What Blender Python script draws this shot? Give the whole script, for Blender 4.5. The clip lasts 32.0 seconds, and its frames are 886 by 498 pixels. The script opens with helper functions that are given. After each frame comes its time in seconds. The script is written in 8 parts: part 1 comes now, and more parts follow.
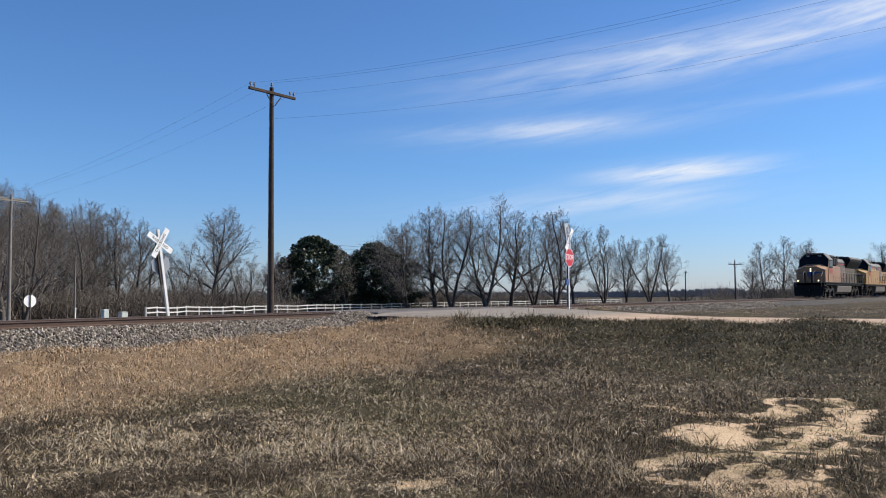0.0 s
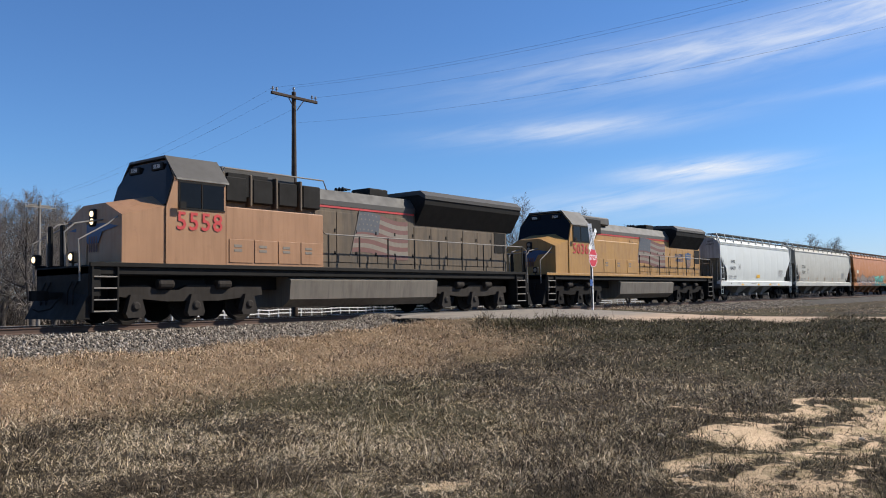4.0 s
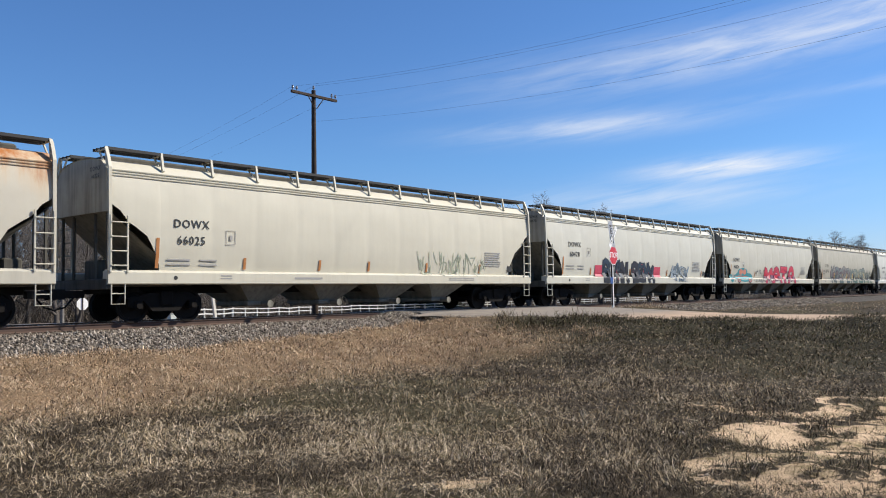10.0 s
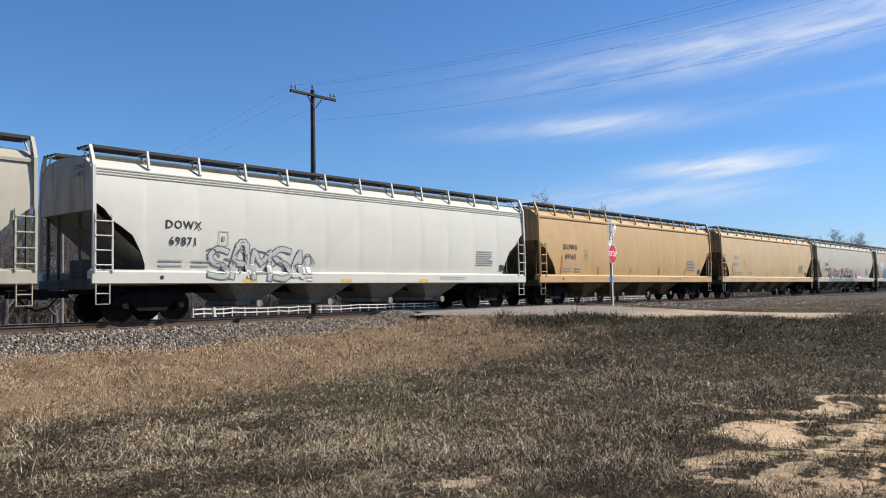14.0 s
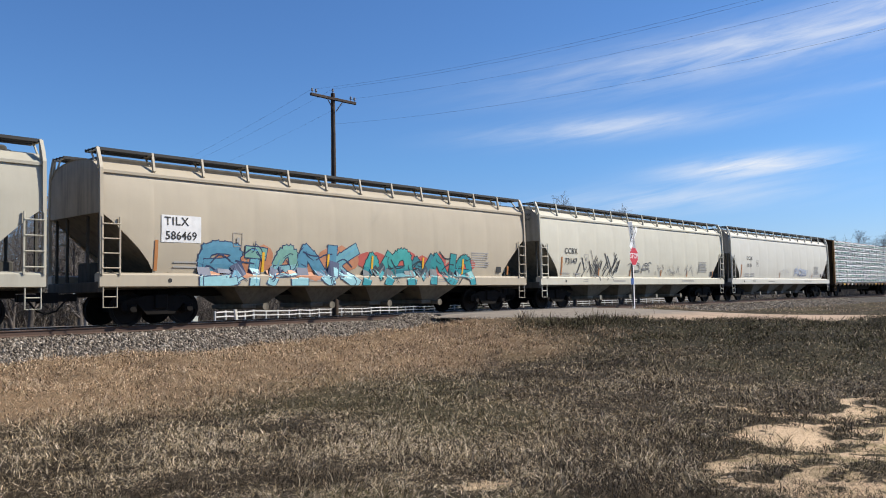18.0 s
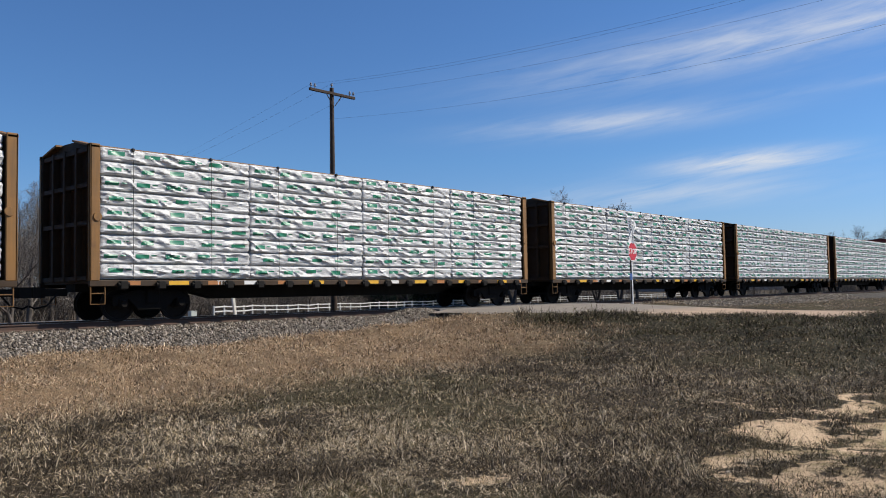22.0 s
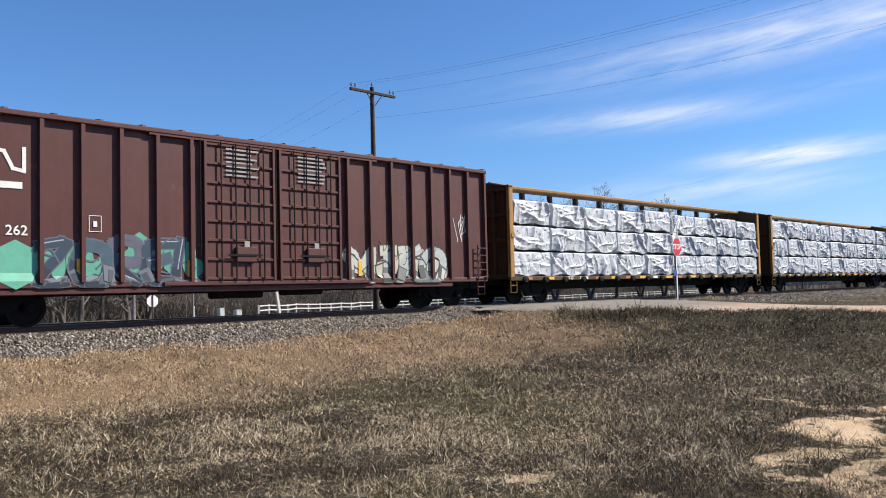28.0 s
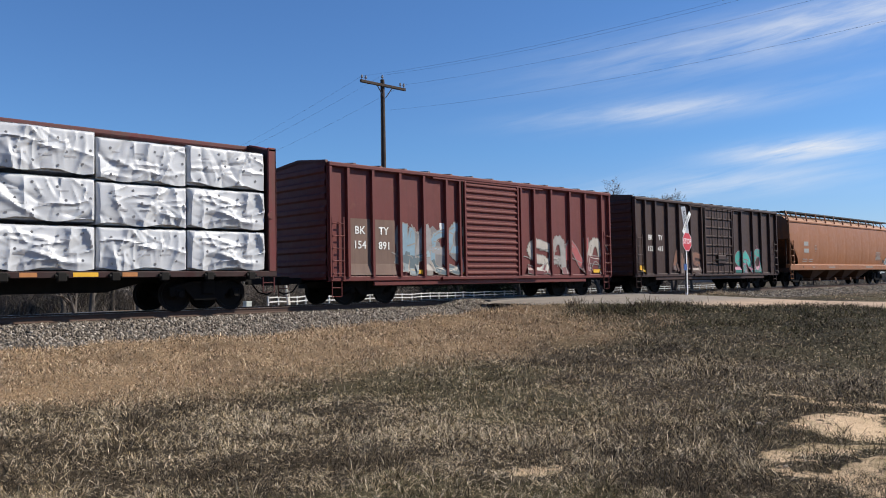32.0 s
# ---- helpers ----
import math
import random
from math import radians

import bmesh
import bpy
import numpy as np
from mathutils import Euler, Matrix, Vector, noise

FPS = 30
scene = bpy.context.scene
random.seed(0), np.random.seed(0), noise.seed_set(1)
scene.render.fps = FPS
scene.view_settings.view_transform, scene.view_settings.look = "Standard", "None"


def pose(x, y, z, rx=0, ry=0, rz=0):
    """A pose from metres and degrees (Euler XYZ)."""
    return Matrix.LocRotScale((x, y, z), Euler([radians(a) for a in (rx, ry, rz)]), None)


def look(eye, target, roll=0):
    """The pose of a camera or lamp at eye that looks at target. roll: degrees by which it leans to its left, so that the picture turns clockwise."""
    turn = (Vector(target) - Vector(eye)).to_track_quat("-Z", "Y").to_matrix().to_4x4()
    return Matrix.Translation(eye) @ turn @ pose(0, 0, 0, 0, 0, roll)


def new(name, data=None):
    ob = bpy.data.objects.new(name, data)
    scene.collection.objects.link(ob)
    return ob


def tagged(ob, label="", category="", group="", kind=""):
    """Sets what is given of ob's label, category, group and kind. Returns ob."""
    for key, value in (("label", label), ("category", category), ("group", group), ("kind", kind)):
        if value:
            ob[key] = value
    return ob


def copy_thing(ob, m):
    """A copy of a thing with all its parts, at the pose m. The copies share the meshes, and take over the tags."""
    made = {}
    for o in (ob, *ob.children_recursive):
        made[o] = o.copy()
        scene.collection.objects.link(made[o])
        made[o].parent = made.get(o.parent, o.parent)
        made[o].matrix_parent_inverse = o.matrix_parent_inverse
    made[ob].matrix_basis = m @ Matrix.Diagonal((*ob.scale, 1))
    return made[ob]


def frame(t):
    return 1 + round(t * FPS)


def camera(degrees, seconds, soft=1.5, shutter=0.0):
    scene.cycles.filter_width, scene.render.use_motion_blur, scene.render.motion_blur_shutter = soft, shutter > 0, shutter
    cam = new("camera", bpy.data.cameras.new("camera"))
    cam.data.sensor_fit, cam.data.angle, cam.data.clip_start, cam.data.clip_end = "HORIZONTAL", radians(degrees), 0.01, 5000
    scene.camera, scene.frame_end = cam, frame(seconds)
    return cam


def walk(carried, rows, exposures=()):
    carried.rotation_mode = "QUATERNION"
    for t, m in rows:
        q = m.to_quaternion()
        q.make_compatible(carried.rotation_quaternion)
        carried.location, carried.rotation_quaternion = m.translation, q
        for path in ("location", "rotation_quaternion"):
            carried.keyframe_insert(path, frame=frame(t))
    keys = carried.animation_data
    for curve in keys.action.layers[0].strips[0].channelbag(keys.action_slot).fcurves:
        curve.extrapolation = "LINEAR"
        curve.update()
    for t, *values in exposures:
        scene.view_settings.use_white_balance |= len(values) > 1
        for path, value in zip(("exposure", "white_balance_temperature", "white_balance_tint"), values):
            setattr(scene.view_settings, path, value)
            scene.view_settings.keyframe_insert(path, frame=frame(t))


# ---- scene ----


# World: x runs along the track, y away from the camera, z = 0 at the rail heads.
EYE = (0.0, 0.0, 0.65)
TRACK_Y = 22.35
SPEED = 21.183
cam = camera(56.8, 32.0, soft=1.0)
LOOKS = [
    (0.0, 93.147, 0.367, -52.754), (0.5, 93.167, 0.276, -52.842), (1.0, 93.123, 0.256, -52.71), (1.5, 93.084, 0.112, -52.49),
    (2.0, 93.097, 0.118, -52.309), (2.5, 93.105, 0.226, -52.071), (3.0, 93.119, 0.4, -51.839), (3.5, 93.21, 0.716, -51.498),
    (5.5, 93.507, 0.602, -50.263), (6.0, 93.561, 0.408, -50.183), (6.5, 93.407, 0.37, -50.296), (7.0, 93.296, 0.464, -50.355),
    (7.5, 93.319, 0.36, -50.259), (8.0, 93.273, 0.391, -50.15), (8.5, 93.191, 0.674, -49.808), (9.0, 93.117, 0.822, -49.524),
    (9.5, 93.073, 0.895, -49.627), (10.0, 93.154, 0.9, -49.758), (10.5, 93.235, 0.758, -49.744), (11.0, 93.264, 0.654, -49.692),
    (11.5, 93.213, 0.633, -49.626), (12.0, 93.147, 0.497, -49.763), (12.5, 93.001, 0.426, -50.097), (13.0, 92.898, 0.481, -50.19),
    (13.5, 92.938, 0.808, -50.054), (14.0, 93.086, 1.026, -49.796), (14.5, 93.116, 0.935, -49.736), (16.5, 93.229, 0.868, -49.111),
    (17.0, 93.192, 0.871, -49.046), (17.5, 93.248, 0.971, -48.711), (18.0, 93.29, 1.105, -48.377), (18.5, 93.357, 1.117, -48.057),
    (19.0, 93.261, 1.035, -47.953), (19.5, 93.088, 0.962, -48.155), (20.0, 92.972, 0.778, -48.298), (20.5, 92.913, 0.789, -48.34),
    (21.0, 92.91, 0.962, -48.414), (21.5, 92.96, 0.92, -48.488), (22.0, 92.947, 1.022, -48.467), (22.5, 92.992, 1.047, -48.431),
    (23.0, 93.017, 0.908, -48.671), (23.5, 92.987, 0.871, -48.772), (24.0, 92.958, 0.864, -48.816), (24.5, 92.945, 0.899, -48.677),
    (25.0, 92.843, 0.942, -48.297), (25.5, 92.665, 0.858, -48.002), (27.5, 92.965, 1.428, -45.481), (28.0, 92.84, 1.445, -45.544),
    (28.5, 92.569, 1.356, -45.56), (29.0, 92.353, 1.139, -45.556), (29.5, 92.362, 0.952, -45.482), (30.0, 92.484, 0.979, -45.288),
    (30.5, 92.58, 0.975, -45.239), (31.0, 92.532, 0.84, -45.18), (31.5, 92.385, 0.865, -45.054), (32.0, 92.364, 1.034, -44.904),
]
# The camera stands in one place and is turned by hand.
walk(cam, [(t, pose(*EYE, a, b, c)) for t, a, b, c in LOOKS],
     [(0.0, 0.45), (3.0, 0.45), (6.0, 0.46), (14.0, 0.46), (18.0, 0.43), (20.0, 0.42), (21.0, 0.31), (22.0, 0.19), (23.0, 0.24), (25.0, 0.35), (28.0, 0.63), (29.0, 0.37), (32.0, 0.35)])

# ---- sky, sun ----
SUN_EL, SUN_OFF = radians(40), radians(52)
sun_dir = Vector((math.sin(SUN_OFF) * math.cos(SUN_EL), -math.cos(SUN_OFF) * math.cos(SUN_EL), math.sin(SUN_EL)))


def build_world():
    w = bpy.data.worlds.new("sky")
    scene.world = w
    w.use_nodes = True
    nt = w.node_tree
    N, Lk = nt.nodes, nt.links
    N.clear()
    out = N.new("ShaderNodeOutputWorld")
    bg = N.new("ShaderNodeBackground")
    bg.inputs["Strength"].default_value = 0.066
    sky = N.new("ShaderNodeTexSky")
    sky.sky_type = "NISHITA"
    sky.sun_disc = False
    sky.sun_elevation = SUN_EL
    sky.sun_rotation = math.atan2(sun_dir.x, sun_dir.y)
    sky.air_density, sky.dust_density, sky.ozone_density = 1.0, 0.25, 3.0
    geo = N.new("ShaderNodeTexCoord")
    sep = N.new("ShaderNodeSeparateXYZ")
    Lk.new(geo.outputs["Generated"], sep.inputs[0])

    def math_node(op, a, b=None, c=None):
        n = N.new("ShaderNodeMath")
        n.operation = op
        for k, v in enumerate((a, b, c)):
            if v is None:
                continue
            if isinstance(v, (int, float)):
                n.inputs[k].default_value = v
            else:
                Lk.new(v, n.inputs[k])
        return n.outputs[0]

    az = math_node("ARCTAN2", sep.outputs[0], sep.outputs[1])
    el = math_node("ARCSINE", sep.outputs[2])
    comb = N.new("ShaderNodeCombineXYZ")
    Lk.new(math_node("MULTIPLY", az, 5.0), comb.inputs[0])
    Lk.new(math_node("MULTIPLY_ADD", el, 42.0, math_node("MULTIPLY", az, -6.0)), comb.inputs[1])
    noi = N.new("ShaderNodeTexNoise")
    noi.inputs["Scale"].default_value = 1.6
    noi.inputs["Detail"].default_value = 9.0
    noi.inputs["Roughness"].default_value = 0.62
    noi.inputs["Distortion"].default_value = 0.35
    Lk.new(comb.outputs[0], noi.inputs["Vector"])
    total = None
    # Cirrus streaks: bearing, height, half length, half thickness (degrees), slope, density.
    for a0, e0, la, le, slope, dens in (
            (70.0, 15.7, 17.0, 1.9, 0.085, 0.60), (82.0, 17.4, 9.0, 1.5, 0.10, 0.65), (60.5, 11.3, 10.0, 0.95, 0.035, 0.58),
            (69.3, 8.15, 6.0, 0.8, 0.02, 1.15), (64.0, 6.3, 11.0, 1.2, 0.02, 0.5), (81.0, 12.7, 6.0, 0.55, 0.0, 0.25),
            (73.0, 12.4, 5.0, 0.4, 0.03, 0.15), (120.0, 16.0, 22.0, 2.2, 0.03, 0.5), (-20.0, 24.0, 25.0, 3.0, 0.05, 0.4)):
        da = math_node("SUBTRACT", az, radians(a0))
        de = math_node("SUBTRACT", el, math_node("MULTIPLY_ADD", da, slope, radians(e0)))
        u = math_node("POWER", math_node("ABSOLUTE", math_node("DIVIDE", da, radians(la))), 2.0)
        v = math_node("POWER", math_node("ABSOLUTE", math_node("DIVIDE", de, radians(le))), 2.0)
        g = math_node("MULTIPLY", math_node("EXPONENT", math_node("MULTIPLY", math_node("ADD", u, v), -1.6)), dens)
        total = g if total is None else math_node("ADD", total, g)
    ramp = N.new("ShaderNodeMapRange")
    ramp.inputs["From Min"].default_value, ramp.inputs["From Max"].default_value = 0.26, 0.66
    Lk.new(noi.outputs["Fac"], ramp.inputs["Value"])
    cloud = math_node("MULTIPLY", total, ramp.outputs[0])
    cloud.node.use_clamp = True
    mix = N.new("ShaderNodeMix")
    mix.data_type = "RGBA"
    Lk.new(cloud, mix.inputs["Factor"])
    tint = N.new("ShaderNodeMix")
    tint.data_type, tint.blend_type = "RGBA", "MULTIPLY"
    tint.inputs["Factor"].default_value = 1.0
    low = N.new("ShaderNodeMapRange")
    low.inputs["From Min"].default_value, low.inputs["From Max"].default_value = radians(-1), radians(9)
    Lk.new(el, low.inputs["Value"])
    hue = N.new("ShaderNodeMix")
    hue.data_type = "RGBA"
    hue.inputs["A"].default_value, hue.inputs["B"].default_value = (0.84, 0.96, 1.42, 1), (0.72, 1.07, 1.50, 1)
    Lk.new(low.outputs[0], hue.inputs["Factor"])
    Lk.new(hue.outputs["Result"], tint.inputs["B"])
    Lk.new(sky.outputs[0], tint.inputs["A"])
    Lk.new(tint.outputs["Result"], mix.inputs["A"])
    mix.inputs["B"].default_value = (9.5, 9.9, 10.6, 1)
    Lk.new(mix.outputs["Result"], bg.inputs["Color"])
    Lk.new(bg.outputs[0], out.inputs[0])


build_world()
sun = new("sun", bpy.data.lights.new("sun", "SUN"))
sun.data.energy, sun.data.angle, sun.data.color = 5.0, radians(0.8), (1.0, 0.93, 0.82)
sun.matrix_world = look((0, 0, 60), tuple(Vector((0, 0, 60)) - sun_dir))
scene.view_settings.exposure = 0.28


# ---- materials ----
def nodes_of(name):
    m = bpy.data.materials.new(name)
    m.use_nodes = True
    nt = m.node_tree
    return m, nt, nt.nodes["Principled BSDF"]


def tex_coord(nt, kind="Object", scale=(1, 1, 1)):
    tc = nt.nodes.new("ShaderNodeTexCoord")
    mp = nt.nodes.new("ShaderNodeMapping")
    mp.inputs["Scale"].default_value = scale
    nt.links.new(tc.outputs[kind], mp.inputs["Vector"])
    return mp.outputs[0]


def noise_fac(nt, vec, scale, detail=4.0, rough=0.55, lo=0.35, hi=0.65, distort=0.0):
    n = nt.nodes.new("ShaderNodeTexNoise")
    n.inputs["Scale"].default_value, n.inputs["Detail"].default_value = scale, detail
    n.inputs["Roughness"].default_value, n.inputs["Distortion"].default_value = rough, distort
    nt.links.new(vec, n.inputs["Vector"])
    r = nt.nodes.new("ShaderNodeMapRange")
    r.inputs["From Min"].default_value, r.inputs["From Max"].default_value = lo, hi
    nt.links.new(n.outputs["Fac"], r.inputs["Value"])
    return r.outputs[0]


def mix_col(nt, fac, a, b, mode="MIX"):
    m = nt.nodes.new("ShaderNodeMix")
    m.data_type, m.blend_type = "RGBA", mode
    for sock, v in (("Factor", fac), ("A", a), ("B", b)):
        if isinstance(v, (int, float)):
            m.inputs[sock].default_value = v
        elif isinstance(v, tuple):
            m.inputs[sock].default_value = (*v[:3], 1)
        else:
            nt.links.new(v, m.inputs[sock])
    return m.outputs["Result"]


def mul(nt, a, b):
    m = nt.nodes.new("ShaderNodeMath")
    m.operation = "MULTIPLY"
    for k, v in enumerate((a, b)):
        if isinstance(v, (int, float)):
            m.inputs[k].default_value = v
        else:
            nt.links.new(v, m.inputs[k])
    return m.outputs[0]


def bump(nt, bsdf, height, strength=0.3, dist=0.02):
    b = nt.nodes.new("ShaderNodeBump")
    b.inputs["Strength"].default_value, b.inputs["Distance"].default_value = strength, dist
    nt.links.new(height, b.inputs["Height"])
    nt.links.new(b.outputs[0], bsdf.inputs["Normal"])


def paint(name, col, dirt=(0.12, 0.09, 0.06), dirt_amt=0.35, rough=0.5, metal=0.0, rust=0.0, rust_col=(0.30, 0.10, 0.035), streak=1.0, spec=0.4):
    """Weathered paint on steel: blotches, run-down streaks, flecks of rust and grain."""
    m, nt, b = nodes_of(name)
    v = tex_coord(nt)
    base = mix_col(nt, mul(nt, noise_fac(nt, v, 0.8, 5), dirt_amt * 0.5), col, dirt)
    vs = tex_coord(nt, scale=(4.5, 4.5, 0.35))
    base = mix_col(nt, mul(nt, noise_fac(nt, vs, 1.3, 5, 0.6, 0.45, 0.8), dirt_amt * streak), base, dirt)
    if rust > 0:
        base = mix_col(nt, mul(nt, noise_fac(nt, v, 2.6, 8, 0.7, 0.62 - 0.14 * rust, 0.70), min(1, rust)), base, rust_col)
    nt.links.new(base, b.inputs["Base Color"])
    r = nt.nodes.new("ShaderNodeMapRange")
    r.inputs["To Min"].default_value, r.inputs["To Max"].default_value = rough - 0.1, rough + 0.18
    nt.links.new(noise_fac(nt, v, 3.0, 4, 0.6, 0.2, 0.8), r.inputs["Value"])
    nt.links.new(r.outputs[0], b.inputs["Roughness"])
    b.inputs["Metallic"].default_value = metal
    b.inputs["Specular IOR Level"].default_value = spec
    bump(nt, b, noise_fac(nt, v, 6.0, 4, 0.6, 0.0, 1.0), 0.12, 0.01)
    return m


def rough_mat(name, col_a, col_b, scale=4.0, fine=60.0, rough=0.9, bump_s=0.5, bump_d=0.02, kind="Object", spec=0.3):
    """A dull surface with large patches and fine grain."""
    m, nt, b = nodes_of(name)
    v = tex_coord(nt, kind)
    c = mix_col(nt, noise_fac(nt, v, scale, 6), col_a, col_b)
    dark = tuple(x * 0.55 for x in col_a)
    c = mix_col(nt, mul(nt, noise_fac(nt, v, fine, 3, 0.6, 0.4, 0.75), 0.6), c, dark)
    nt.links.new(c, b.inputs["Base Color"])
    b.inputs["Roughness"].default_value = rough
    b.inputs["Specular IOR Level"].default_value = spec
    bump(nt, b, noise_fac(nt, v, fine, 4, 0.6, 0.0, 1.0), bump_s, bump_d)
    return m


def varied(name, cols, rough=0.85, island=True, spec=0.2, steps=False):
    """Many small loose pieces, each with its own shade."""
    m, nt, b = nodes_of(name)
    if island:
        g = nt.nodes.new("ShaderNodeNewGeometry")
        src = g.outputs["Random Per Island"]
    else:
        g = nt.nodes.new("ShaderNodeObjectInfo")
        src = g.outputs["Random"]
    ramp = nt.nodes.new("ShaderNodeValToRGB")
    ramp.color_ramp.interpolation = "CONSTANT" if steps else "LINEAR"
    els = ramp.color_ramp.elements
    while len(els) < len(cols):
        els.new(0.5)
    for k, c in enumerate(cols):
        els[k].position = k / (len(cols) if steps else max(1, len(cols) - 1))
        els[k].color = (*c, 1)
    nt.links.new(src, ramp.inputs[0])
    nt.links.new(ramp.outputs[0], b.inputs["Base Color"])
    b.inputs["Roughness"].default_value = rough
    b.inputs["Specular IOR Level"].default_value = spec
    return m


def plain(name, col, rough=0.6, metal=0.0, emit=0.0, spec=0.5):
    m, nt, b = nodes_of(name)
    v = tex_coord(nt)
    c = mix_col(nt, mul(nt, noise_fac(nt, v, 5.0, 5), 0.35), col, tuple(x * 0.6 for x in col))
    nt.links.new(c, b.inputs["Base Color"])
    b.inputs["Roughness"].default_value, b.inputs["Metallic"].default_value = rough, metal
    b.inputs["Specular IOR Level"].default_value = spec
    if emit:
        b.inputs["Emission Color"].default_value = (*col, 1)
        b.inputs["Emission Strength"].default_value = emit
    return m


M = {}
M["black"] = paint("black grimy steel", (0.010, 0.0095, 0.009), (0.02, 0.017, 0.014), 0.5, 0.7, spec=0.15)
M["truck"] = paint("oily truck steel", (0.009, 0.008, 0.0075), (0.018, 0.014, 0.011), 0.4, 0.8, spec=0.12)
M["wheel"] = paint("wheel steel", (0.012, 0.010, 0.009), (0.02, 0.015, 0.011), 0.5, 0.7, 0.1, spec=0.15)
M["grate"] = plain("galvanised walkway grating", (0.03, 0.03, 0.03), 0.7, 0.2)
M["white_line"] = plain("white stencil paint", (0.75, 0.74, 0.7), 0.6)
M["black_line"] = plain("black stencil paint", (0.012, 0.012, 0.012), 0.6)
M["grey_line"] = plain("faded grey stencil paint", (0.30, 0.29, 0.27), 0.6)
M["yellow_tape"] = plain("yellow reflective tape", (0.75, 0.42, 0.03), 0.45)
M["orange_tape"] = plain("faded orange reflective tape", (0.42, 0.17, 0.05), 0.55)


# ---- mesh helpers ----
class Geo:
    """Gathers simple solids into one mesh."""

    def __init__(self):
        self.v, self.f, self.m = [], [], []

    def add(self, verts, faces, mat=0):
        n = len(self.v)
        self.v += [tuple(p) for p in verts]
        self.f += [tuple(i + n for i in f) for f in faces]
        self.m += [mat] * len(faces)
        return self

    def box(self, x0, x1, y0, y1, z0, z1, mat=0, bev=0.0):
        b = min(bev, (x1 - x0) / 3, (y1 - y0) / 3, (z1 - z0) / 3)
        if b <= 0:
            vs = [(x, y, z) for z in (z0, z1) for y in (y0, y1) for x in (x0, x1)]
            return self.add(vs, [(0, 2, 3, 1), (4, 5, 7, 6), (0, 1, 5, 4), (2, 6, 7, 3), (0, 4, 6, 2), (1, 3, 7, 5)], mat)
        ring = [(x0 + b, y0), (x1 - b, y0), (x1, y0 + b), (x1, y1 - b), (x1 - b, y1), (x0 + b, y1), (x0, y1 - b), (x0, y0 + b)]
        cx, cy = (x0 + x1) / 2, (y0 + y1) / 2

        def inner(p):
            return (p[0] - math.copysign(b, p[0] - cx) * 0.8, p[1] - math.copysign(b, p[1] - cy) * 0.8)
        vs = [(*inner(p), z0) for p in ring] + [(*p, z0 + b) for p in ring] + [(*p, z1 - b) for p in ring] + [(*inner(p), z1) for p in ring]
        fs = [tuple(range(7, -1, -1)), tuple(range(24, 32))]
        for k in range(3):
            fs += [(k * 8 + i, k * 8 + (i + 1) % 8, k * 8 + 8 + (i + 1) % 8, k * 8 + 8 + i) for i in range(8)]
        return self.add(vs, fs, mat)

    def tube(self, a, b, r0, r1=None, n=6, mat=0, caps=True):
        r1 = r0 if r1 is None else r1
        a, b = Vector(a), Vector(b)
        d = (b - a).normalized()
        u = d.orthogonal().normalized()
        w = d.cross(u)
        vs = [p + r * (math.cos(2 * math.pi * i / n) * u + math.sin(2 * math.pi * i / n) * w) for p, r in ((a, r0), (b, r1)) for i in range(n)]
        fs = [(i, (i + 1) % n, n + (i + 1) % n, n + i) for i in range(n)]
        if caps:
            fs += [tuple(range(n - 1, -1, -1)), tuple(range(n, 2 * n))]
        return self.add(vs, fs, mat)

    def path(self, pts, r, n=5, mat=0):
        """A bent rod through the points."""
        ps = [Vector(p) for p in pts]
        u = (ps[1] - ps[0]).orthogonal().normalized()
        vs = []
        for k, p in enumerate(ps):
            d = (ps[min(k + 1, len(ps) - 1)] - ps[max(k - 1, 0)]).normalized()
            u = (u - d * u.dot(d)).normalized()
            w = d.cross(u)
            vs += [p + r * (math.cos(2 * math.pi * i / n) * u + math.sin(2 * math.pi * i / n) * w) for i in range(n)]
        m = len(ps)
        fs = [(k * n + i, k * n + (i + 1) % n, (k + 1) * n + (i + 1) % n, (k + 1) * n + i) for k in range(m - 1) for i in range(n)]
        return self.add(vs, fs + [tuple(range(n - 1, -1, -1)), tuple(range((m - 1) * n, m * n))], mat)

    def prism(self, poly, a, b, axis="y", mat=0):
        """A polygon of (p, q) pushed from a to b along an axis."""
        def put(p, q, s):
            return {"y": (p, s, q), "x": (s, p, q), "z": (p, q, s)}[axis]
        n = len(poly)
        vs = [put(p, q, a) for p, q in poly] + [put(p, q, b) for p, q in poly]
        fs = [(i, (i + 1) % n, n + (i + 1) % n, n + i) for i in range(n)] + [tuple(range(n - 1, -1, -1)), tuple(range(n, 2 * n))]
        return self.add(vs, fs, mat)

    def lathe(self, prof, c, axis="y", n=20, mat=0):
        """A profile of (along, radius) turned round an axis through c."""
        vs = []
        for s, r in prof:
            for i in range(n):
                a = 2 * math.pi * i / n
                p, q = r * math.cos(a), r * math.sin(a)
                vs.append({"y": (c[0] + p, c[1] + s, c[2] + q), "x": (c[0] + s, c[1] + p, c[2] + q), "z": (c[0] + p, c[1] + q, c[2] + s)}[axis])
        k = len(prof)
        fs = [(j * n + i, j * n + (i + 1) % n, (j + 1) * n + (i + 1) % n, (j + 1) * n + i) for j in range(k - 1) for i in range(n)]
        fs += [tuple(range(n - 1, -1, -1)), tuple(range((k - 1) * n, k * n))]
        return self.add(vs, fs, mat)

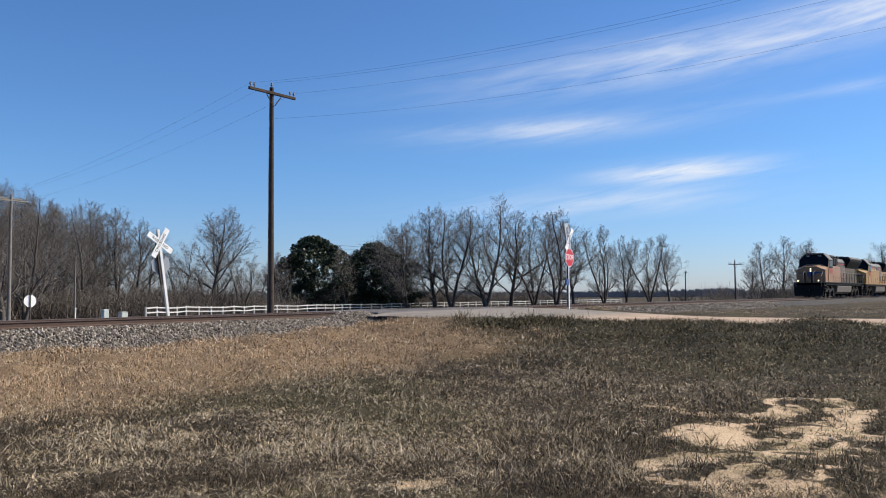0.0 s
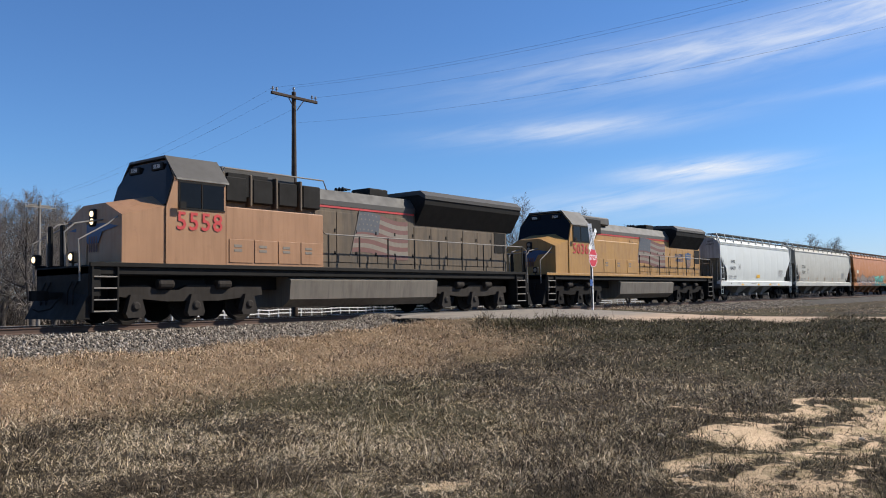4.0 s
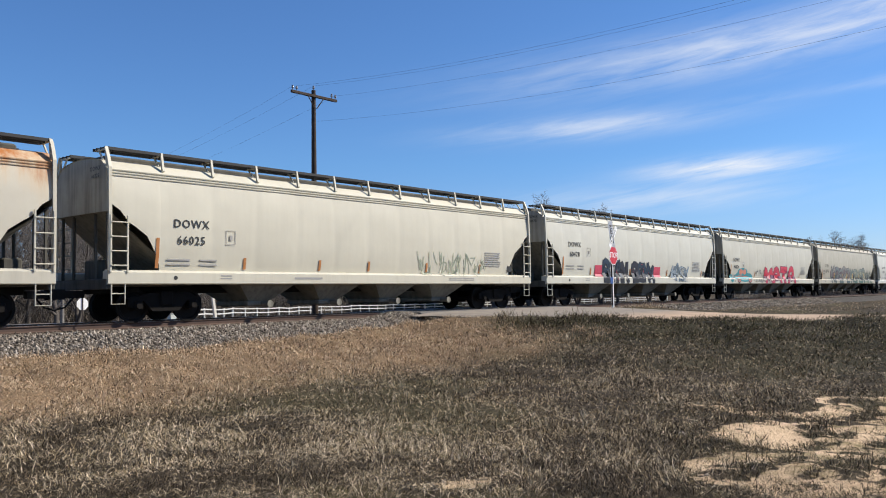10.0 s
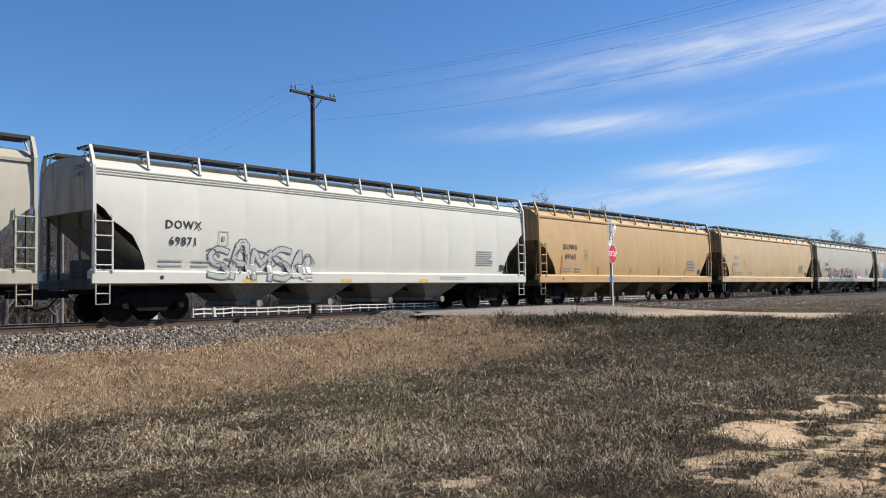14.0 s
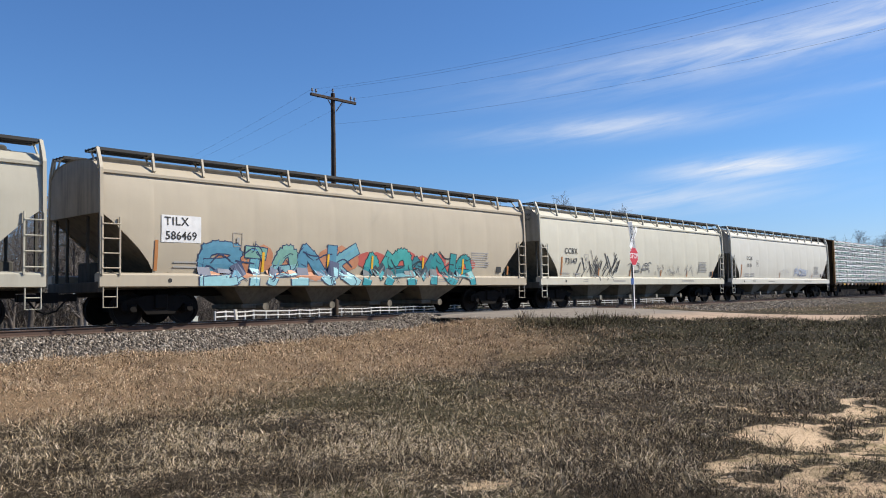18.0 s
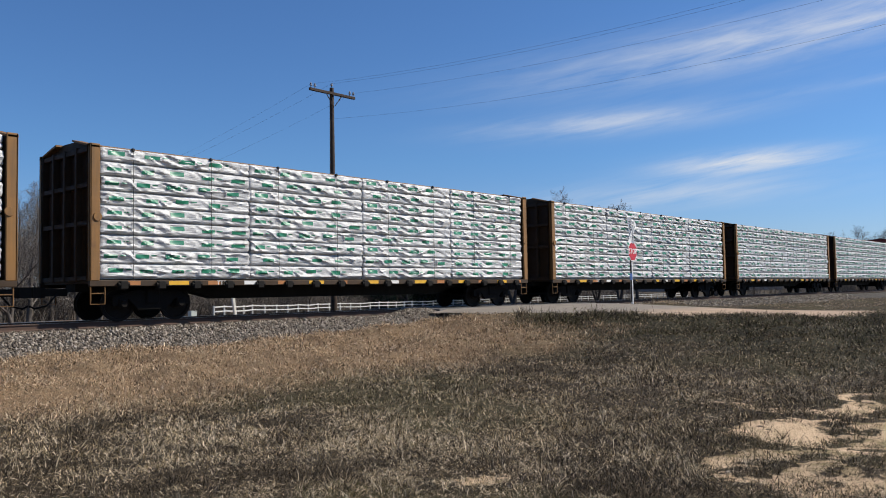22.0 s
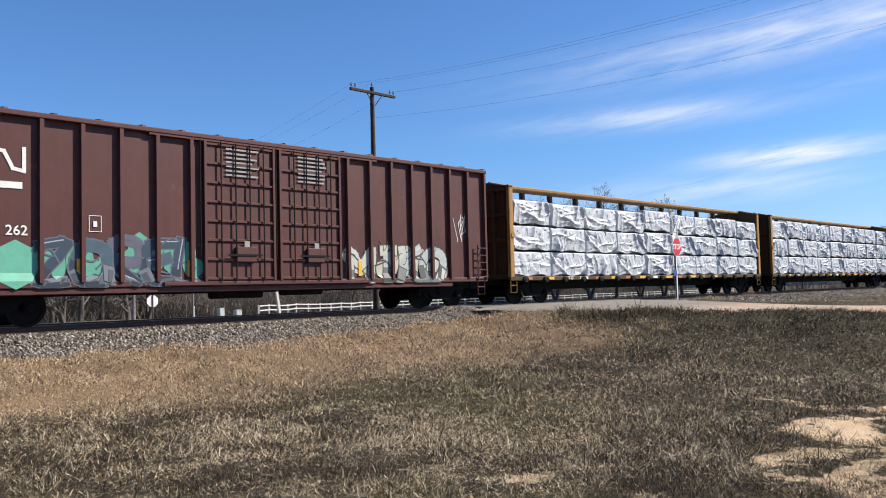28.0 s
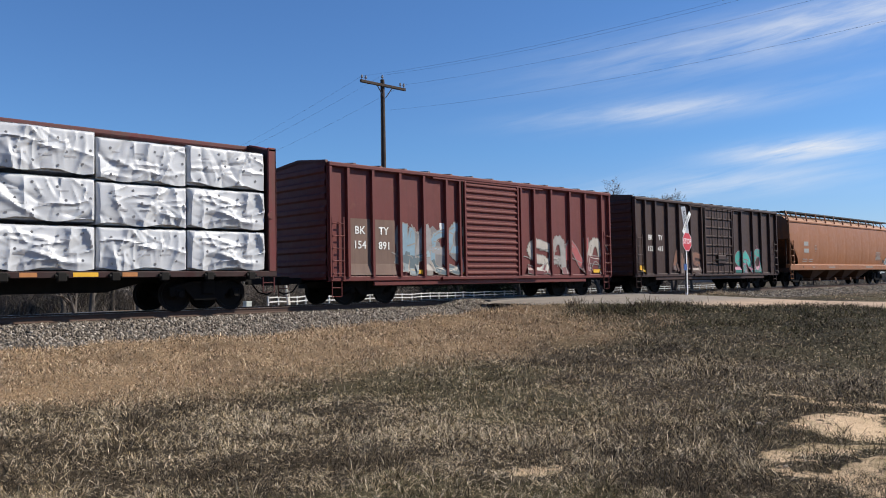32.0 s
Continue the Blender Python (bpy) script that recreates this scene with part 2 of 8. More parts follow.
    def grid(self, rows, mat=0):
        """A sheet through rows of points."""
        n = len(rows[0])
        vs = [p for r in rows for p in r]
        fs = [(j * n + i, j * n + i + 1, (j + 1) * n + i + 1, (j + 1) * n + i) for j in range(len(rows) - 1) for i in range(n - 1)]
        return self.add(vs, fs, mat)

    def mesh(self, name, mats, smooth=False, fix=True):
        me = bpy.data.meshes.new(name)
        me.from_pydata(self.v, [], self.f)
        for m in mats:
            me.materials.append(m)
        if len(mats) > 1:
            me.polygons.foreach_set("material_index", self.m)
        if fix:
            bm = bmesh.new()
            bm.from_mesh(me)
            bmesh.ops.recalc_face_normals(bm, faces=bm.faces)
            bm.to_mesh(me)
            bm.free()
        if smooth:
            me.polygons.foreach_set("use_smooth", [True] * len(me.polygons))
            me.set_sharp_from_angle(angle=radians(35))
        me.update()
        return me


def part(name, geo, material, parent, label="", m=None, smooth=False):
    """One mesh object under a thing or a part. geo: a Geo, or a mesh that alike parts share."""
    mats = material if isinstance(material, (list, tuple)) else [material]
    me = geo.mesh(name, mats, smooth) if isinstance(geo, Geo) else geo
    ob = new(name, me)
    ob.parent = parent
    if not isinstance(geo, Geo):
        for k, mt in enumerate(mats):
            ob.material_slots[k].link = "OBJECT"
            ob.material_slots[k].material = mt
    if m is not None:
        ob.matrix_basis = m
    if label:
        ob["label"] = label
    return ob


SHARED = {}


def shared(key, make, smooth=False, slots=1):
    """A mesh that is built once and used by all alike parts."""
    if key not in SHARED:
        SHARED[key] = make().mesh(key.split(":")[0], [M["black"]] * slots, smooth)
    return SHARED[key]


def thing(name, at, label, category, group="", kind="", rz=0.0):
    ob = new(name)
    ob.matrix_basis = pose(*at, 0, 0, rz)
    return tagged(ob, label, category, group, kind)


def raw_mesh(name, verts, faces, mats, mat_index=None, smooth=False):
    """A large mesh from number arrays; faces all with the same number of corners."""
    verts, faces = np.asarray(verts, np.float32), np.asarray(faces, np.int32)
    me = bpy.data.meshes.new(name)
    k = faces.shape[1]
    me.vertices.add(len(verts))
    me.vertices.foreach_set("co", verts.ravel())
    me.loops.add(faces.size)
    me.loops.foreach_set("vertex_index", faces.ravel())
    me.polygons.add(len(faces))
    me.polygons.foreach_set("loop_start", np.arange(len(faces), dtype=np.int32) * k)
    for m in mats:
        me.materials.append(m)
    if mat_index is not None:
        me.polygons.foreach_set("material_index", np.asarray(mat_index, np.int32))
    me.update(calc_edges=True)
    if smooth:
        me.polygons.foreach_set("use_smooth", np.ones(len(faces), bool))
    return me


TEXTS = {}


def letters(text, size, spread=1.0):
    """A mesh of flat raised lettering in the built-in font, centred, in the xz plane facing -y."""
    key = (text, size, spread)
    if key not in TEXTS:
        cu = bpy.data.curves.new("lettering", "FONT")
        cu.body, cu.size, cu.extrude, cu.offset = text, size, 0.0, size * 0.014
        cu.align_x, cu.align_y, cu.space_character, cu.resolution_u = "CENTER", "CENTER", spread, 2
        ob = bpy.data.objects.new("lettering", cu)
        me = bpy.data.meshes.new_from_object(ob)
        bpy.data.objects.remove(ob)
        bpy.data.curves.remove(cu)
        me.transform(Euler((radians(90), 0, 0)).to_matrix().to_4x4())
        me.materials.clear()
        me.materials.append(M["black_line"])
        TEXTS[key] = me
    return TEXTS[key]


# ---- ground, road, track ----
def sstep(a, b, x):
    t = np.clip((np.asarray(x, float) - a) / (b - a), 0, 1)
    return t * t * (3 - 2 * t)


def vnoise(x, y, seed=0):
    """Smooth value noise on number arrays, 0 to 1."""
    x, y = np.asarray(x, float), np.asarray(y, float)
    xi, yi = np.floor(x).astype(np.int64), np.floor(y).astype(np.int64)
    fx, fy = x - xi, y - yi
    fx, fy = fx * fx * (3 - 2 * fx), fy * fy * (3 - 2 * fy)

    def h(a, b):
        n = (a * 374761393 + b * 668265263 + seed * 974634777) & 0x7FFFFFFF
        n = ((n ^ (n >> 13)) * 1274126177) & 0x7FFFFFFF
        return ((n ^ (n >> 16)) & 0xFFFF) / 65535.0
    return (h(xi, yi) * (1 - fx) + h(xi + 1, yi) * fx) * (1 - fy) + (h(xi, yi + 1) * (1 - fx) + h(xi + 1, yi + 1) * fx) * fy


def fnoise(x, y, seed=0):
    x, y = np.asarray(x, float), np.asarray(y, float)
    return (vnoise(x, y, seed) + 0.5 * vnoise(x * 2.1, y * 2.1, seed + 1) + 0.25 * vnoise(x * 4.3, y * 4.3, seed + 2)) / 1.75


def zone_bare(x, y):
    """Bare sandy soil: a worn patch beside the grass."""
    x, y = np.asarray(x, float), np.asarray(y, float)
    edge = np.interp(x, [5.6, 7.15, 8.8, 11.3, 13.0, 15.5], [1.6, 3.0, 4.1, 3.85, 3.1, 1.3])
    n = fnoise(x * 1.1, y * 1.3, 41) - 0.5
    core = sstep(-0.25, 0.3, edge - y + 2.6 * n) * (1 - sstep(14.2, 15.2, x + 2 * n)) * sstep(5.8, 6.8, x)
    spot = np.exp(-((x - 5.5) / 0.3) ** 2 - ((y - 4.4) / 0.22) ** 2)
    tuft = sstep(0.505, 0.575, fnoise(x * 1.5 + 5.2, y * 2.3 + 1.7, 43) * 0.7 + 0.3 * fnoise(x * 6.0, y * 6.0, 44)) + 0.6 * sstep(0.60, 0.68, fnoise(x * 5.0, y * 5.0, 46))
    low = 1 - 0.4 * (1 - sstep(7.6, 8.8, np.hypot(x, y) + 1.5 * n)) * (x > 6.2)
    return np.clip(np.maximum(core * (1 - 0.95 * np.clip(tuft, 0, 1)) * low, 0.55 * sstep(0.5, 0.9, spot + 1.6 * n)), 0, 1)


def zone_grey(x, y):
    """Dead grey-brown weeds between the near straw and the road bank."""
    x, y = np.asarray(x, float), np.asarray(y, float)
    d = np.hypot(x, y) + 5.0 * (fnoise(x * 0.45, y * 0.45, 15) - 0.5) + 2.0 * (fnoise(x * 1.6, y * 1.6, 16) - 0.5)
    return np.clip(sstep(8.8, 11.0, d) * (1 - sstep(20, 24, d)) * sstep(38, 54, np.degrees(np.arctan2(x, np.maximum(y, 0.01)))), 0, 1)


def zone_gold(x, y):
    """Long tan grass below the track."""
    x, y = np.asarray(x, float), np.asarray(y, float)
    return np.clip(sstep(10.2, 13.0, y + 2.2 * (fnoise(x * 0.35, y * 0.35, 7) - 0.5)) * (1 - sstep(18.5, 23.0, x + 3 * (fnoise(x * 0.4, y * 0.4, 9) - 0.5) - 0.25 * (y - 15))), 0, 1)


def zone_dark(x, y):
    """Dark greenish growth on the bank of the road."""
    x, y = np.asarray(x, float), np.asarray(y, float)
    n = 1.6 * (fnoise(x * 0.5, y * 0.5, 13) - 0.5) + 0.7 * (fnoise(x * 1.7, y * 1.7, 14) - 0.5)
    return np.clip(sstep(13.5, 19.0, x + 3.5 * n - 0.45 * np.clip(y - 7, 0, 9)) * (1 - sstep(14.5, 17.0, y + 2 * n)) * (1 - sstep(33, 35, x)), 0, 1)


def zone_green(x, y):
    x, y = np.asarray(x, float), np.asarray(y, float)
    return np.clip(sstep(0.52, 0.70, fnoise(x * 0.42 + 3.1, y * 0.42, 21)), 0, 1)


def road_left(y):
    return 26.6 - 4.8 * sstep(9, 20, y) + 0.0 * np.asarray(y)


def road_right(y):
    return 33.2 + 0.6 * sstep(10, 20, y)


def ground_z(x, y):
    x, y = np.asarray(x, float), np.asarray(y, float)
    z = -0.98 + 0.0 * x
    # rises to the track
    z = z + 0.46 * sstep(9.5, 20.0, y)
    # bank up to the road
    road_h = -0.36 + 0.31 * sstep(10.0, 20.2, y)
    bank = sstep(13.0, 24.5, x) * (1 - 0.3 * sstep(45, 60, x) * (1 - sstep(15, 20, y)))
    z = z + (road_h - z) * bank
    z = z - 0.34 * sstep(34.5, 38.0, x) * sstep(9.0, 13.0, y) * (1 - sstep(19.5, 21.0, y))
    z = z + (-0.05 - z) * 0.85 * np.exp(-((x - 34.6) / 1.8) ** 2 - ((y - 18.4) / 1.6) ** 2)
    # beyond the track the land falls away gently
    far = -0.45 - 0.021 * np.clip(y - 24.5, 0, 75)
    z = np.where(y > 22.35, far + (z - far) * (1 - sstep(24, 28, y)), z)
    z = z - 0.55 * sstep(80, 300, np.hypot(x, y)) * (y <= 22.35)
    wob = 0.05 * np.sin(x * 0.9 + 1.3 * np.sin(y * 0.5)) * np.sin(y * 0.7 + 0.6) + 0.03 * np.sin(x * 2.3 + y * 1.1) * np.sin(y * 1.9 - x * 0.4)
    gold, dark = zone_gold(x, y), zone_dark(x, y)
    wob = wob + 0.42 * gold * (fnoise(x * 0.95, y * 1.2, 81) - 0.5) + 0.42 * dark * (fnoise(x * 0.8, y * 1.0, 83) - 0.45) + 0.07 * (fnoise(x * 2.0, y * 2.0, 85) - 0.5)
    near_road = (1 - sstep(-0.2, 1.0, road_left(y) - x)) * (1 - sstep(-0.2, 1.0, x - road_right(y)))
    near_track = 1 - sstep(3.0, 5.0, np.abs(y - TRACK_Y))
    return z + wob * (1 - near_road) * (1 - near_track) - 0.25 * near_track * (1 - near_road * 0.0)


def axis_steps(bounds):
    out = []
    for a, b, step in bounds:
        out += list(np.arange(a, b, step))
    return np.array(out + [bounds[-1][1]])


def ground_material():
    m, nt, b = nodes_of("winter grass field")
    v = tex_coord(nt)

    def zone(name):
        a = nt.nodes.new("ShaderNodeAttribute")
        a.attribute_name = name
        return a.outputs["Fac"]
    straw = (0.34, 0.27, 0.18)
    c = mix_col(nt, noise_fac(nt, v, 0.5, 6, 0.6, 0.4, 0.62), (0.055, 0.041, 0.025), (0.033, 0.025, 0.015))
    c = mix_col(nt, mul(nt, zone("grey"), 0.8), c, (0.052, 0.039, 0.025))
    c = mix_col(nt, mul(nt, zone("green"), 0.5), c, (0.075, 0.068, 0.03))
    c = mix_col(nt, mul(nt, zone("gold"), 0.9), c, (0.27, 0.18, 0.105))
    c = mix_col(nt, mul(nt, zone("dark"), 0.85), c, (0.026, 0.025, 0.013))
    c = mix_col(nt, mul(nt, noise_fac(nt, v, 13.0, 6, 0.75, 0.5, 0.66), 0.75), c, straw)
    c = mix_col(nt, mul(nt, noise_fac(nt, v, 26.0, 5, 0.7, 0.5, 0.66), 0.85), c, (0.025, 0.019, 0.012))
    sand = mix_col(nt, noise_fac(nt, v, 3.0, 6, 0.65, 0.35, 0.7), (0.70, 0.515, 0.33), (0.54, 0.385, 0.235))
    sand = mix_col(nt, mul(nt, noise_fac(nt, v, 1.3, 5, 0.7, 0.5, 0.66), 0.8), sand, (0.13, 0.115, 0.04))
    sand = mix_col(nt, mul(nt, noise_fac(nt, v, 22.0, 5, 0.7, 0.55, 0.8), 0.6), sand, (0.2, 0.14, 0.085))
    ragged = nt.nodes.new("ShaderNodeMath")
    ragged.operation = "MULTIPLY_ADD"
    nt.links.new(noise_fac(nt, v, 9.0, 6, 0.75, 0.25, 0.75), ragged.inputs[0])
    ragged.inputs[1].default_value = 0.9
    nt.links.new(zone("bare"), ragged.inputs[2])
    edge = nt.nodes.new("ShaderNodeMapRange")
    edge.inputs["From Min"].default_value, edge.inputs["From Max"].default_value = 0.80, 1.0
    nt.links.new(ragged.outputs[0], edge.inputs["Value"])
    c = mix_col(nt, edge.outputs[0], c, sand)
    nt.links.new(c, b.inputs["Base Color"])
    b.inputs["Roughness"].default_value = 0.95
    b.inputs["Specular IOR Level"].default_value = 0.1
    bump(nt, b, noise_fac(nt, v, 18.0, 5, 0.7, 0.0, 1.0), 0.8, 0.06)
    return m


M["field"] = ground_material()


def road_material():
    """Pale gravel that gives way to worn grey asphalt towards the crossing."""
    m, nt, b = nodes_of("gravel road with an asphalt apron")
    v = tex_coord(nt)
    c = mix_col(nt, noise_fac(nt, v, 0.8, 6), (0.50, 0.36, 0.245), (0.38, 0.275, 0.19))
    sep = nt.nodes.new("ShaderNodeSeparateXYZ")
    nt.links.new(v, sep.inputs[0])
    wav = nt.nodes.new("ShaderNodeMath")
    wav.operation = "MULTIPLY_ADD"
    nt.links.new(noise_fac(nt, v, 0.6, 5, 0.6, 0.0, 1.0), wav.inputs[0])
    wav.inputs[1].default_value = 3.0
    nt.links.new(sep.outputs[1], wav.inputs[2])
    apron = nt.nodes.new("ShaderNodeMapRange")
    apron.inputs["From Min"].default_value, apron.inputs["From Max"].default_value = 14.5, 16.5
    nt.links.new(wav.outputs[0], apron.inputs["Value"])
    grey = mix_col(nt, noise_fac(nt, v, 1.5, 6), (0.27, 0.235, 0.195), (0.20, 0.175, 0.145))
    c = mix_col(nt, apron.outputs[0], c, grey)
    c = mix_col(nt, mul(nt, noise_fac(nt, v, 40.0, 3, 0.6, 0.4, 0.75), 0.5), c, (0.16, 0.12, 0.085))
    nt.links.new(c, b.inputs["Base Color"])
    b.inputs["Roughness"].default_value = 0.95
    b.inputs["Specular IOR Level"].default_value = 0.2
    bump(nt, b, noise_fac(nt, v, 40.0, 4, 0.6, 0.0, 1.0), 0.4, 0.015)
    return m


M["road"] = road_material()
M["asphalt"] = rough_mat("old grey asphalt", (0.17, 0.155, 0.14), (0.10, 0.095, 0.09), 1.0, 50.0, 0.9, 0.4, 0.01)
M["rail"] = paint("rusty rail steel", (0.085, 0.05, 0.036), (0.045, 0.028, 0.02), 0.5, 0.75)
M["rail_head"] = plain("polished rail head", (0.35, 0.33, 0.31), 0.3, 0.9)
M["tie"] = rough_mat("creosoted timber", (0.05, 0.036, 0.026), (0.09, 0.065, 0.045), 3.0, 30.0)
M["ballast_bed"] = rough_mat("packed ballast", (0.075, 0.066, 0.057), (0.04, 0.035, 0.03), 2.0, 22.0, 0.95, 0.8, 0.05)
M["stone"] = varied("crushed ballast stone", [(0.022, 0.019, 0.016), (0.17, 0.14, 0.11), (0.05, 0.042, 0.034), (0.42, 0.37, 0.31), (0.10, 0.078, 0.058), (0.26, 0.215, 0.17)])

xs = axis_steps([(-900, -60, 60), (-60, -8, 4), (-8, 5, 0.35), (5, 15, 0.1), (15, 46, 0.3), (46, 120, 3), (120, 2400, 120)])
ys = axis_steps([(-900, -40, 60), (-40, -3, 3), (-3, 0, 0.3), (0, 6, 0.1), (6, 27, 0.3), (27, 120, 3), (120, 2400, 120)])
gx, gy = np.meshgrid(xs, ys)
gz = ground_z(gx, gy)
nx, ny = len(xs), len(ys)
jj, ii = np.meshgrid(np.arange(ny - 1), np.arange(nx - 1), indexing="ij")
quads = np.stack([jj * nx + ii, jj * nx + ii + 1, (jj + 1) * nx + ii + 1, (jj + 1) * nx + ii], -1).reshape(-1, 4)
ground = new("ground", raw_mesh("ground", np.stack([gx, gy, gz], -1).reshape(-1, 3), quads, [M["field"]], smooth=True))
for zone_name, zone_fn in (("bare", zone_bare), ("gold", zone_gold), ("dark", zone_dark), ("green", zone_green), ("grey", zone_grey)):
    ground.data.attributes.new(zone_name, "FLOAT", "POINT").data.foreach_set("value", zone_fn(gx, gy).ravel().astype(np.float32))
tagged(ground, "dry winter grass field with dark and tan patches", "ground", kind="structure")


def build_road():
    g = Geo()
    ss = np.arange(-120, 20.4, 0.8)
    rows = []
    for y in ss:
        x0, x1 = float(road_left(y)), float(road_right(y))
        row = []
        for k in range(13):
            f = k / 12
            x = x0 + (x1 - x0) * f + (0.18 * math.sin(y * 1.7) if k == 0 else 0.15 * math.sin(y * 1.3 + 2) if k == 12 else 0)
            h = float(-0.36 + 0.31 * sstep(10.0, 20.2, y))
            row.append((x, y, h + 0.05 * (1 - (2 * f - 1) ** 2) + (0.012 if 0 < k < 12 else -0.06)))
        rows.append(row)
    g.grid(rows)
    tagged(new("road", g.mesh("road", [M["road"]], True)), "pale tan gravel road that leads up to the crossing", "road", kind="structure")
    g = Geo()
    rows = []
    for y in np.arange(24.2, 96, 1.2):
        f = sstep(24, 34, y)
        h = -0.02 + (float(ground_z(28, y)) + 0.06 + 0.02) * f
        rows.append([(25.0 + k * 0.9 + 3.0 * f, y, float(h) + 0.03 * (1 - (k / 5 - 1) ** 2)) for k in range(11)])
    g.grid(rows)
    tagged(new("road", g.mesh("road_beyond", [M["asphalt"]], True)), "worn grey asphalt road beyond the tracks", "road", kind="structure")
    # crossing panels
    deck = new("level_crossing")
    tagged(deck, "grey asphalt level crossing surface between the rails", "crossing", kind="structure")
    for y0, y1 in ((20.3, 21.55), (21.75, 22.95), (23.15, 24.3)):
        for k in range(4):
            g = Geo()
            g.box(22.7 + k * 2.78, 22.7 + (k + 1) * 2.78 - 0.015, y0, y1, -0.16, -0.012, bev=0.02)
            part("panel", g, M["asphalt"], deck)


def build_track():
    track = new("railway_track")
    tagged(track, "single railway track with rusty rails on timber ties", "track", kind="structure")
    prof = [(-0.076, -0.172), (0.076, -0.172), (0.076, -0.158), (0.012, -0.13), (0.012, -0.045), (0.037, -0.03), (0.037, -0.004), (0.03, 0.0),
            (-0.03, 0.0), (-0.037, -0.004), (-0.037, -0.03), (-0.012, -0.045), (-0.012, -0.13), (-0.076, -0.158)]
    for y in (TRACK_Y - 0.755, TRACK_Y + 0.755):
        g = Geo()
        g.prism([(y + p, q) for p, q in prof], -500, 1500, "x")
        part("rail", g, M["rail"], track)
        g = Geo()
        g.box(-500, 1500, y - 0.028, y + 0.028, 0.0, 0.003)
        part("rail_head", g, M["rail_head"], track, "polished running surface")
    tie = shared("tie", lambda: Geo().box(-0.115, 0.115, -1.3, 1.3, -0.34, -0.172, 0, 0.015))
    rnd = random.Random(5)
    for k in range(150):
        x = -8 + k * 0.52
        if 21.5 < x < 34.2:
            continue
        part("tie", tie, M["tie"], track, m=pose(x, TRACK_Y + rnd.uniform(-0.05, 0.05), rnd.uniform(-0.008, 0.004), 0, 0, rnd.uniform(-1.5, 1.5)))
    g = Geo()
    for k in list(range(-300, -15)) + list(range(135, 1200)):
        g.box(k * 0.52 - 0.115, k * 0.52 + 0.115, TRACK_Y - 1.3, TRACK_Y + 1.3, -0.34, -0.174)
    tagged(part("far_ties", g, M["tie"], track), kind="stuff")


def ballast_z(y):
    d = np.abs(y - TRACK_Y)
    return np.where(d < 1.6, -0.215, -0.215 - (d - 1.6) * 0.24)


def build_ballast():
    g = Geo()
    rows = []
    for x in list(np.arange(-500, -10, 20.0)) + list(np.arange(-10, 60, 1.0)) + list(np.arange(60, 1500, 20.0)):
        rows.append([(x, TRACK_Y + d + 0.12 * math.sin(x * 0.8) * (abs(d) > 3), float(ballast_z(TRACK_Y + d)) + 0.02 * math.sin(x * 1.7 + d * 3)) for d in (-4.2, -3.4, -2.7, -2.1, -1.6, -0.8, 0, 0.8, 1.6, 2.1, 2.7, 3.4, 4.2)])
    g.grid(rows)
    tagged(new("ballast_bed", g.mesh("ballast_bed", [M["ballast_bed"]], True)), "bank of grey crushed stone under the track", "ballast", kind="structure")
    rs = np.random.RandomState(3)
    base = np.array([(1, 0, 0), (-1, 0, 0), (0, 1, 0), (0, -1, 0), (0, 0, 1), (0, 0, -1)], float)
    tri = np.array([(0, 2, 4), (2, 1, 4), (1, 3, 4), (3, 0, 4), (2, 0, 5), (1, 2, 5), (3, 1, 5), (0, 3, 5)])

    def scatter(n, x0, x1, y0, y1, size):
        px, py = rs.uniform(x0, x1, n), rs.uniform(y0, y1, n)
        keep = ~((px > 22.3) & (px < 34.3))
        px, py = px[keep], py[keep]
        k = len(px)
        pz = ballast_z(py) + 0.01 * rs.randn(k)
        s = size * rs.uniform(0.6, 1.3, (k, 1, 1)) * rs.uniform(0.6, 1.2, (k, 1, 3))
        a = rs.uniform(0, 6.28, (k, 1))
        b0 = base[None] * (1 + 0.35 * rs.randn(k, 6, 1)) * s
        ca, sa = np.cos(a), np.sin(a)
        t = rs.uniform(-0.8, 0.8, (k, 1))
        x, y, z = b0[..., 0], b0[..., 1], b0[..., 2]
        y, z = y * np.cos(t) - z * np.sin(t), y * np.sin(t) + z * np.cos(t)
        x, y = x * ca - y * sa, x * sa + y * ca
        return np.stack([x + px[:, None], y + py[:, None], z + pz[:, None]], -1).reshape(-1, 3)
    heap = scatter(2600, 18.6, 21.2, 19.6, 21.5, 0.05)
    heap[:, 0] += 2.4
    heap[:, 2] += 0.20 * np.exp(-((heap[:, 0] - 22.3) / 0.9) ** 2)
    vs = np.concatenate([heap, scatter(36000, -2, 26, 18.5, 21.4, 0.043), scatter(7000, 34, 75, 18.6, 21.3, 0.06), scatter(5000, -2, 22, 21.4, 24.5, 0.05)])
    n = len(vs) // 6
    fs = (tri[None] + 6 * np.arange(n)[:, None, None]).reshape(-1, 3)
    tagged(new("ballast_stones", raw_mesh("ballast_stones", vs, fs, [M["stone"]])), "loose grey and brown crushed ballast stones", "gravel", kind="stuff")


build_road()
build_track()
build_ballast()


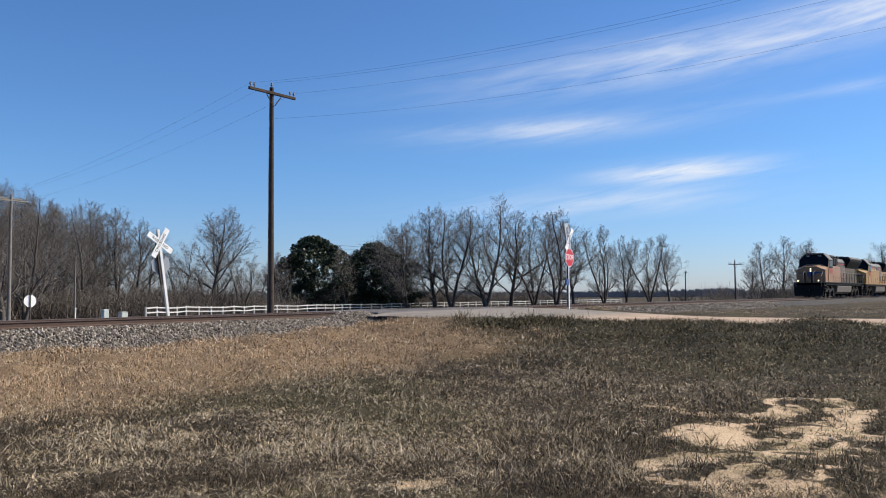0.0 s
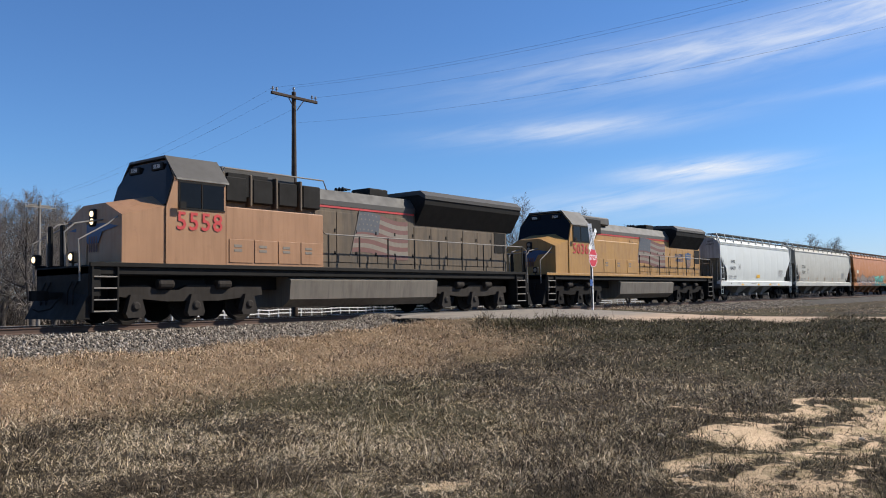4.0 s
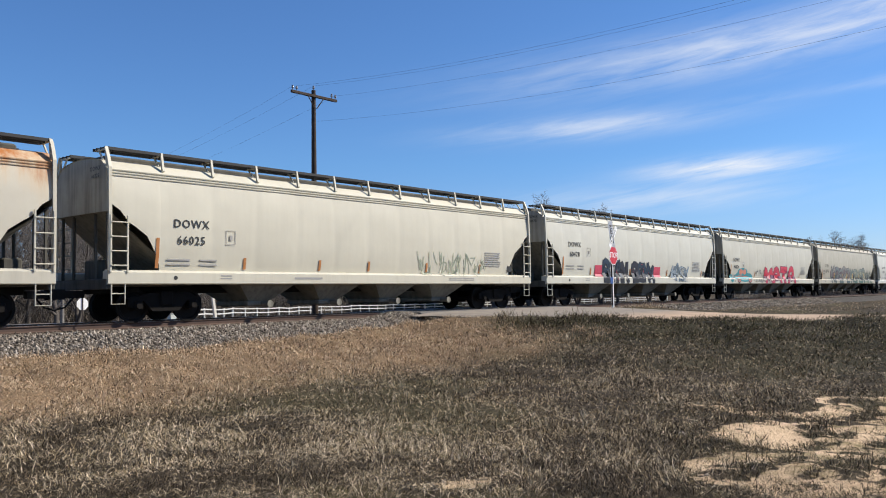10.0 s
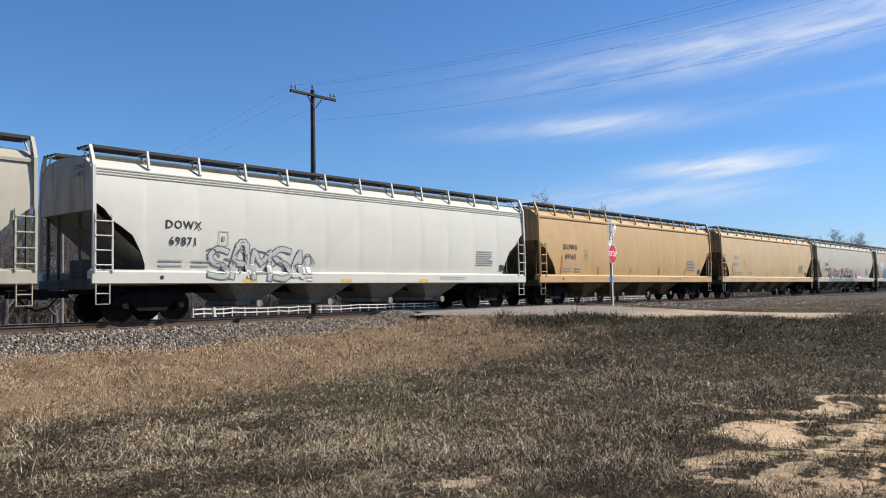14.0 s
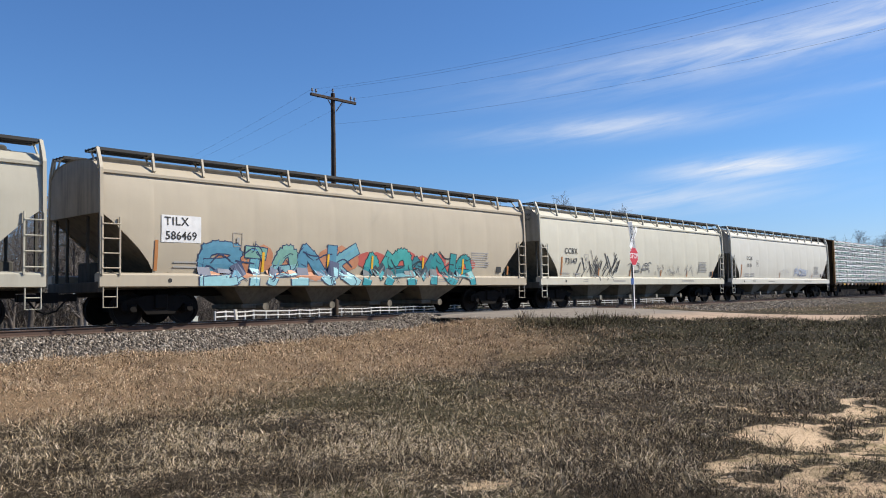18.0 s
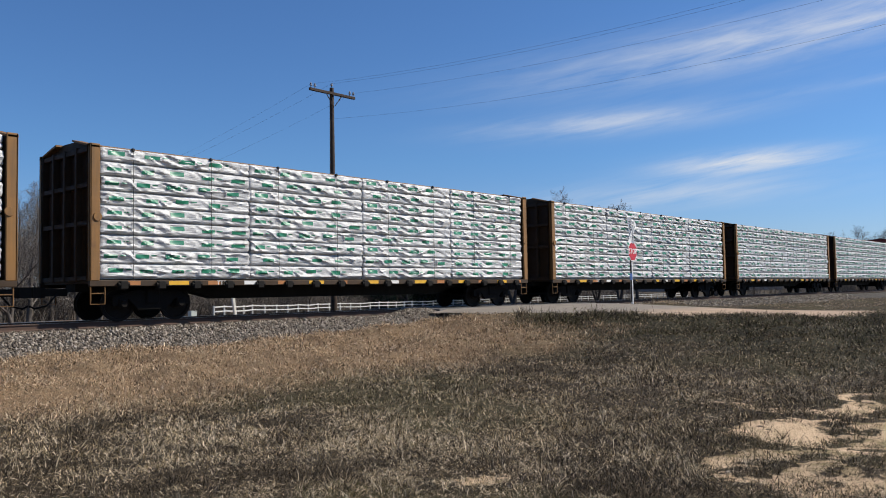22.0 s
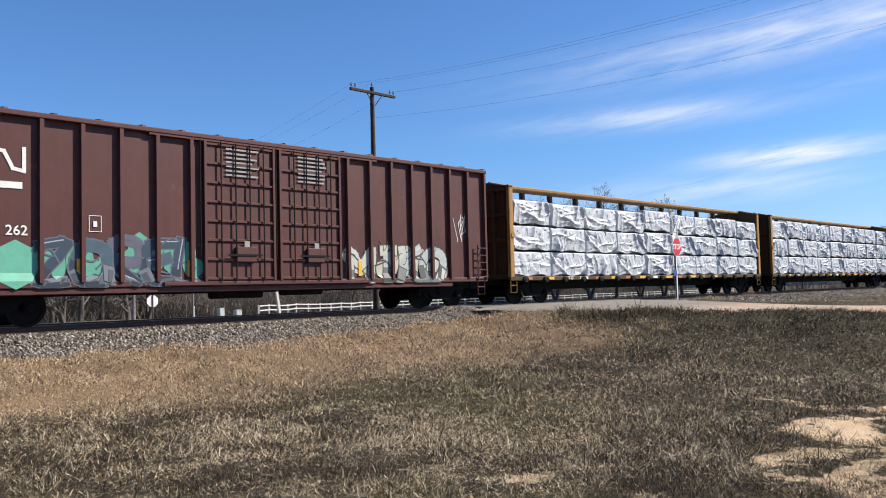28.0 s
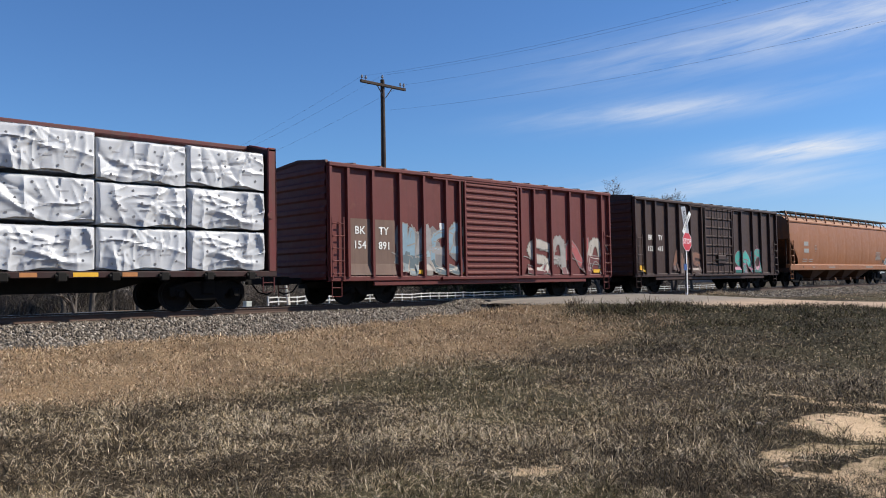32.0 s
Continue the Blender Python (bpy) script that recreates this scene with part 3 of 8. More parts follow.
# ---- grass and weeds ----
M["blade_straw"] = varied("dead straw grass", [(0.035, 0.026, 0.015), (0.40, 0.30, 0.165), (0.07, 0.052, 0.028), (0.82, 0.66, 0.44), (0.15, 0.11, 0.06), (0.80, 0.66, 0.47)], steps=True)
M["blade_gold"] = varied("long tan grass", [(0.10, 0.066, 0.038), (0.50, 0.34, 0.205), (0.30, 0.20, 0.115), (0.66, 0.49, 0.32), (0.40, 0.27, 0.16)], steps=True)
M["blade_dark"] = varied("dark dead weeds", [(0.016, 0.012, 0.007), (0.062, 0.044, 0.025), (0.032, 0.024, 0.013), (0.20, 0.15, 0.095)], steps=True)
M["blade_green"] = varied("low green grass", [(0.038, 0.037, 0.013), (0.12, 0.108, 0.04), (0.065, 0.06, 0.022), (0.24, 0.20, 0.10)])
M["blade_grey"] = varied("grey-brown dead weeds", [(0.03, 0.022, 0.011), (0.205, 0.146, 0.076), (0.05, 0.036, 0.019), (0.74, 0.585, 0.37), (0.092, 0.066, 0.034)], steps=True)


def blades(rs, px, py, length, width, lean, mats, lift=0.0):
    """Bent tapering blades at the given places."""
    n = len(px)
    pz = ground_z(px, py) - 0.01 + lift
    a = rs.uniform(0, 2 * np.pi, n)
    curl = rs.normal(0.1, 0.35, n)
    t = rs.uniform(0, 2 * np.pi, n)
    d = np.stack([np.cos(a), np.sin(a)], -1)
    s = np.stack([np.cos(t), np.sin(t)], -1)
    root = np.stack([px, py, pz], -1)

    def along(f, k):
        bend = lean * (0.5 + 0.6 * f) + curl * f
        h = length * f * np.cos(bend)
        o = length * f * np.sin(bend)
        swerve = curl[:, None] * 0.35 * (f * f * length)[:, None] * s
        p = root + np.concatenate([d * o[:, None] + swerve, np.maximum(h, 0.004)[:, None]], -1)
        side = np.concatenate([s * (width * k)[:, None], np.zeros((n, 1))], -1)
        return p - side, p + side
    a0, a1 = along(np.zeros(n), np.ones(n))
    b0, b1 = along(np.full(n, 0.55), np.full(n, 0.8))
    c0, c1 = along(np.ones(n), np.zeros(n))
    vs = np.stack([a0, a1, b0, b1, c0], 1).reshape(-1, 3)
    f = np.array([(0, 1, 3), (0, 3, 2), (2, 3, 4)])
    fs = (f[None] + 5 * np.arange(n)[:, None, None]).reshape(-1, 3)
    return vs, fs, np.repeat(mats, 3)


def build_grass():
    rs = np.random.RandomState(11)
    n = 860000
    az = np.radians(rs.uniform(12, 87, n))
    d = 1 / rs.uniform(1 / 30.0, 1 / 5.6, n) * rs.uniform(0.97, 1.03, n)
    far = rs.rand(n) < 0.33
    d = np.where(far, rs.uniform(9, 30, n), d)
    x, y = d * np.sin(az), d * np.cos(az)
    # blades stand in small tufts
    k = rs.randint(0, n, n)
    pull = rs.rand(n) < 0.6
    k = np.where(pull, k // 9 * 9, np.arange(n))
    r = 0.035 * np.clip(d[k] / 8, 0.8, 2.2)
    x, y = x[k] + r * rs.randn(n) * pull, y[k] + r * rs.randn(n) * pull
    d = np.hypot(x, y)
    ok = (y < 18.9 + 0.5 * np.sin(x * 0.8) + 0.6 * (fnoise(x * 0.9, y * 0.9, 3) - 0.5) * 2) & (x < road_left(y) - 0.15 + 0.5 * (fnoise(x, y, 5) - 0.5)) & (x > 0.3)
    bare = zone_bare(x, y)
    ok &= rs.rand(n) > bare * 0.985
    ok &= rs.rand(n) < 0.10 + 1.7 * fnoise(x * 2.6, y * 2.6, 51) ** 1.6
    x, y, d, bare = x[ok], y[ok], d[ok], bare[ok]
    n = len(x)
    gold, dark, green, grey = zone_gold(x, y), zone_dark(x, y), zone_green(x, y), zone_grey(x, y)
    sandy = sstep(-1.5, 1.0, np.interp(x, [5.6, 7.15, 8.8, 11.3, 13.0, 15.5], [1.6, 3.0, 4.1, 3.85, 3.1, 1.3]) - y) * (x > 5.5)
    patch = 0.6 * fnoise(x * 2.3, y * 2.3, 61) + 0.4 * fnoise(x * 0.8, y * 0.8, 63)
    u = rs.rand(n)
    mats = np.where(u < 0.62 + 3.2 * (patch - 0.5), 0, 2)
    mats = np.where(rs.rand(n) < grey * 0.85, np.where(u > 0.75 + 3.2 * (patch - 0.5), 2, np.where(rs.rand(n) < 0.25, 0, 4)), mats)
    mats = np.where(rs.rand(n) < green * 0.42 * (1 - 0.6 * grey), 3, mats)
    mats = np.where(rs.rand(n) < gold * 0.92, np.where(rs.rand(n) < 0.75, 1, 0), mats)
    mats = np.where(rs.rand(n) < dark * 0.92, rs.choice([2, 2, 2, 3, 3, 3, 2, 4], n), mats)
    mats = np.where(rs.rand(n) < 0.85 * sandy, rs.choice([2, 2, 4, 3], n), mats)
    big = np.clip(d / 8.5, 0.72, 2.2)
    length = rs.uniform(0.03, 0.095, n) * np.where(rs.rand(n) < 0.06, 1.9, 1.0) * (1 - 0.25 * gold + 0.1 * dark) * (0.4 + 1.2 * fnoise(x * 1.3, y * 1.3, 71))
    length = np.where(mats == 3, length * 0.7, length)
    width = rs.uniform(0.0014, 0.0037, n) * big
    lean = np.abs(rs.normal(1.22, 0.32, n)).clip(0.1, 1.62)
    lean = np.where((rs.rand(n) < 0.10) | ((gold > 0.5) & (rs.rand(n) < 0.15)), rs.uniform(0.2, 1.0, n), lean)
    lift = rs.uniform(0, 0.05, n) * (1 + dark + 0.6 * gold) * fnoise(x * 3.1, y * 3.1, 73) * 2
    vs, fs, mi = blades(rs, x, y, length, width, lean, mats, lift)
    grass_mats = [M["blade_straw"], M["blade_gold"], M["blade_dark"], M["blade_green"], M["blade_grey"]]
    ob = new("grass", raw_mesh("grass", vs, fs, grass_mats, mi))
    tagged(ob, "short dead winter grass with straw, tan and green tufts", "grass", kind="stuff")
    # taller stalks: on the bank of the road, along the track and among the bare soil
    px, py, ln, mt = [], [], [], []

    def tufts(k, fx, fy, h, spread, per, mat):
        for _ in range(k):
            cx, cy = fx(), fy()
            m = rs.randint(per // 2, per)
            s, hh = spread * rs.uniform(0.5, 1.5), h * rs.uniform(0.5, 1.2)
            px.extend(cx + s * rs.randn(m))
            py.extend(cy + s * 0.8 * rs.randn(m))
            ln.extend(hh * rs.uniform(0.4, 1.15, m))
            mt.extend(rs.choice(mat, m))
    tufts(520, lambda: rs.uniform(19.0, 26.0), lambda: rs.uniform(-1, 15.0), 0.15, 0.30, 70, [2, 2, 3, 3, 3, 2, 4])
    tufts(300, lambda: rs.uniform(15, 25), lambda: rs.uniform(1, 15), 0.11, 0.3, 40, [2, 3, 2, 4])
    tufts(26, lambda: rs.uniform(20.5, 23.0), lambda: rs.uniform(12.5, 15.5), 0.30, 0.3, 150, [2, 2, 3])
    tufts(90, lambda: rs.uniform(33.4, 36.5), lambda: rs.uniform(16.6, 19.2), 0.20, 0.2, 40, [1, 0])
    tufts(420, lambda: rs.uniform(36, 75), lambda: rs.uniform(6, 18.5), 0.13, 0.5, 34, [1, 0, 4])
    tufts(620, lambda: rs.uniform(2.5, 21), lambda: rs.uniform(11.0, 18.7), 0.15, 0.26, 70, [1, 1, 1, 0])
    tufts(170, lambda: rs.uniform(3, 20), lambda: rs.uniform(16.5, 19.0), 0.15, 0.3, 50, [1, 1, 0])
    tufts(150, lambda: rs.uniform(6.2, 13.5), lambda: rs.uniform(0.8, 4.4), 0.13, 0.14, 80, [2, 2, 2, 4])
    tufts(8, lambda: rs.uniform(21.6, 22.4), lambda: rs.uniform(15.4, 16.4), 0.34, 0.12, 60, [2, 4])
    px, py, ln = np.array(px), np.array(py), np.array(ln)
    ok = ~((px > road_left(py) - 0.1) & (px < road_right(py) + 0.2)) & (rs.rand(len(px)) > 0.85 * zone_bare(px, py))
    px, py, ln, mt = px[ok], py[ok], ln[ok], np.array(mt)[ok]
    n = len(px)
    dd = np.hypot(px, py)
    vs, fs, mi = blades(rs, px, py, ln, rs.uniform(0.0018, 0.0036, n) * np.clip(dd / 9, 0.7, 2.6), np.abs(rs.normal(1.0, 0.45, n)).clip(0, 1.55), mt, rs.uniform(0, 0.6, n) * ln)
    ob = new("weeds", raw_mesh("weeds", vs, fs, grass_mats, mi))
    tagged(ob, "dry tangled weeds on the road bank and beside the track", "weeds", kind="stuff")


build_grass()


# ---- trees ----
M["bark"] = rough_mat("grey-brown bark", (0.11, 0.094, 0.081), (0.065, 0.055, 0.047), 2.0, 14.0)
M["twig"] = varied("bare twigs", [(0.09, 0.079, 0.071), (0.19, 0.168, 0.15), (0.13, 0.114, 0.102)])
M["leaf_dark"] = varied("glossy dark evergreen leaves", [(0.010, 0.018, 0.008), (0.028, 0.042, 0.016), (0.018, 0.028, 0.011), (0.05, 0.062, 0.026)], 0.5, spec=0.4)
M["brush"] = varied("bare brush", [(0.07, 0.059, 0.051), (0.165, 0.138, 0.115), (0.105, 0.09, 0.076)])
# Distance haze is mixed into these pale grey twig colours.
M["far_wood"] = varied("distant bare woods with painted haze", [(0.17, 0.165, 0.17), (0.23, 0.22, 0.215), (0.20, 0.19, 0.19)])


def segments_mesh(name, segs, mat, sides):
    """One mesh of tapering prisms along the given segments."""
    p0 = np.array([s[0] for s in segs], float)
    p1 = np.array([s[1] for s in segs], float)
    r0, r1 = np.array([s[2] for s in segs])[:, None, None], np.array([s[3] for s in segs])[:, None, None]
    d = p1 - p0
    d /= np.linalg.norm(d, axis=1, keepdims=True) + 1e-9
    ref = np.where(np.abs(d[:, 2:]) < 0.9, [[0, 0, 1.0]], [[1.0, 0, 0]])
    u = np.cross(d, ref)
    u /= np.linalg.norm(u, axis=1, keepdims=True)
    w = np.cross(d, u)
    a = 2 * np.pi * np.arange(sides) / sides
    ring = np.cos(a)[None, :, None] * u[:, None] + np.sin(a)[None, :, None] * w[:, None]
    vs = np.concatenate([p0[:, None] + ring * r0, p1[:, None] + ring * r1], 1).reshape(-1, 3)
    i = np.arange(sides)
    q = np.stack([i, (i + 1) % sides, sides + (i + 1) % sides, sides + i], -1)
    fs = (q[None] + 2 * sides * np.arange(len(segs))[:, None, None]).reshape(-1, 4)
    return raw_mesh(name, vs, fs, [mat], smooth=True)


def bare_tree_meshes(seed, h, low, wide, limbs_n=20, stems=1, lean=0.0, steep=0.0):
    """Trunks that run up through the crown, rising limbs all along them, branches and twigs, for a leafless tree of height h."""
    rnd = random.Random(seed)
    limbs, twigs = [], []

    def turned(d, tilt, a):
        side = d.orthogonal().normalized()
        side = side * math.cos(a) + d.cross(side) * math.sin(a)
        return (d * math.cos(tilt) + side * math.sin(tilt)).normalized()

    def branch(p, d, length, r, level):
        k = (0, 8, 5, 4, 3)[level]
        rise = (0, 0.09, 0.07, 0.03, 0.0)[level]
        q, a = p, rnd.uniform(0, 6.28)
        for j in range(k):
            d = (d + Vector((rnd.gauss(0, 0.11 + 0.03 * level), rnd.gauss(0, 0.11 + 0.03 * level), rnd.gauss(rise, 0.09)))).normalized()
            e = q + d * (length / k)
            (limbs if level == 1 and r > 0.035 else twigs).append((tuple(q), tuple(e), r * (1 - 0.8 * j / k), r * (1 - 0.8 * (j + 1) / k)))
            q = e
            if level < 4 and (j or level > 1):
                for _ in range(2 if level == 1 and rnd.random() < 0.6 else 1):
                    a += rnd.uniform(1.7, 2.9)
                    branch(q, turned(d, rnd.uniform(0.5, 0.95), a), length * (0.56 - 0.26 * j / k) * rnd.uniform(0.65, 1.15), r * (0.55 - 0.2 * j / k), level + 1)

    a0 = rnd.uniform(0, 6.28)
    for s in range(stems):
        a = a0 + 6.283 * s / stems
        tall = h * (1.0 if s == 0 else rnd.uniform(0.84, 0.98))
        d = Vector((lean * math.cos(a), lean * math.sin(a), 1)).normalized()
        q, n = Vector((0, 0, -0.3)), 16
        thick = h * (0.019 if stems == 1 else 0.0145)
        due, step = low * rnd.uniform(0.8, 1.2), (0.95 - low) / limbs_n
        turn = rnd.uniform(0, 6.28)
        for k in range(n):
            d = (d + Vector((rnd.gauss(0, 0.06), rnd.gauss(0, 0.06), 0.05))).normalized()
            e = q + d * (tall / n)
            r0, r1 = (thick * (1 - 0.9 * c / n) * (1.25 if c == 0 else 1) for c in (k, k + 1))
            limbs.append((tuple(q), tuple(e), r0, r1))
            while due < (k + 1) / n and due < 0.96:
                f = due
                turn += 2.4 + rnd.gauss(0, 0.5)
                reach = h * wide * (1 - f) ** 0.5 * min(1.0, 0.66 + f) * rnd.uniform(0.65, 1.15)
                tilt = math.radians(62 - 30 * f - steep + rnd.gauss(0, 7))
                branch(q.lerp(e, (f * n) % 1.0), Vector((math.sin(tilt) * math.cos(turn), math.sin(tilt) * math.sin(turn), math.cos(tilt))), reach, r1 * rnd.uniform(0.45, 0.65), 1)
                due += step * rnd.uniform(0.5, 1.5)
            q = e
    k = h / max(s[1][2] for s in twigs + limbs)
    sc = lambda L, least: [(tuple(c * k for c in a), tuple(c * k for c in b), max(r0, least), max(r1, least * 0.8)) for a, b, r0, r1 in L]
    return segments_mesh("trunk", sc(limbs, 0.02), M["bark"], 6), segments_mesh("crown", sc(twigs, 0.0086), M["twig"], 3)


def bare_tree(kind, at, label, category="tree", group="bare trees"):
    root = thing("bare_tree", at, label, category, group)
    part("trunk", kind[0], M["bark"], root)
    part("crown", kind[1], M["twig"], root)
    return root


def build_trees():
    rnd = random.Random(8)
    kinds = [bare_tree_meshes(21, 14, 0.14, 0.53, 19), bare_tree_meshes(22, 16, 0.11, 0.54, 20, steep=4), bare_tree_meshes(25, 15, 0.10, 0.50, 13, 2, 0.22, 6),
             bare_tree_meshes(29, 13, 0.10, 0.44, 9, 3, 0.32, 8), bare_tree_meshes(33, 14, 0.13, 0.52, 18), bare_tree_meshes(37, 17, 0.09, 0.56, 15, 2, 0.17, 2)]
    protos = [bare_tree(k, (0, 0, 0), "tall leafless tree with grey bark and fine twigs") for k in kinds]
    base_h = [14, 16, 15, 13, 14, 17]
    used = [False] * len(kinds)
    # place along and away from the track, height of the top, form
    spots = [(34.0, 74.4, 10.9, 1), (39.1, 81.0, 11.7, 5), (50.4, 99.3, 11.9, 0), (57.9, 109.2, 13.7, 1), (57.5, 103.1, 13.5, 4), (61.2, 104.9, 13.5, 5),
             (61.5, 101.2, 12.9, 1), (67.2, 106.9, 12.0, 0), (72.6, 111.4, 10.0, 4), (65.8, 87.2, 12.8, 0), (68.1, 95.8, 4.8, 3), (68.2, 84.1, 5.9, 3), (72.6, 86.6, 5.8, 2),
             (80.1, 89.9, 7.0, 4), (94.3, 91.1, 8.2, 4), (98.6, 82.1, 13.8, 5), (106.7, 91.3, 13.8, 2), (109.2, 84.7, 15.9, 1), (106.9, 79.5, 16.1, 2), (111.9, 76.2, 17.4, 5),
             (118.7, 75.6, 15.6, 1), (125.4, 75.1, 15.6, 3), (121.6, 68.4, 15.3, 2), (134.1, 71.9, 14.5, 4), (137.5, 67.4, 13.1, 3), (149.2, 68.5, 12.1, 2), (152.0, 64.9, 12.4, 3),
             (162.1, 64.9, 12.0, 4), (215.3, 64.4, 9.7, 4), (222.7, 63.0, 14.3, 4), (230.6, 60.8, 15.9, 4), (238.7, 58.5, 15.6, 0), (257.1, 59.1, 13.3, 4), (266.1, 47.2, 12.4, 5), (252.3, 40.6, 14.7, 1),
             (45.0, 90.0, 11.5, 4), (53.0, 96.0, 12.5, 2), (30.0, 82.0, 11.0, 0), (64.0, 112.0, 12.5, 1), (42.0, 104.0, 12.0, 5), (36.0, 92.0, 11.5, 1), (33.0, 98.0, 12.5, 4), (47.0, 108.0, 12.5, 0), (28.0, 74.0, 10.5, 5), (70.0, 100.0, 9.0, 2), (80.0, 104.0, 9.5, 1),
             (38.0, 88.0, 12.5, 1), (43.0, 95.0, 13.0, 0), (48.5, 101.0, 13.5, 1), (53.5, 106.0, 13.8, 4), (31.5, 79.0, 12.0, 4), (35.5, 84.0, 12.6, 0), (46.0, 99.0, 12.4, 4), (56.0, 112.0, 14.0, 0), (62.0, 109.0, 13.6, 1)]
    for x, y, top, k in spots:
        z = float(ground_z(x, y))
        h = top - z
        w = h / base_h[k] * (1.22 if 100 < x < 124 else 1.05)
        m = pose(x, y, z - 0.05, 0, 0, rnd.uniform(0, 360)) @ Matrix.Diagonal((w * rnd.uniform(0.95, 1.1), w, h / base_h[k], 1))
        if used[k]:
            copy_thing(protos[k], Matrix.Identity(4)).matrix_basis = m
        else:
            used[k] = True
            protos[k].matrix_basis = m


def evergreen(x, y, h, w, seed):
    rnd = random.Random(seed)
    z = float(ground_z(x, y))
    root = thing("evergreen_tree", (x, y, z - 0.05), "dense dark green evergreen tree with glossy leaves", "tree", "evergreen trees")
    segs = [((0, 0, 0), (0.1, 0, h * 0.45), 0.28, 0.2), ((0.1, 0, h * 0.45), (0, 0.1, h * 0.9), 0.2, 0.05)]
    clumps = []
    for k in range(460):
        f = rnd.random() ** 1.15
        zz = 0.4 + f * (h - 0.6)
        rad = w * 0.5 * (1.0 if f < 0.4 else max(0.08, math.cos((f - 0.4) / 0.6 * 1.45))) 
        a = rnd.uniform(0, 6.28)
        rad *= 0.82 + 0.16 * math.sin(3 * a + seed * 2 + zz * 0.9) + 0.12 * math.sin(5 * a - zz * 1.7)
        rr = rad * rnd.uniform(0.6, 1.05)
        c = Vector((rr * math.cos(a), rr * math.sin(a), zz))
        clumps.append((c, rnd.uniform(0.5, 1.0)))
        if k % 3 == 0:
            segs.append(((0, 0, max(0.3, zz - rr * 0.6)), tuple(c), 0.06, 0.015))
    part("trunk", segments_mesh("trunk", segs, M["bark"], 6), M["bark"], root)
    rs = np.random.RandomState(seed)
    vs = []
    for c, r in clumps:
        n = 120
        p = rs.randn(n, 3)
        p /= np.linalg.norm(p, axis=1, keepdims=True)
        p = np.array(c) + p * r * rs.uniform(0.6, 1.05, (n, 1)) * [1, 1, 0.8]
        a, b = rs.randn(n, 3), rs.randn(n, 3)
        a /= np.linalg.norm(a, axis=1, keepdims=True)
        b -= a * (a * b).sum(1, keepdims=True)
        b /= np.linalg.norm(b, axis=1, keepdims=True)
        s = rs.uniform(0.13, 0.26, (n, 1))
        vs.append(np.stack([p - a * s, p + b * s * 0.45, p + a * s, p - b * s * 0.45], 1).reshape(-1, 3))
    vs = np.concatenate(vs)
    part("crown", raw_mesh("crown", vs, np.arange(len(vs)).reshape(-1, 4), [M["leaf_dark"]]), M["leaf_dark"], root)


def bush_mesh(seed, n=90):
    rs = np.random.RandomState(seed)
    segs = []
    for k in range(n):
        a, t = rs.uniform(0, 6.28), abs(rs.normal(0.45, 0.3))
        base = np.array([rs.normal(0, 0.5), rs.normal(0, 0.5), 0])
        d = np.array([math.cos(a) * math.sin(t), math.sin(a) * math.sin(t), math.cos(t)])
        l = rs.uniform(0.4, 1.0)
        m = base + d * l * 0.6
        e = m + (d + rs.normal(0, 0.35, 3)) * l * 0.5
        segs += [(base, m, 0.012, 0.008), (m, e, 0.008, 0.003), (m, m + (d + rs.normal(0, 0.6, 3)) * l * 0.35, 0.006, 0.003)]
    return segments_mesh("bush", segs, M["brush"], 3)


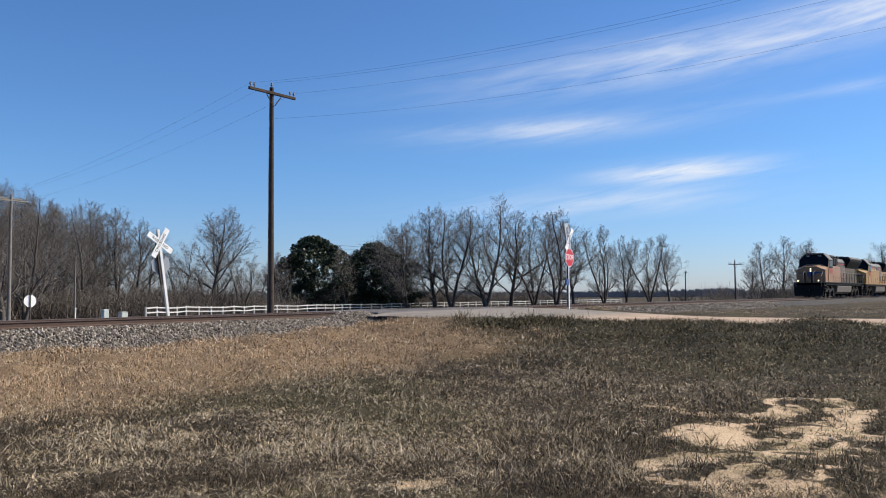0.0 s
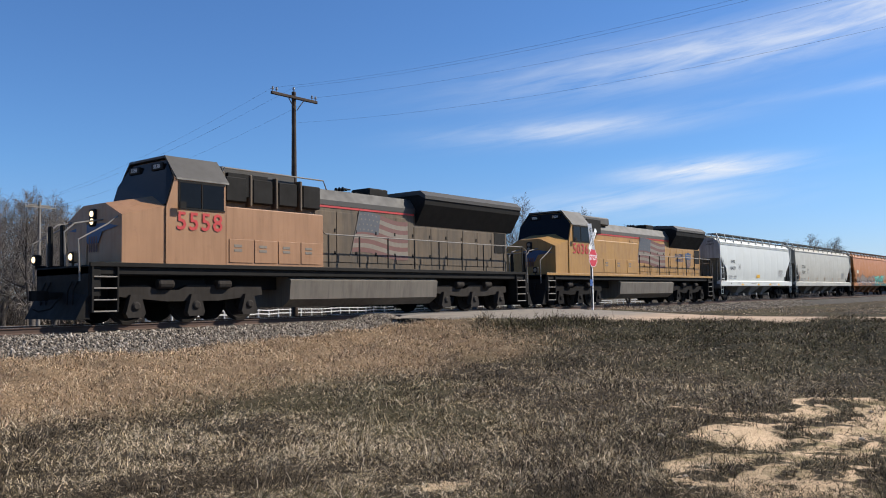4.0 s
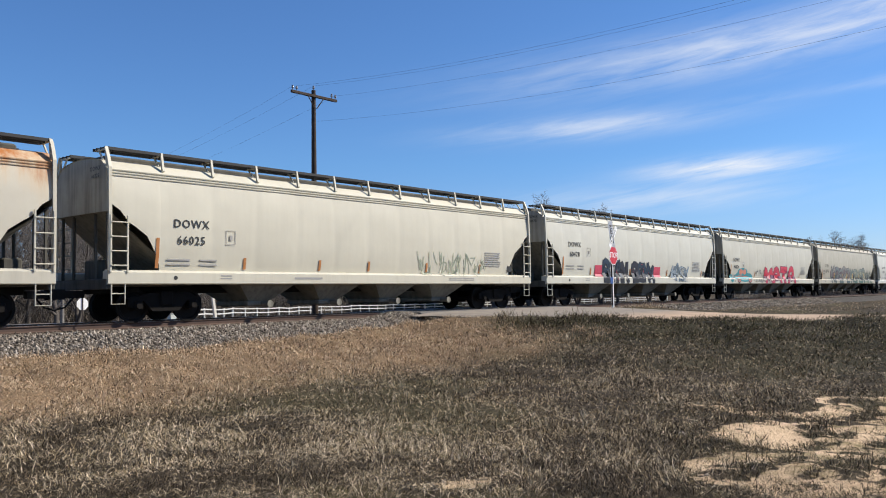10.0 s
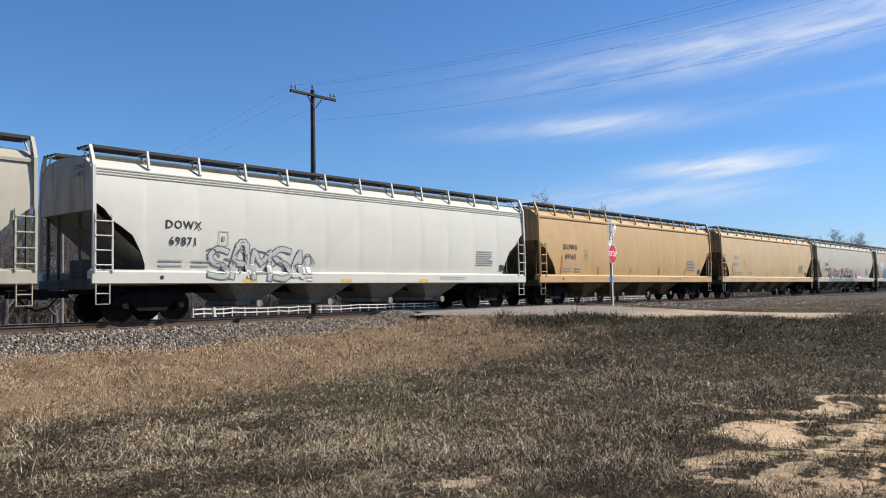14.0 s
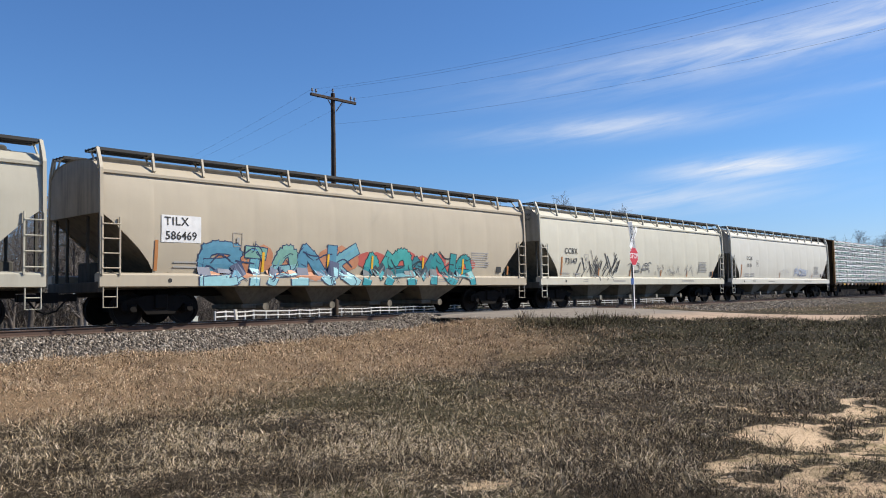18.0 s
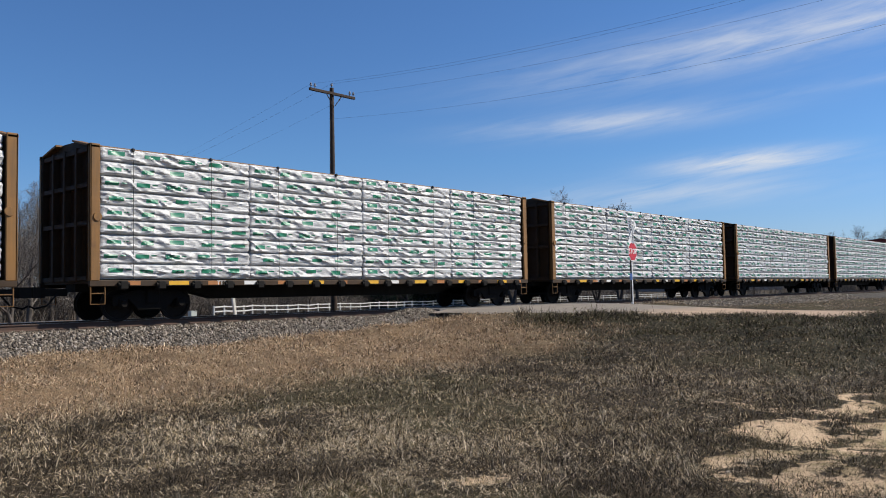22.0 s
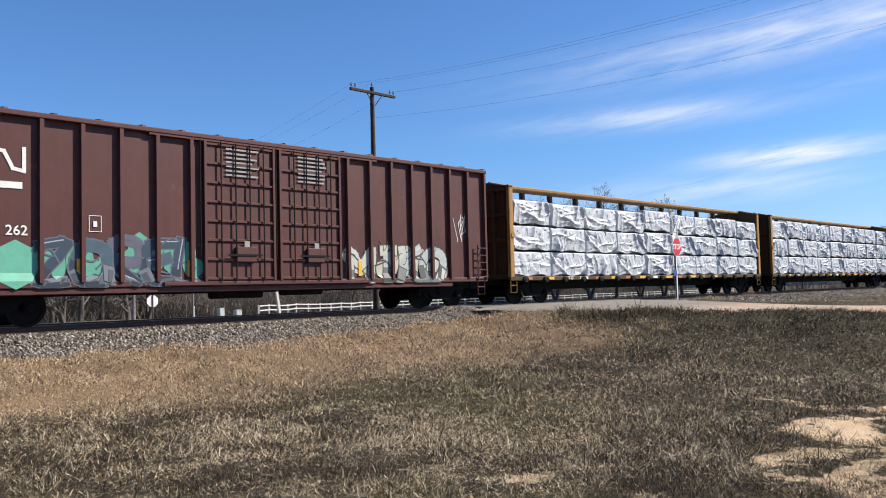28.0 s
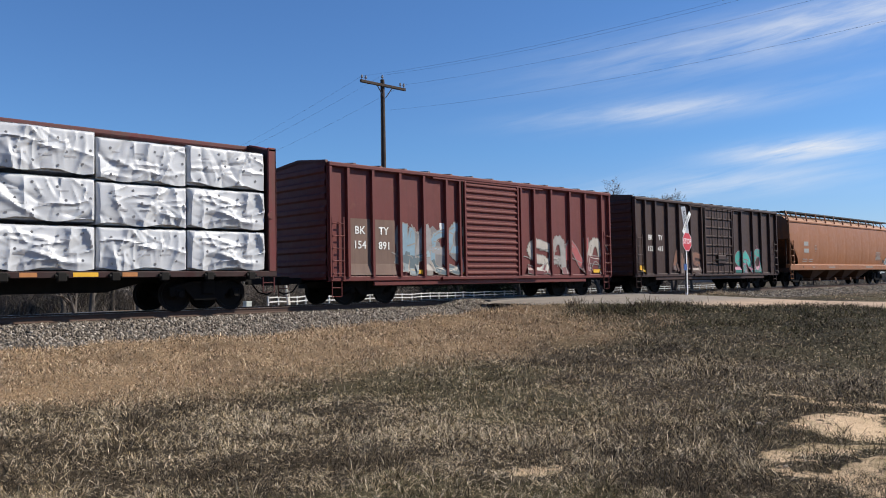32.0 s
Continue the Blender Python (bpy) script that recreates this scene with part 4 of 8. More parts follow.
def build_brush():
    rnd = random.Random(4)
    kinds = [bush_mesh(70 + k) for k in range(4)]
    spots = [(170.7, 65.2, 1.6), (189.7, 65.0, 3.0), (186.6, 60.8, 2.2), (196.0, 56.7, 4.2), (203.2, 55.5, 4.9)]
    spots += [(rnd.uniform(26, 74), rnd.uniform(84, 112), rnd.uniform(0.6, 2.6)) for _ in range(230)]
    spots += [(rnd.uniform(60, 175), rnd.uniform(93, 100), rnd.uniform(0.2, 1.6)) for _ in range(60)]
    spots += [(rnd.uniform(76, 84), rnd.uniform(90, 96), rnd.uniform(0.2, 0.8)) for _ in range(12)]
    spots += [(rnd.uniform(92, 128), rnd.uniform(93, 101), rnd.uniform(0.4, 2.6)) for _ in range(60)]
    spots += [(rnd.uniform(132, 168), rnd.uniform(92, 100), rnd.uniform(0.2, 1.8)) for _ in range(40)]
    spots += [(rnd.uniform(206, 238), rnd.uniform(52, 58), rnd.uniform(1.0, 3.2)) for _ in range(22)]
    near, rest = spots[:5], spots[5:]
    for x, y, top in near:
        z = float(ground_z(x, y))
        s = (top - z) / 1.15
        ob = new("bush", kinds[rnd.randrange(4)])
        tagged(ob, "leafless brown bush at the edge of the woods", "bush", "bushes along the woods")
        ob.matrix_basis = pose(x, y, z, 0, 0, rnd.uniform(0, 360)) @ Matrix.Diagonal((s * 1.15, s * 1.15, s, 1))
    vs, fs, off = [], [], 0
    for x, y, top in rest:
        z = float(ground_z(x, y))
        s = (top - z) / 1.15
        me = kinds[rnd.randrange(4)]
        co = np.empty(len(me.vertices) * 3, np.float32)
        me.vertices.foreach_get("co", co)
        ix = np.empty(len(me.polygons) * 4, np.int32)
        me.loops.foreach_get("vertex_index", ix)
        a = rnd.uniform(0, 6.28)
        c = co.reshape(-1, 3) * (s * 1.15, s * 1.15, s)
        vs.append(np.stack([c[:, 0] * math.cos(a) - c[:, 1] * math.sin(a) + x, c[:, 0] * math.sin(a) + c[:, 1] * math.cos(a) + y, c[:, 2] + z], -1))
        fs.append(ix.reshape(-1, 4) + off)
        off += len(c)
    tagged(new("brush", raw_mesh("brush", np.concatenate(vs), np.concatenate(fs), [M["brush"]])), "tangle of leafless brown brush at the edge of the woods", "brush", kind="stuff")
    # far woods on the horizon
    rs = np.random.RandomState(6)
    n = 26000
    a = np.radians(rs.uniform(-60, 150, n))
    d = rs.uniform(480, 640, n)
    x, y = d * np.sin(a), d * np.cos(a)
    h = (2.0 + 6.5 * fnoise(np.degrees(a) * 0.35, d * 0.01, 77)) * rs.uniform(0.5, 1.0, n)
    w = rs.uniform(0.5, 1.6, n)
    z0 = -2.4
    ca, sa = np.cos(a), -np.sin(a)
    lean = rs.normal(0, 2.0, n)
    zl = z0 + h * rs.uniform(0, 0.5, n)
    vs = np.stack([np.stack([x - ca * w, y - sa * w, zl], -1), np.stack([x + ca * w, y + sa * w, zl], -1), np.stack([x + ca * lean, y + sa * lean, z0 + h], -1)], 1).reshape(-1, 3)
    tagged(new("far_woods", raw_mesh("far_woods", vs, np.arange(len(vs)).reshape(-1, 3), [M["far_wood"]])), "distant line of bare grey-brown woods", "woods", kind="stuff")


build_trees()
evergreen(94.1, 98.1, 12.0, 16.5, 1)
evergreen(105.6, 94.9, 11.4, 16.0, 2)
build_brush()

# ---- utility poles and wires ----
M["pole"] = rough_mat("dark creosoted pole wood", (0.045, 0.032, 0.026), (0.075, 0.055, 0.043), 3.0, 25.0)
M["pole_grey"] = rough_mat("weathered grey pole wood", (0.22, 0.20, 0.175), (0.15, 0.135, 0.12), 3.0, 25.0)
M["porcelain"] = plain("grey porcelain insulator", (0.25, 0.26, 0.29), 0.3)
M["wire"] = plain("dark power line", (0.035, 0.035, 0.04), 0.5)


def utility_pole(x, y, zb, zt, arm_z, arm, mat, label, rz=0.0, r=0.15):
    root = thing("utility_pole", (x, y, zb), label, "utility pole", "utility poles", rz=rz)
    h = zt - zb
    part("pole", Geo().tube((0, 0, -0.3), (0, 0, h), r, r * 0.62, 12), mat, root, smooth=True)
    if arm:
        a0, a1 = arm
        part("crossarm", Geo().box(a0, a1, -0.17, -0.06, arm_z - zb - 0.06, arm_z - zb + 0.06, 0, 0.012), mat, root)
        for s in (a0 * 0.35, a1 * 0.35):
            part("brace", Geo().tube((s, -0.18, arm_z - zb - 0.05), (0.06 * np.sign(s), -0.14, arm_z - zb - 0.55), 0.022, 0.022, 5), mat, root)
        for s in (a0 + 0.08, a0 + 0.3, a1 - 0.08, a1 - 0.3, 0.0):
            zz = (arm_z - zb + 0.06) if s else h
            part("insulator", Geo().lathe([(0.0, 0.02), (0.08, 0.02), (0.09, 0.055), (0.13, 0.06), (0.15, 0.04), (0.2, 0.045), (0.22, 0.02)], (s, -0.115 if s else 0, zz), "z", 10), M["porcelain"], root, smooth=True)
    return root


P1 = utility_pole(23.9, 27.6, -0.6, 9.8, 9.52, (-1.36, 1.27), M["pole"], "tall dark wooden utility pole with a crossarm beside the crossing")
part("ground_wire", Geo().path([(-0.16, -0.05, 8.9), (-0.2, -0.06, 6.0), (-0.17, -0.05, 3.0), (-0.15, -0.02, 0.4)], 0.012, 5), M["wire"], P1)
P2 = utility_pole(29.5, 63.6, -1.3, 8.4, 7.95, (-1.3, 1.3), M["pole_grey"], "weathered grey utility pole with two crossarms", rz=8)
part("crossarm", Geo().box(-0.9, 0.9, 0.06, 0.17, 9.35, 9.47, 0, 0.012), M["pole_grey"], P2)
utility_pole(24.33, -20.0, float(ground_z(24.33, -20.0)), 11.9, 11.6, (-1.3, 1.3), M["pole"], "dark wooden utility pole that carries the line along the road")
utility_pole(31.5, 57.8, -1.2, 3.6, 3.0, None, M["pole_grey"], "short thin grey post at the edge of the woods", r=0.07)
utility_pole(165.9, 62.9, -1.3, 5.1, 4.8, (-0.5, 0.5), M["pole"], "distant utility pole beyond the track", r=0.13)
utility_pole(121.5, 38.6, -0.9, 5.25, 4.75, (-1.0, 1.0), M["pole"], "distant utility pole with a crossarm by the track", r=0.13, rz=-50)


def wire(a, b, sag, r=0.012):
    pts = []
    for k in range(33):
        f = k / 32
        p = Vector(a).lerp(Vector(b), f)
        pts.append((p.x, p.y, p.z - sag * 4 * f * (1 - f)))
    g = Geo()
    g.grid([[(x + r * math.cos(a), y, z + r * math.sin(a)) for a in [6.2832 * j / 6 for j in range(7)]] for x, y, z in pts])
    tagged(new("power_line", g.mesh("power_line", [M["wire"]], True)), "thin dark overhead wire between the poles", "wire", "overhead wires")


wire((22.62, 27.5, 9.74), (23.16, -20.1, 11.84), 1.806, 0.0028)
wire((23.9, 27.6, 10.0), (24.32, -20.0, 12.0), 1.70, 0.0028)
wire((25.09, 27.5, 9.74), (25.53, -20.1, 11.48), 1.505, 0.0028)
wire((23.9, 27.5, 8.4), (24.32, -20.0, 10.26), 1.705, 0.0028)
for a, b in (((22.62, 27.5, 9.74), (28.3, 63.6, 8.1)), ((23.9, 27.6, 10.0), (29.5, 63.6, 8.5)), ((25.09, 27.5, 9.74), (30.7, 63.7, 8.1))):
    wire(a, b, 0.5, 0.003)
wire((84.0, 84.5, 7.9), (170.0, 85.6, 8.2), 0.35, 0.025)
wire((84.0, 84.5, 7.4), (170.0, 85.6, 7.7), 0.35, 0.015)

# ---- fence ----
M["fence"] = paint("white fence paint", (0.52, 0.51, 0.48), (0.27, 0.25, 0.22), 0.3, 0.6)


def build_fence():
    line = [(43.4, 67.2), (51.7, 72.8), (65.8, 79.0), (91.0, 87.0), (120.7, 89.7), (146.0, 89.5), (186.0, 86.6)]
    pts = []
    for (x0, y0), (x1, y1) in zip(line, line[1:]):
        n = max(1, round(math.hypot(x1 - x0, y1 - y0) / 2.6))
        pts += [(x0 + (x1 - x0) * k / n, y0 + (y1 - y0) * k / n) for k in range(n)]
    pts.append(line[-1])
    root = thing("fence", (0, 0, 0), "long low white two-rail fence beyond the track", "fence")
    tops = []
    for x, y in pts:
        z = float(ground_z(x, y))
        part("post", shared("fence_post", lambda: Geo().box(-0.075, 0.075, -0.075, 0.075, -0.3, 1.0, 0, 0.015)), M["fence"], root, m=pose(x, y, z))
        tops.append(Vector((x, y, z)))
    for a, b in zip(tops, tops[1:]):
        for h in (0.45, 0.88):
            g = Geo()
            d = (b - a).normalized()
            s = Vector((-d.y, d.x, 0)) * 0.035
            up = Vector((0, 0, 0.06))
            c0, c1 = a + Vector((0, 0, h)) - s * 2.8, b + Vector((0, 0, h)) - s * 2.8
            vs = [c + i * s + j * up for c in (c0, c1) for i in (-1, 1) for j in (-1, 1)]
            g.add(vs, [(0, 1, 3, 2), (4, 6, 7, 5), (0, 4, 5, 1), (2, 3, 7, 6), (0, 2, 6, 4), (1, 5, 7, 3)])
            part("rail", g, M["fence"], root)


build_fence()

# ---- crossing signs ----
M["sign_white"] = plain("white sign face", (0.80, 0.80, 0.78), 0.4)
M["sign_red"] = plain("red stop sign face", (0.52, 0.02, 0.03), 0.4)
M["sign_back"] = plain("bare aluminium sign back", (0.36, 0.37, 0.38), 0.45, 0.6)
M["sign_blue"] = plain("blue notice plate", (0.03, 0.08, 0.25), 0.45)
M["post_white"] = paint("white sign post", (0.72, 0.71, 0.68), (0.2, 0.18, 0.15), 0.4, 0.6)
M["post_dark"] = paint("dark sign post", (0.05, 0.04, 0.035), (0.1, 0.08, 0.06), 0.4, 0.7)


def octagon(r, y0, y1):
    return Geo().prism([(r * math.cos(math.radians(22.5 + 45 * k)), r * math.sin(math.radians(22.5 + 45 * k))) for k in range(8)], y0, y1, "y")


def crossbuck(root, z, blade, back):
    for a, word in ((52, "CROSSING"), (-42, "RAILROAD")):
        y = -0.085 if a > 0 else -0.065
        swung = back and a < 0  # this blade has been knocked round its post
        b = part("blade", Geo().box(-blade / 2, blade / 2, y - 0.012, y, -0.115, 0.115, 0, 0.004), M["sign_white"], root, "white crossbuck blade", m=pose(-0.06, 0, z + 0.12, 0, 82, -28) if swung else pose(0, 0, z, 0, -a, 0))
        part("lettering", letters(word, 0.17, 1.05), M["black_line"], b, "black " + word, m=pose(0.0, y - 0.014, 0))


def stop_face(root, z, r):
    s = part("stop_sign", octagon(r, -0.09, -0.084), M["sign_white"], root, "white-bordered stop sign", m=pose(0, 0, z))
    part("stop_panel", octagon(r * 0.94, -0.094, -0.0905), M["sign_red"], s, "red octagonal panel")
    part("lettering", letters("STOP", r * 0.74, 1.0), M["sign_white"], s, "white STOP", m=pose(0, -0.097, 0))


sign1 = thing("crossing_sign", (33.8, 18.4, float(ground_z(33.8, 18.4))), "white crossbuck post with a red stop sign beside the road", "road sign", "crossing signs", rz=3)
part("post", Geo().box(-0.05, 0.05, -0.05, 0.05, -0.3, 3.62, 0, 0.01), M["post_white"], sign1)
part("reflector_strip", Geo().box(-0.056, -0.051, -0.03, 0.03, 0.2, 3.5), M["post_dark"], sign1)
stop_face(sign1, 2.50, 0.46)
crossbuck(sign1, 3.35, 1.22, True)
part("notice_plate", Geo().box(-0.32, -0.04, -0.07, -0.06, 1.2, 1.5), M["sign_blue"], sign1, "small blue notice plate")
sign2 = thing("crossing_sign", (19.75, 28.9, -0.6), "leaning white crossbuck post with the back of a stop sign", "road sign", "crossing signs")
sign2.matrix_basis = pose(19.75, 28.9, -0.6, 1, -9.5, 0)
part("post", Geo().box(-0.06, 0.06, -0.05, 0.05, -0.3, 3.95, 0, 0.01), M["post_white"], sign2)
part("post_sleeve", Geo().box(-0.16, -0.06, -0.02, 0.06, 1.75, 3.75, 0, 0.01), M["post_dark"], sign2)
crossbuck(sign2, 3.42, 1.3, False)
part("stop_sign", octagon(0.44, 0.08, 0.09), M["sign_back"], sign2, "back of a stop sign", m=pose(0, 0, 2.55))
sign3 = thing("stop_sign_back", (24.7, 50.5, float(ground_z(24.7, 50.5))), "pale back of a stop sign on a thin post", "road sign")
part("post", Geo().box(-0.03, 0.03, -0.03, 0.03, -0.2, 1.9, 0, 0.006), M["post_dark"], sign3)
part("sign_plate", octagon(0.40, 0.032, 0.042), M["sign_white"], sign3, m=pose(0, 0, 1.38))
M["box_paint"] = paint("pale green-grey cabinet paint", (0.50, 0.53, 0.48), (0.15, 0.15, 0.13), 0.4, 0.6)
for x, y, w, h in ((32.9, 56.1, 0.4, 0.75), (28.1, 45.9, 0.42, 0.55)):
    b = thing("utility_box", (x, y, float(ground_z(x, y))), "pale green-grey utility box near the woods", "utility box", "utility boxes")
    part("cabinet", Geo().box(-w / 2, w / 2, -0.2, 0.2, -0.1, h, 0, 0.03), M["box_paint"], b)
    part("lid", Geo().box(-w / 2 - 0.02, w / 2 + 0.02, -0.22, 0.22, h, h + 0.05, 0, 0.02), M["box_paint"], b)
b = thing("marker_post", (31.6, 57.9, float(ground_z(31.6, 57.9))), "white marker post beside the woods", "marker post")
part("post", Geo().tube((0, 0, -0.1), (0, 0, 0.85), 0.07, 0.06, 10), M["post_white"], b)
part("cap", Geo().lathe([(0.85, 0.09), (0.9, 0.10), (0.98, 0.06), (1.02, 0.02)], (0, 0, 0), "z", 10), M["post_white"], b)
M["pale_stone"] = rough_mat("pale stone", (0.42, 0.37, 0.31), (0.28, 0.24, 0.2), 8.0, 60.0)
# pale stones on the bare soil
for k, (x, y, s) in enumerate(((8.75, 3.95, 0.045), (9.95, 2.15, 0.03), (7.6, 3.5, 0.02), (12.2, 2.5, 0.025), (6.9, 2.9, 0.02), (10.2, 9.6, 0.03), (5.4, 4.1, 0.02))):
    rnd = random.Random(k)
    bm = bmesh.new()
    bmesh.ops.create_icosphere(bm, subdivisions=2, radius=s)
    for v in bm.verts:
        v.co = Vector((v.co.x * 1.3, v.co.y, v.co.z * 0.7)) * (1 + 0.25 * noise.noise(v.co * 20 + Vector((k, 0, 0))))
    me = bpy.data.meshes.new("stone")
    bm.to_mesh(me)
    bm.free()
    me.materials.append(M["pale_stone"])
    ob = new("stone", me)
    ob.matrix_basis = pose(x, y, float(ground_z(x, y)) + s * 0.3, 0, 0, 40 * k)
    tagged(ob, "small pale stone lying on the ground", "stone", "loose stones")


# ---- rolling stock: shared running gear ----
CARS = []  # (thing, place along the track at 15 s)
HALF = 1.55


def wheel_geo():
    g = Geo()
    g.lathe([(-0.07, 0.10), (-0.07, 0.38), (-0.085, 0.40), (-0.085, 0.455), (0.03, 0.46), (0.05, 0.485), (0.065, 0.485), (0.065, 0.41), (0.02, 0.38), (0.02, 0.16), (0.06, 0.13), (0.06, 0.10)], (0, 0, 0), "y", 24)
    return g


def side_frame_geo():
    g = Geo()
    # cast side frame with two axle boxes, spring group opening
    g.prism([(-1.15, 0.42), (-1.15, 0.66), (-0.95, 0.72), (-0.45, 0.82), (0.45, 0.82), (0.95, 0.72), (1.15, 0.66), (1.15, 0.42), (0.95, 0.42), (0.93, 0.58), (0.70, 0.60), (0.42, 0.30), (-0.42, 0.30), (-0.70, 0.60), (-0.93, 0.58), (-0.95, 0.42)], -0.07, 0.07, "y")
    for x in (-0.86, 0.86):
        g.box(x - 0.13, x + 0.13, -0.12, 0.10, 0.36, 0.60, 0, 0.02)
        g.lathe([(-0.16, 0.09), (-0.12, 0.10), (-0.02, 0.10)], (x, 0, 0.46), "y", 12)
    return g


def spring_geo():
    return Geo().lathe([(0.36 + k * 0.035, 0.055 + 0.014 * (k % 2)) for k in range(10)], (0, 0, 0), "z", 8)


def add_truck(car, x, mat=None):
    """A two-axle truck: bolster, side frames, springs and wheels."""
    mat = mat or M["truck"]
    t = part("truck", shared("bolster", lambda: Geo().box(-0.2, 0.2, -1.15, 1.15, 0.45, 0.86, 0, 0.03).box(-0.35, 0.35, -0.35, 0.35, 0.8, 1.02, 0, 0.02)), mat, car, m=pose(x, 0, 0))
    for y in (-1.02, 1.02):
        part("side_frame", shared("side_frame", side_frame_geo), mat, t, m=pose(0, y, 0))
        for sx in (-0.24, -0.08, 0.08, 0.24):
            part("spring", shared("spring", spring_geo, True), mat, t, m=pose(sx, y * 1.01, 0))
    for ax in (-0.86, 0.86):
        part("axle", shared("axle", lambda: Geo().tube((0, -1.0, 0), (0, 1.0, 0), 0.085, 0.085, 12)), mat, t, m=pose(ax, 0, 0.46))
        for y, rz in ((-0.755, 180), (0.755, 0)):
            part("wheel", shared("wheel", wheel_geo, True), M["wheel"], t, m=pose(ax, y, 0.46, 0, 0, rz))
    return t


def coupler_geo():
    g = Geo()
    g.box(-0.55, 0.1, -0.09, 0.09, 0.70, 0.90, 0, 0.02)
    g.prism([(-0.62, -0.14), (-0.85, -0.17), (-0.93, -0.05), (-0.80, -0.02), (-0.78, 0.10), (-0.9, 0.16), (-0.6, 0.16), (-0.5, 0.10), (-0.5, -0.10)], 0.66, 0.94, "z")
    g.path([(-0.35, -0.45, 0.75), (-0.6, -0.42, 0.45), (-0.85, -0.3, 0.38), (-0.95, -0.2, 0.45)], 0.025, 6)
    return g


def add_ends(car, L):
    for x, rz in ((0, 0), (L, 180)):
        part("coupler", shared("coupler", coupler_geo), M["black"], car, m=pose(x, 0, 0, 0, 0, rz))


def ladder_geo(h, w=0.46, n=5, r=0.018):
    g = Geo()
    for x in (0, w):
        g.box(x - 0.025, x + 0.025, -0.02, 0.02, 0, h, 0, 0.006)
    for k in range(n):
        z = h * (k + 0.5) / n
        g.tube((0, -0.03, z), (w, -0.03, z), r, r, 6)
    return g


def stirrup_geo():
    g = Geo()
    g.path([(0, 0, 0.6), (0, 0, 0.02), (0.38, 0, 0.02), (0.38, 0, 0.6)], 0.02, 6)
    g.path([(0, 0, 0.3), (0.38, 0, 0.3)], 0.016, 6)
    return g


# ---- covered hopper ----
def hop_y(z):
    """Half width of the hopper's bulging side at height z; the eave slopes inward above the moulding."""
    return float(np.interp(z, [1.3, 1.7, 2.2, 2.8, 3.4, 3.85, 4.15, 4.19, 4.41], [1.40, 1.475, 1.525, 1.54, 1.525, 1.49, 1.455, 1.425, 1.18]))


def hop_cut(u, wide=False):
    """Lower edge of the side sheet at distance u from the car's end."""
    if wide:
        return float(np.interp(u, [0.0, 0.12, 0.45, 0.6, 0.8, 1.15, 1.4, 1.55, 1.56], [3.4, 3.2, 2.98, 2.74, 2.62, 2.38, 1.95, 1.6, 1.38]))
    return float(np.interp(u, [0.0, 0.12, 0.35, 0.8, 1.15, 1.4, 1.55, 1.56], [3.05, 2.97, 2.80, 2.40, 2.06, 1.76, 1.5, 1.38]))


def hopper_hull(L, wide, pitch=1.62):
    g = Geo()
    ends = (0.0, 0.12, 0.35, 0.6, 0.8, 1.0, 1.15, 1.3, 1.4, 1.48, 1.55, 1.57)
    us = sorted(set(list(ends) + [L - u for u in ends] + list(np.arange(1.8, L - 1.7, pitch / 14))))
    for side in (-1, 1):
        rows = []
        for u in us:
            e = min(u, L - u)
            zb = hop_cut(e, wide)
            k, ph = int(u / pitch), (u / pitch) % 1.0
            # sheets swell between their welded seams, each a little differently
            skew = ph ** (1.0 + 0.35 * math.sin(k * 3.1 + side))
            swell = (0.009 + 0.006 * math.sin(k * 2.3 + 0.7)) * math.sin(math.pi * skew) ** 0.55 - (0.006 if ph < 0.05 or ph > 0.95 else 0)
            row = []
            for z in [zb + (4.15 - zb) * j / 13 for j in range(14)] + [4.19, 4.30, 4.41]:
                f = max(0.0, min(1.0, (4.1 - z) / 0.5, (z - zb) / 0.4 + 0.3)) * (1 + 0.35 * math.sin(z * 2.1 + k * 1.9))
                row.append((u, side * (hop_y(z) + swell * f), z))
            rows.append(row)
        g.grid(rows)
    # roof, shallow arch
    g.grid([[(u, y, 4.41 + 0.16 * (1 - (y / 1.18) ** 2)) for y in (-1.18, -0.8, -0.4, 0, 0.4, 0.8, 1.18)] for u in (0.0, L * 0.25, L * 0.5, L * 0.75, L)])
    return g


def hopper_end_wall(L):
    g = Geo()
    zs = [3.02, 3.4, 3.9, 4.15, 4.41]
    poly = [(-hop_y(z) + 0.015, z) for z in zs] + [(-0.6, 4.53), (0, 4.565), (0.6, 4.53)] + [(hop_y(z) - 0.015, z) for z in reversed(zs)]
    g.prism(poly, 0.03, 0.07, "x")
    return g


def hopper_slope(L):
    g = Geo()
    g.grid([[(u, y, z) for y in (-1.44, -0.7, 0, 0.7, 1.44)] for u, z in ((0.05, 3.06), (1.2, 2.1), (2.6, 1.02))])
    return g


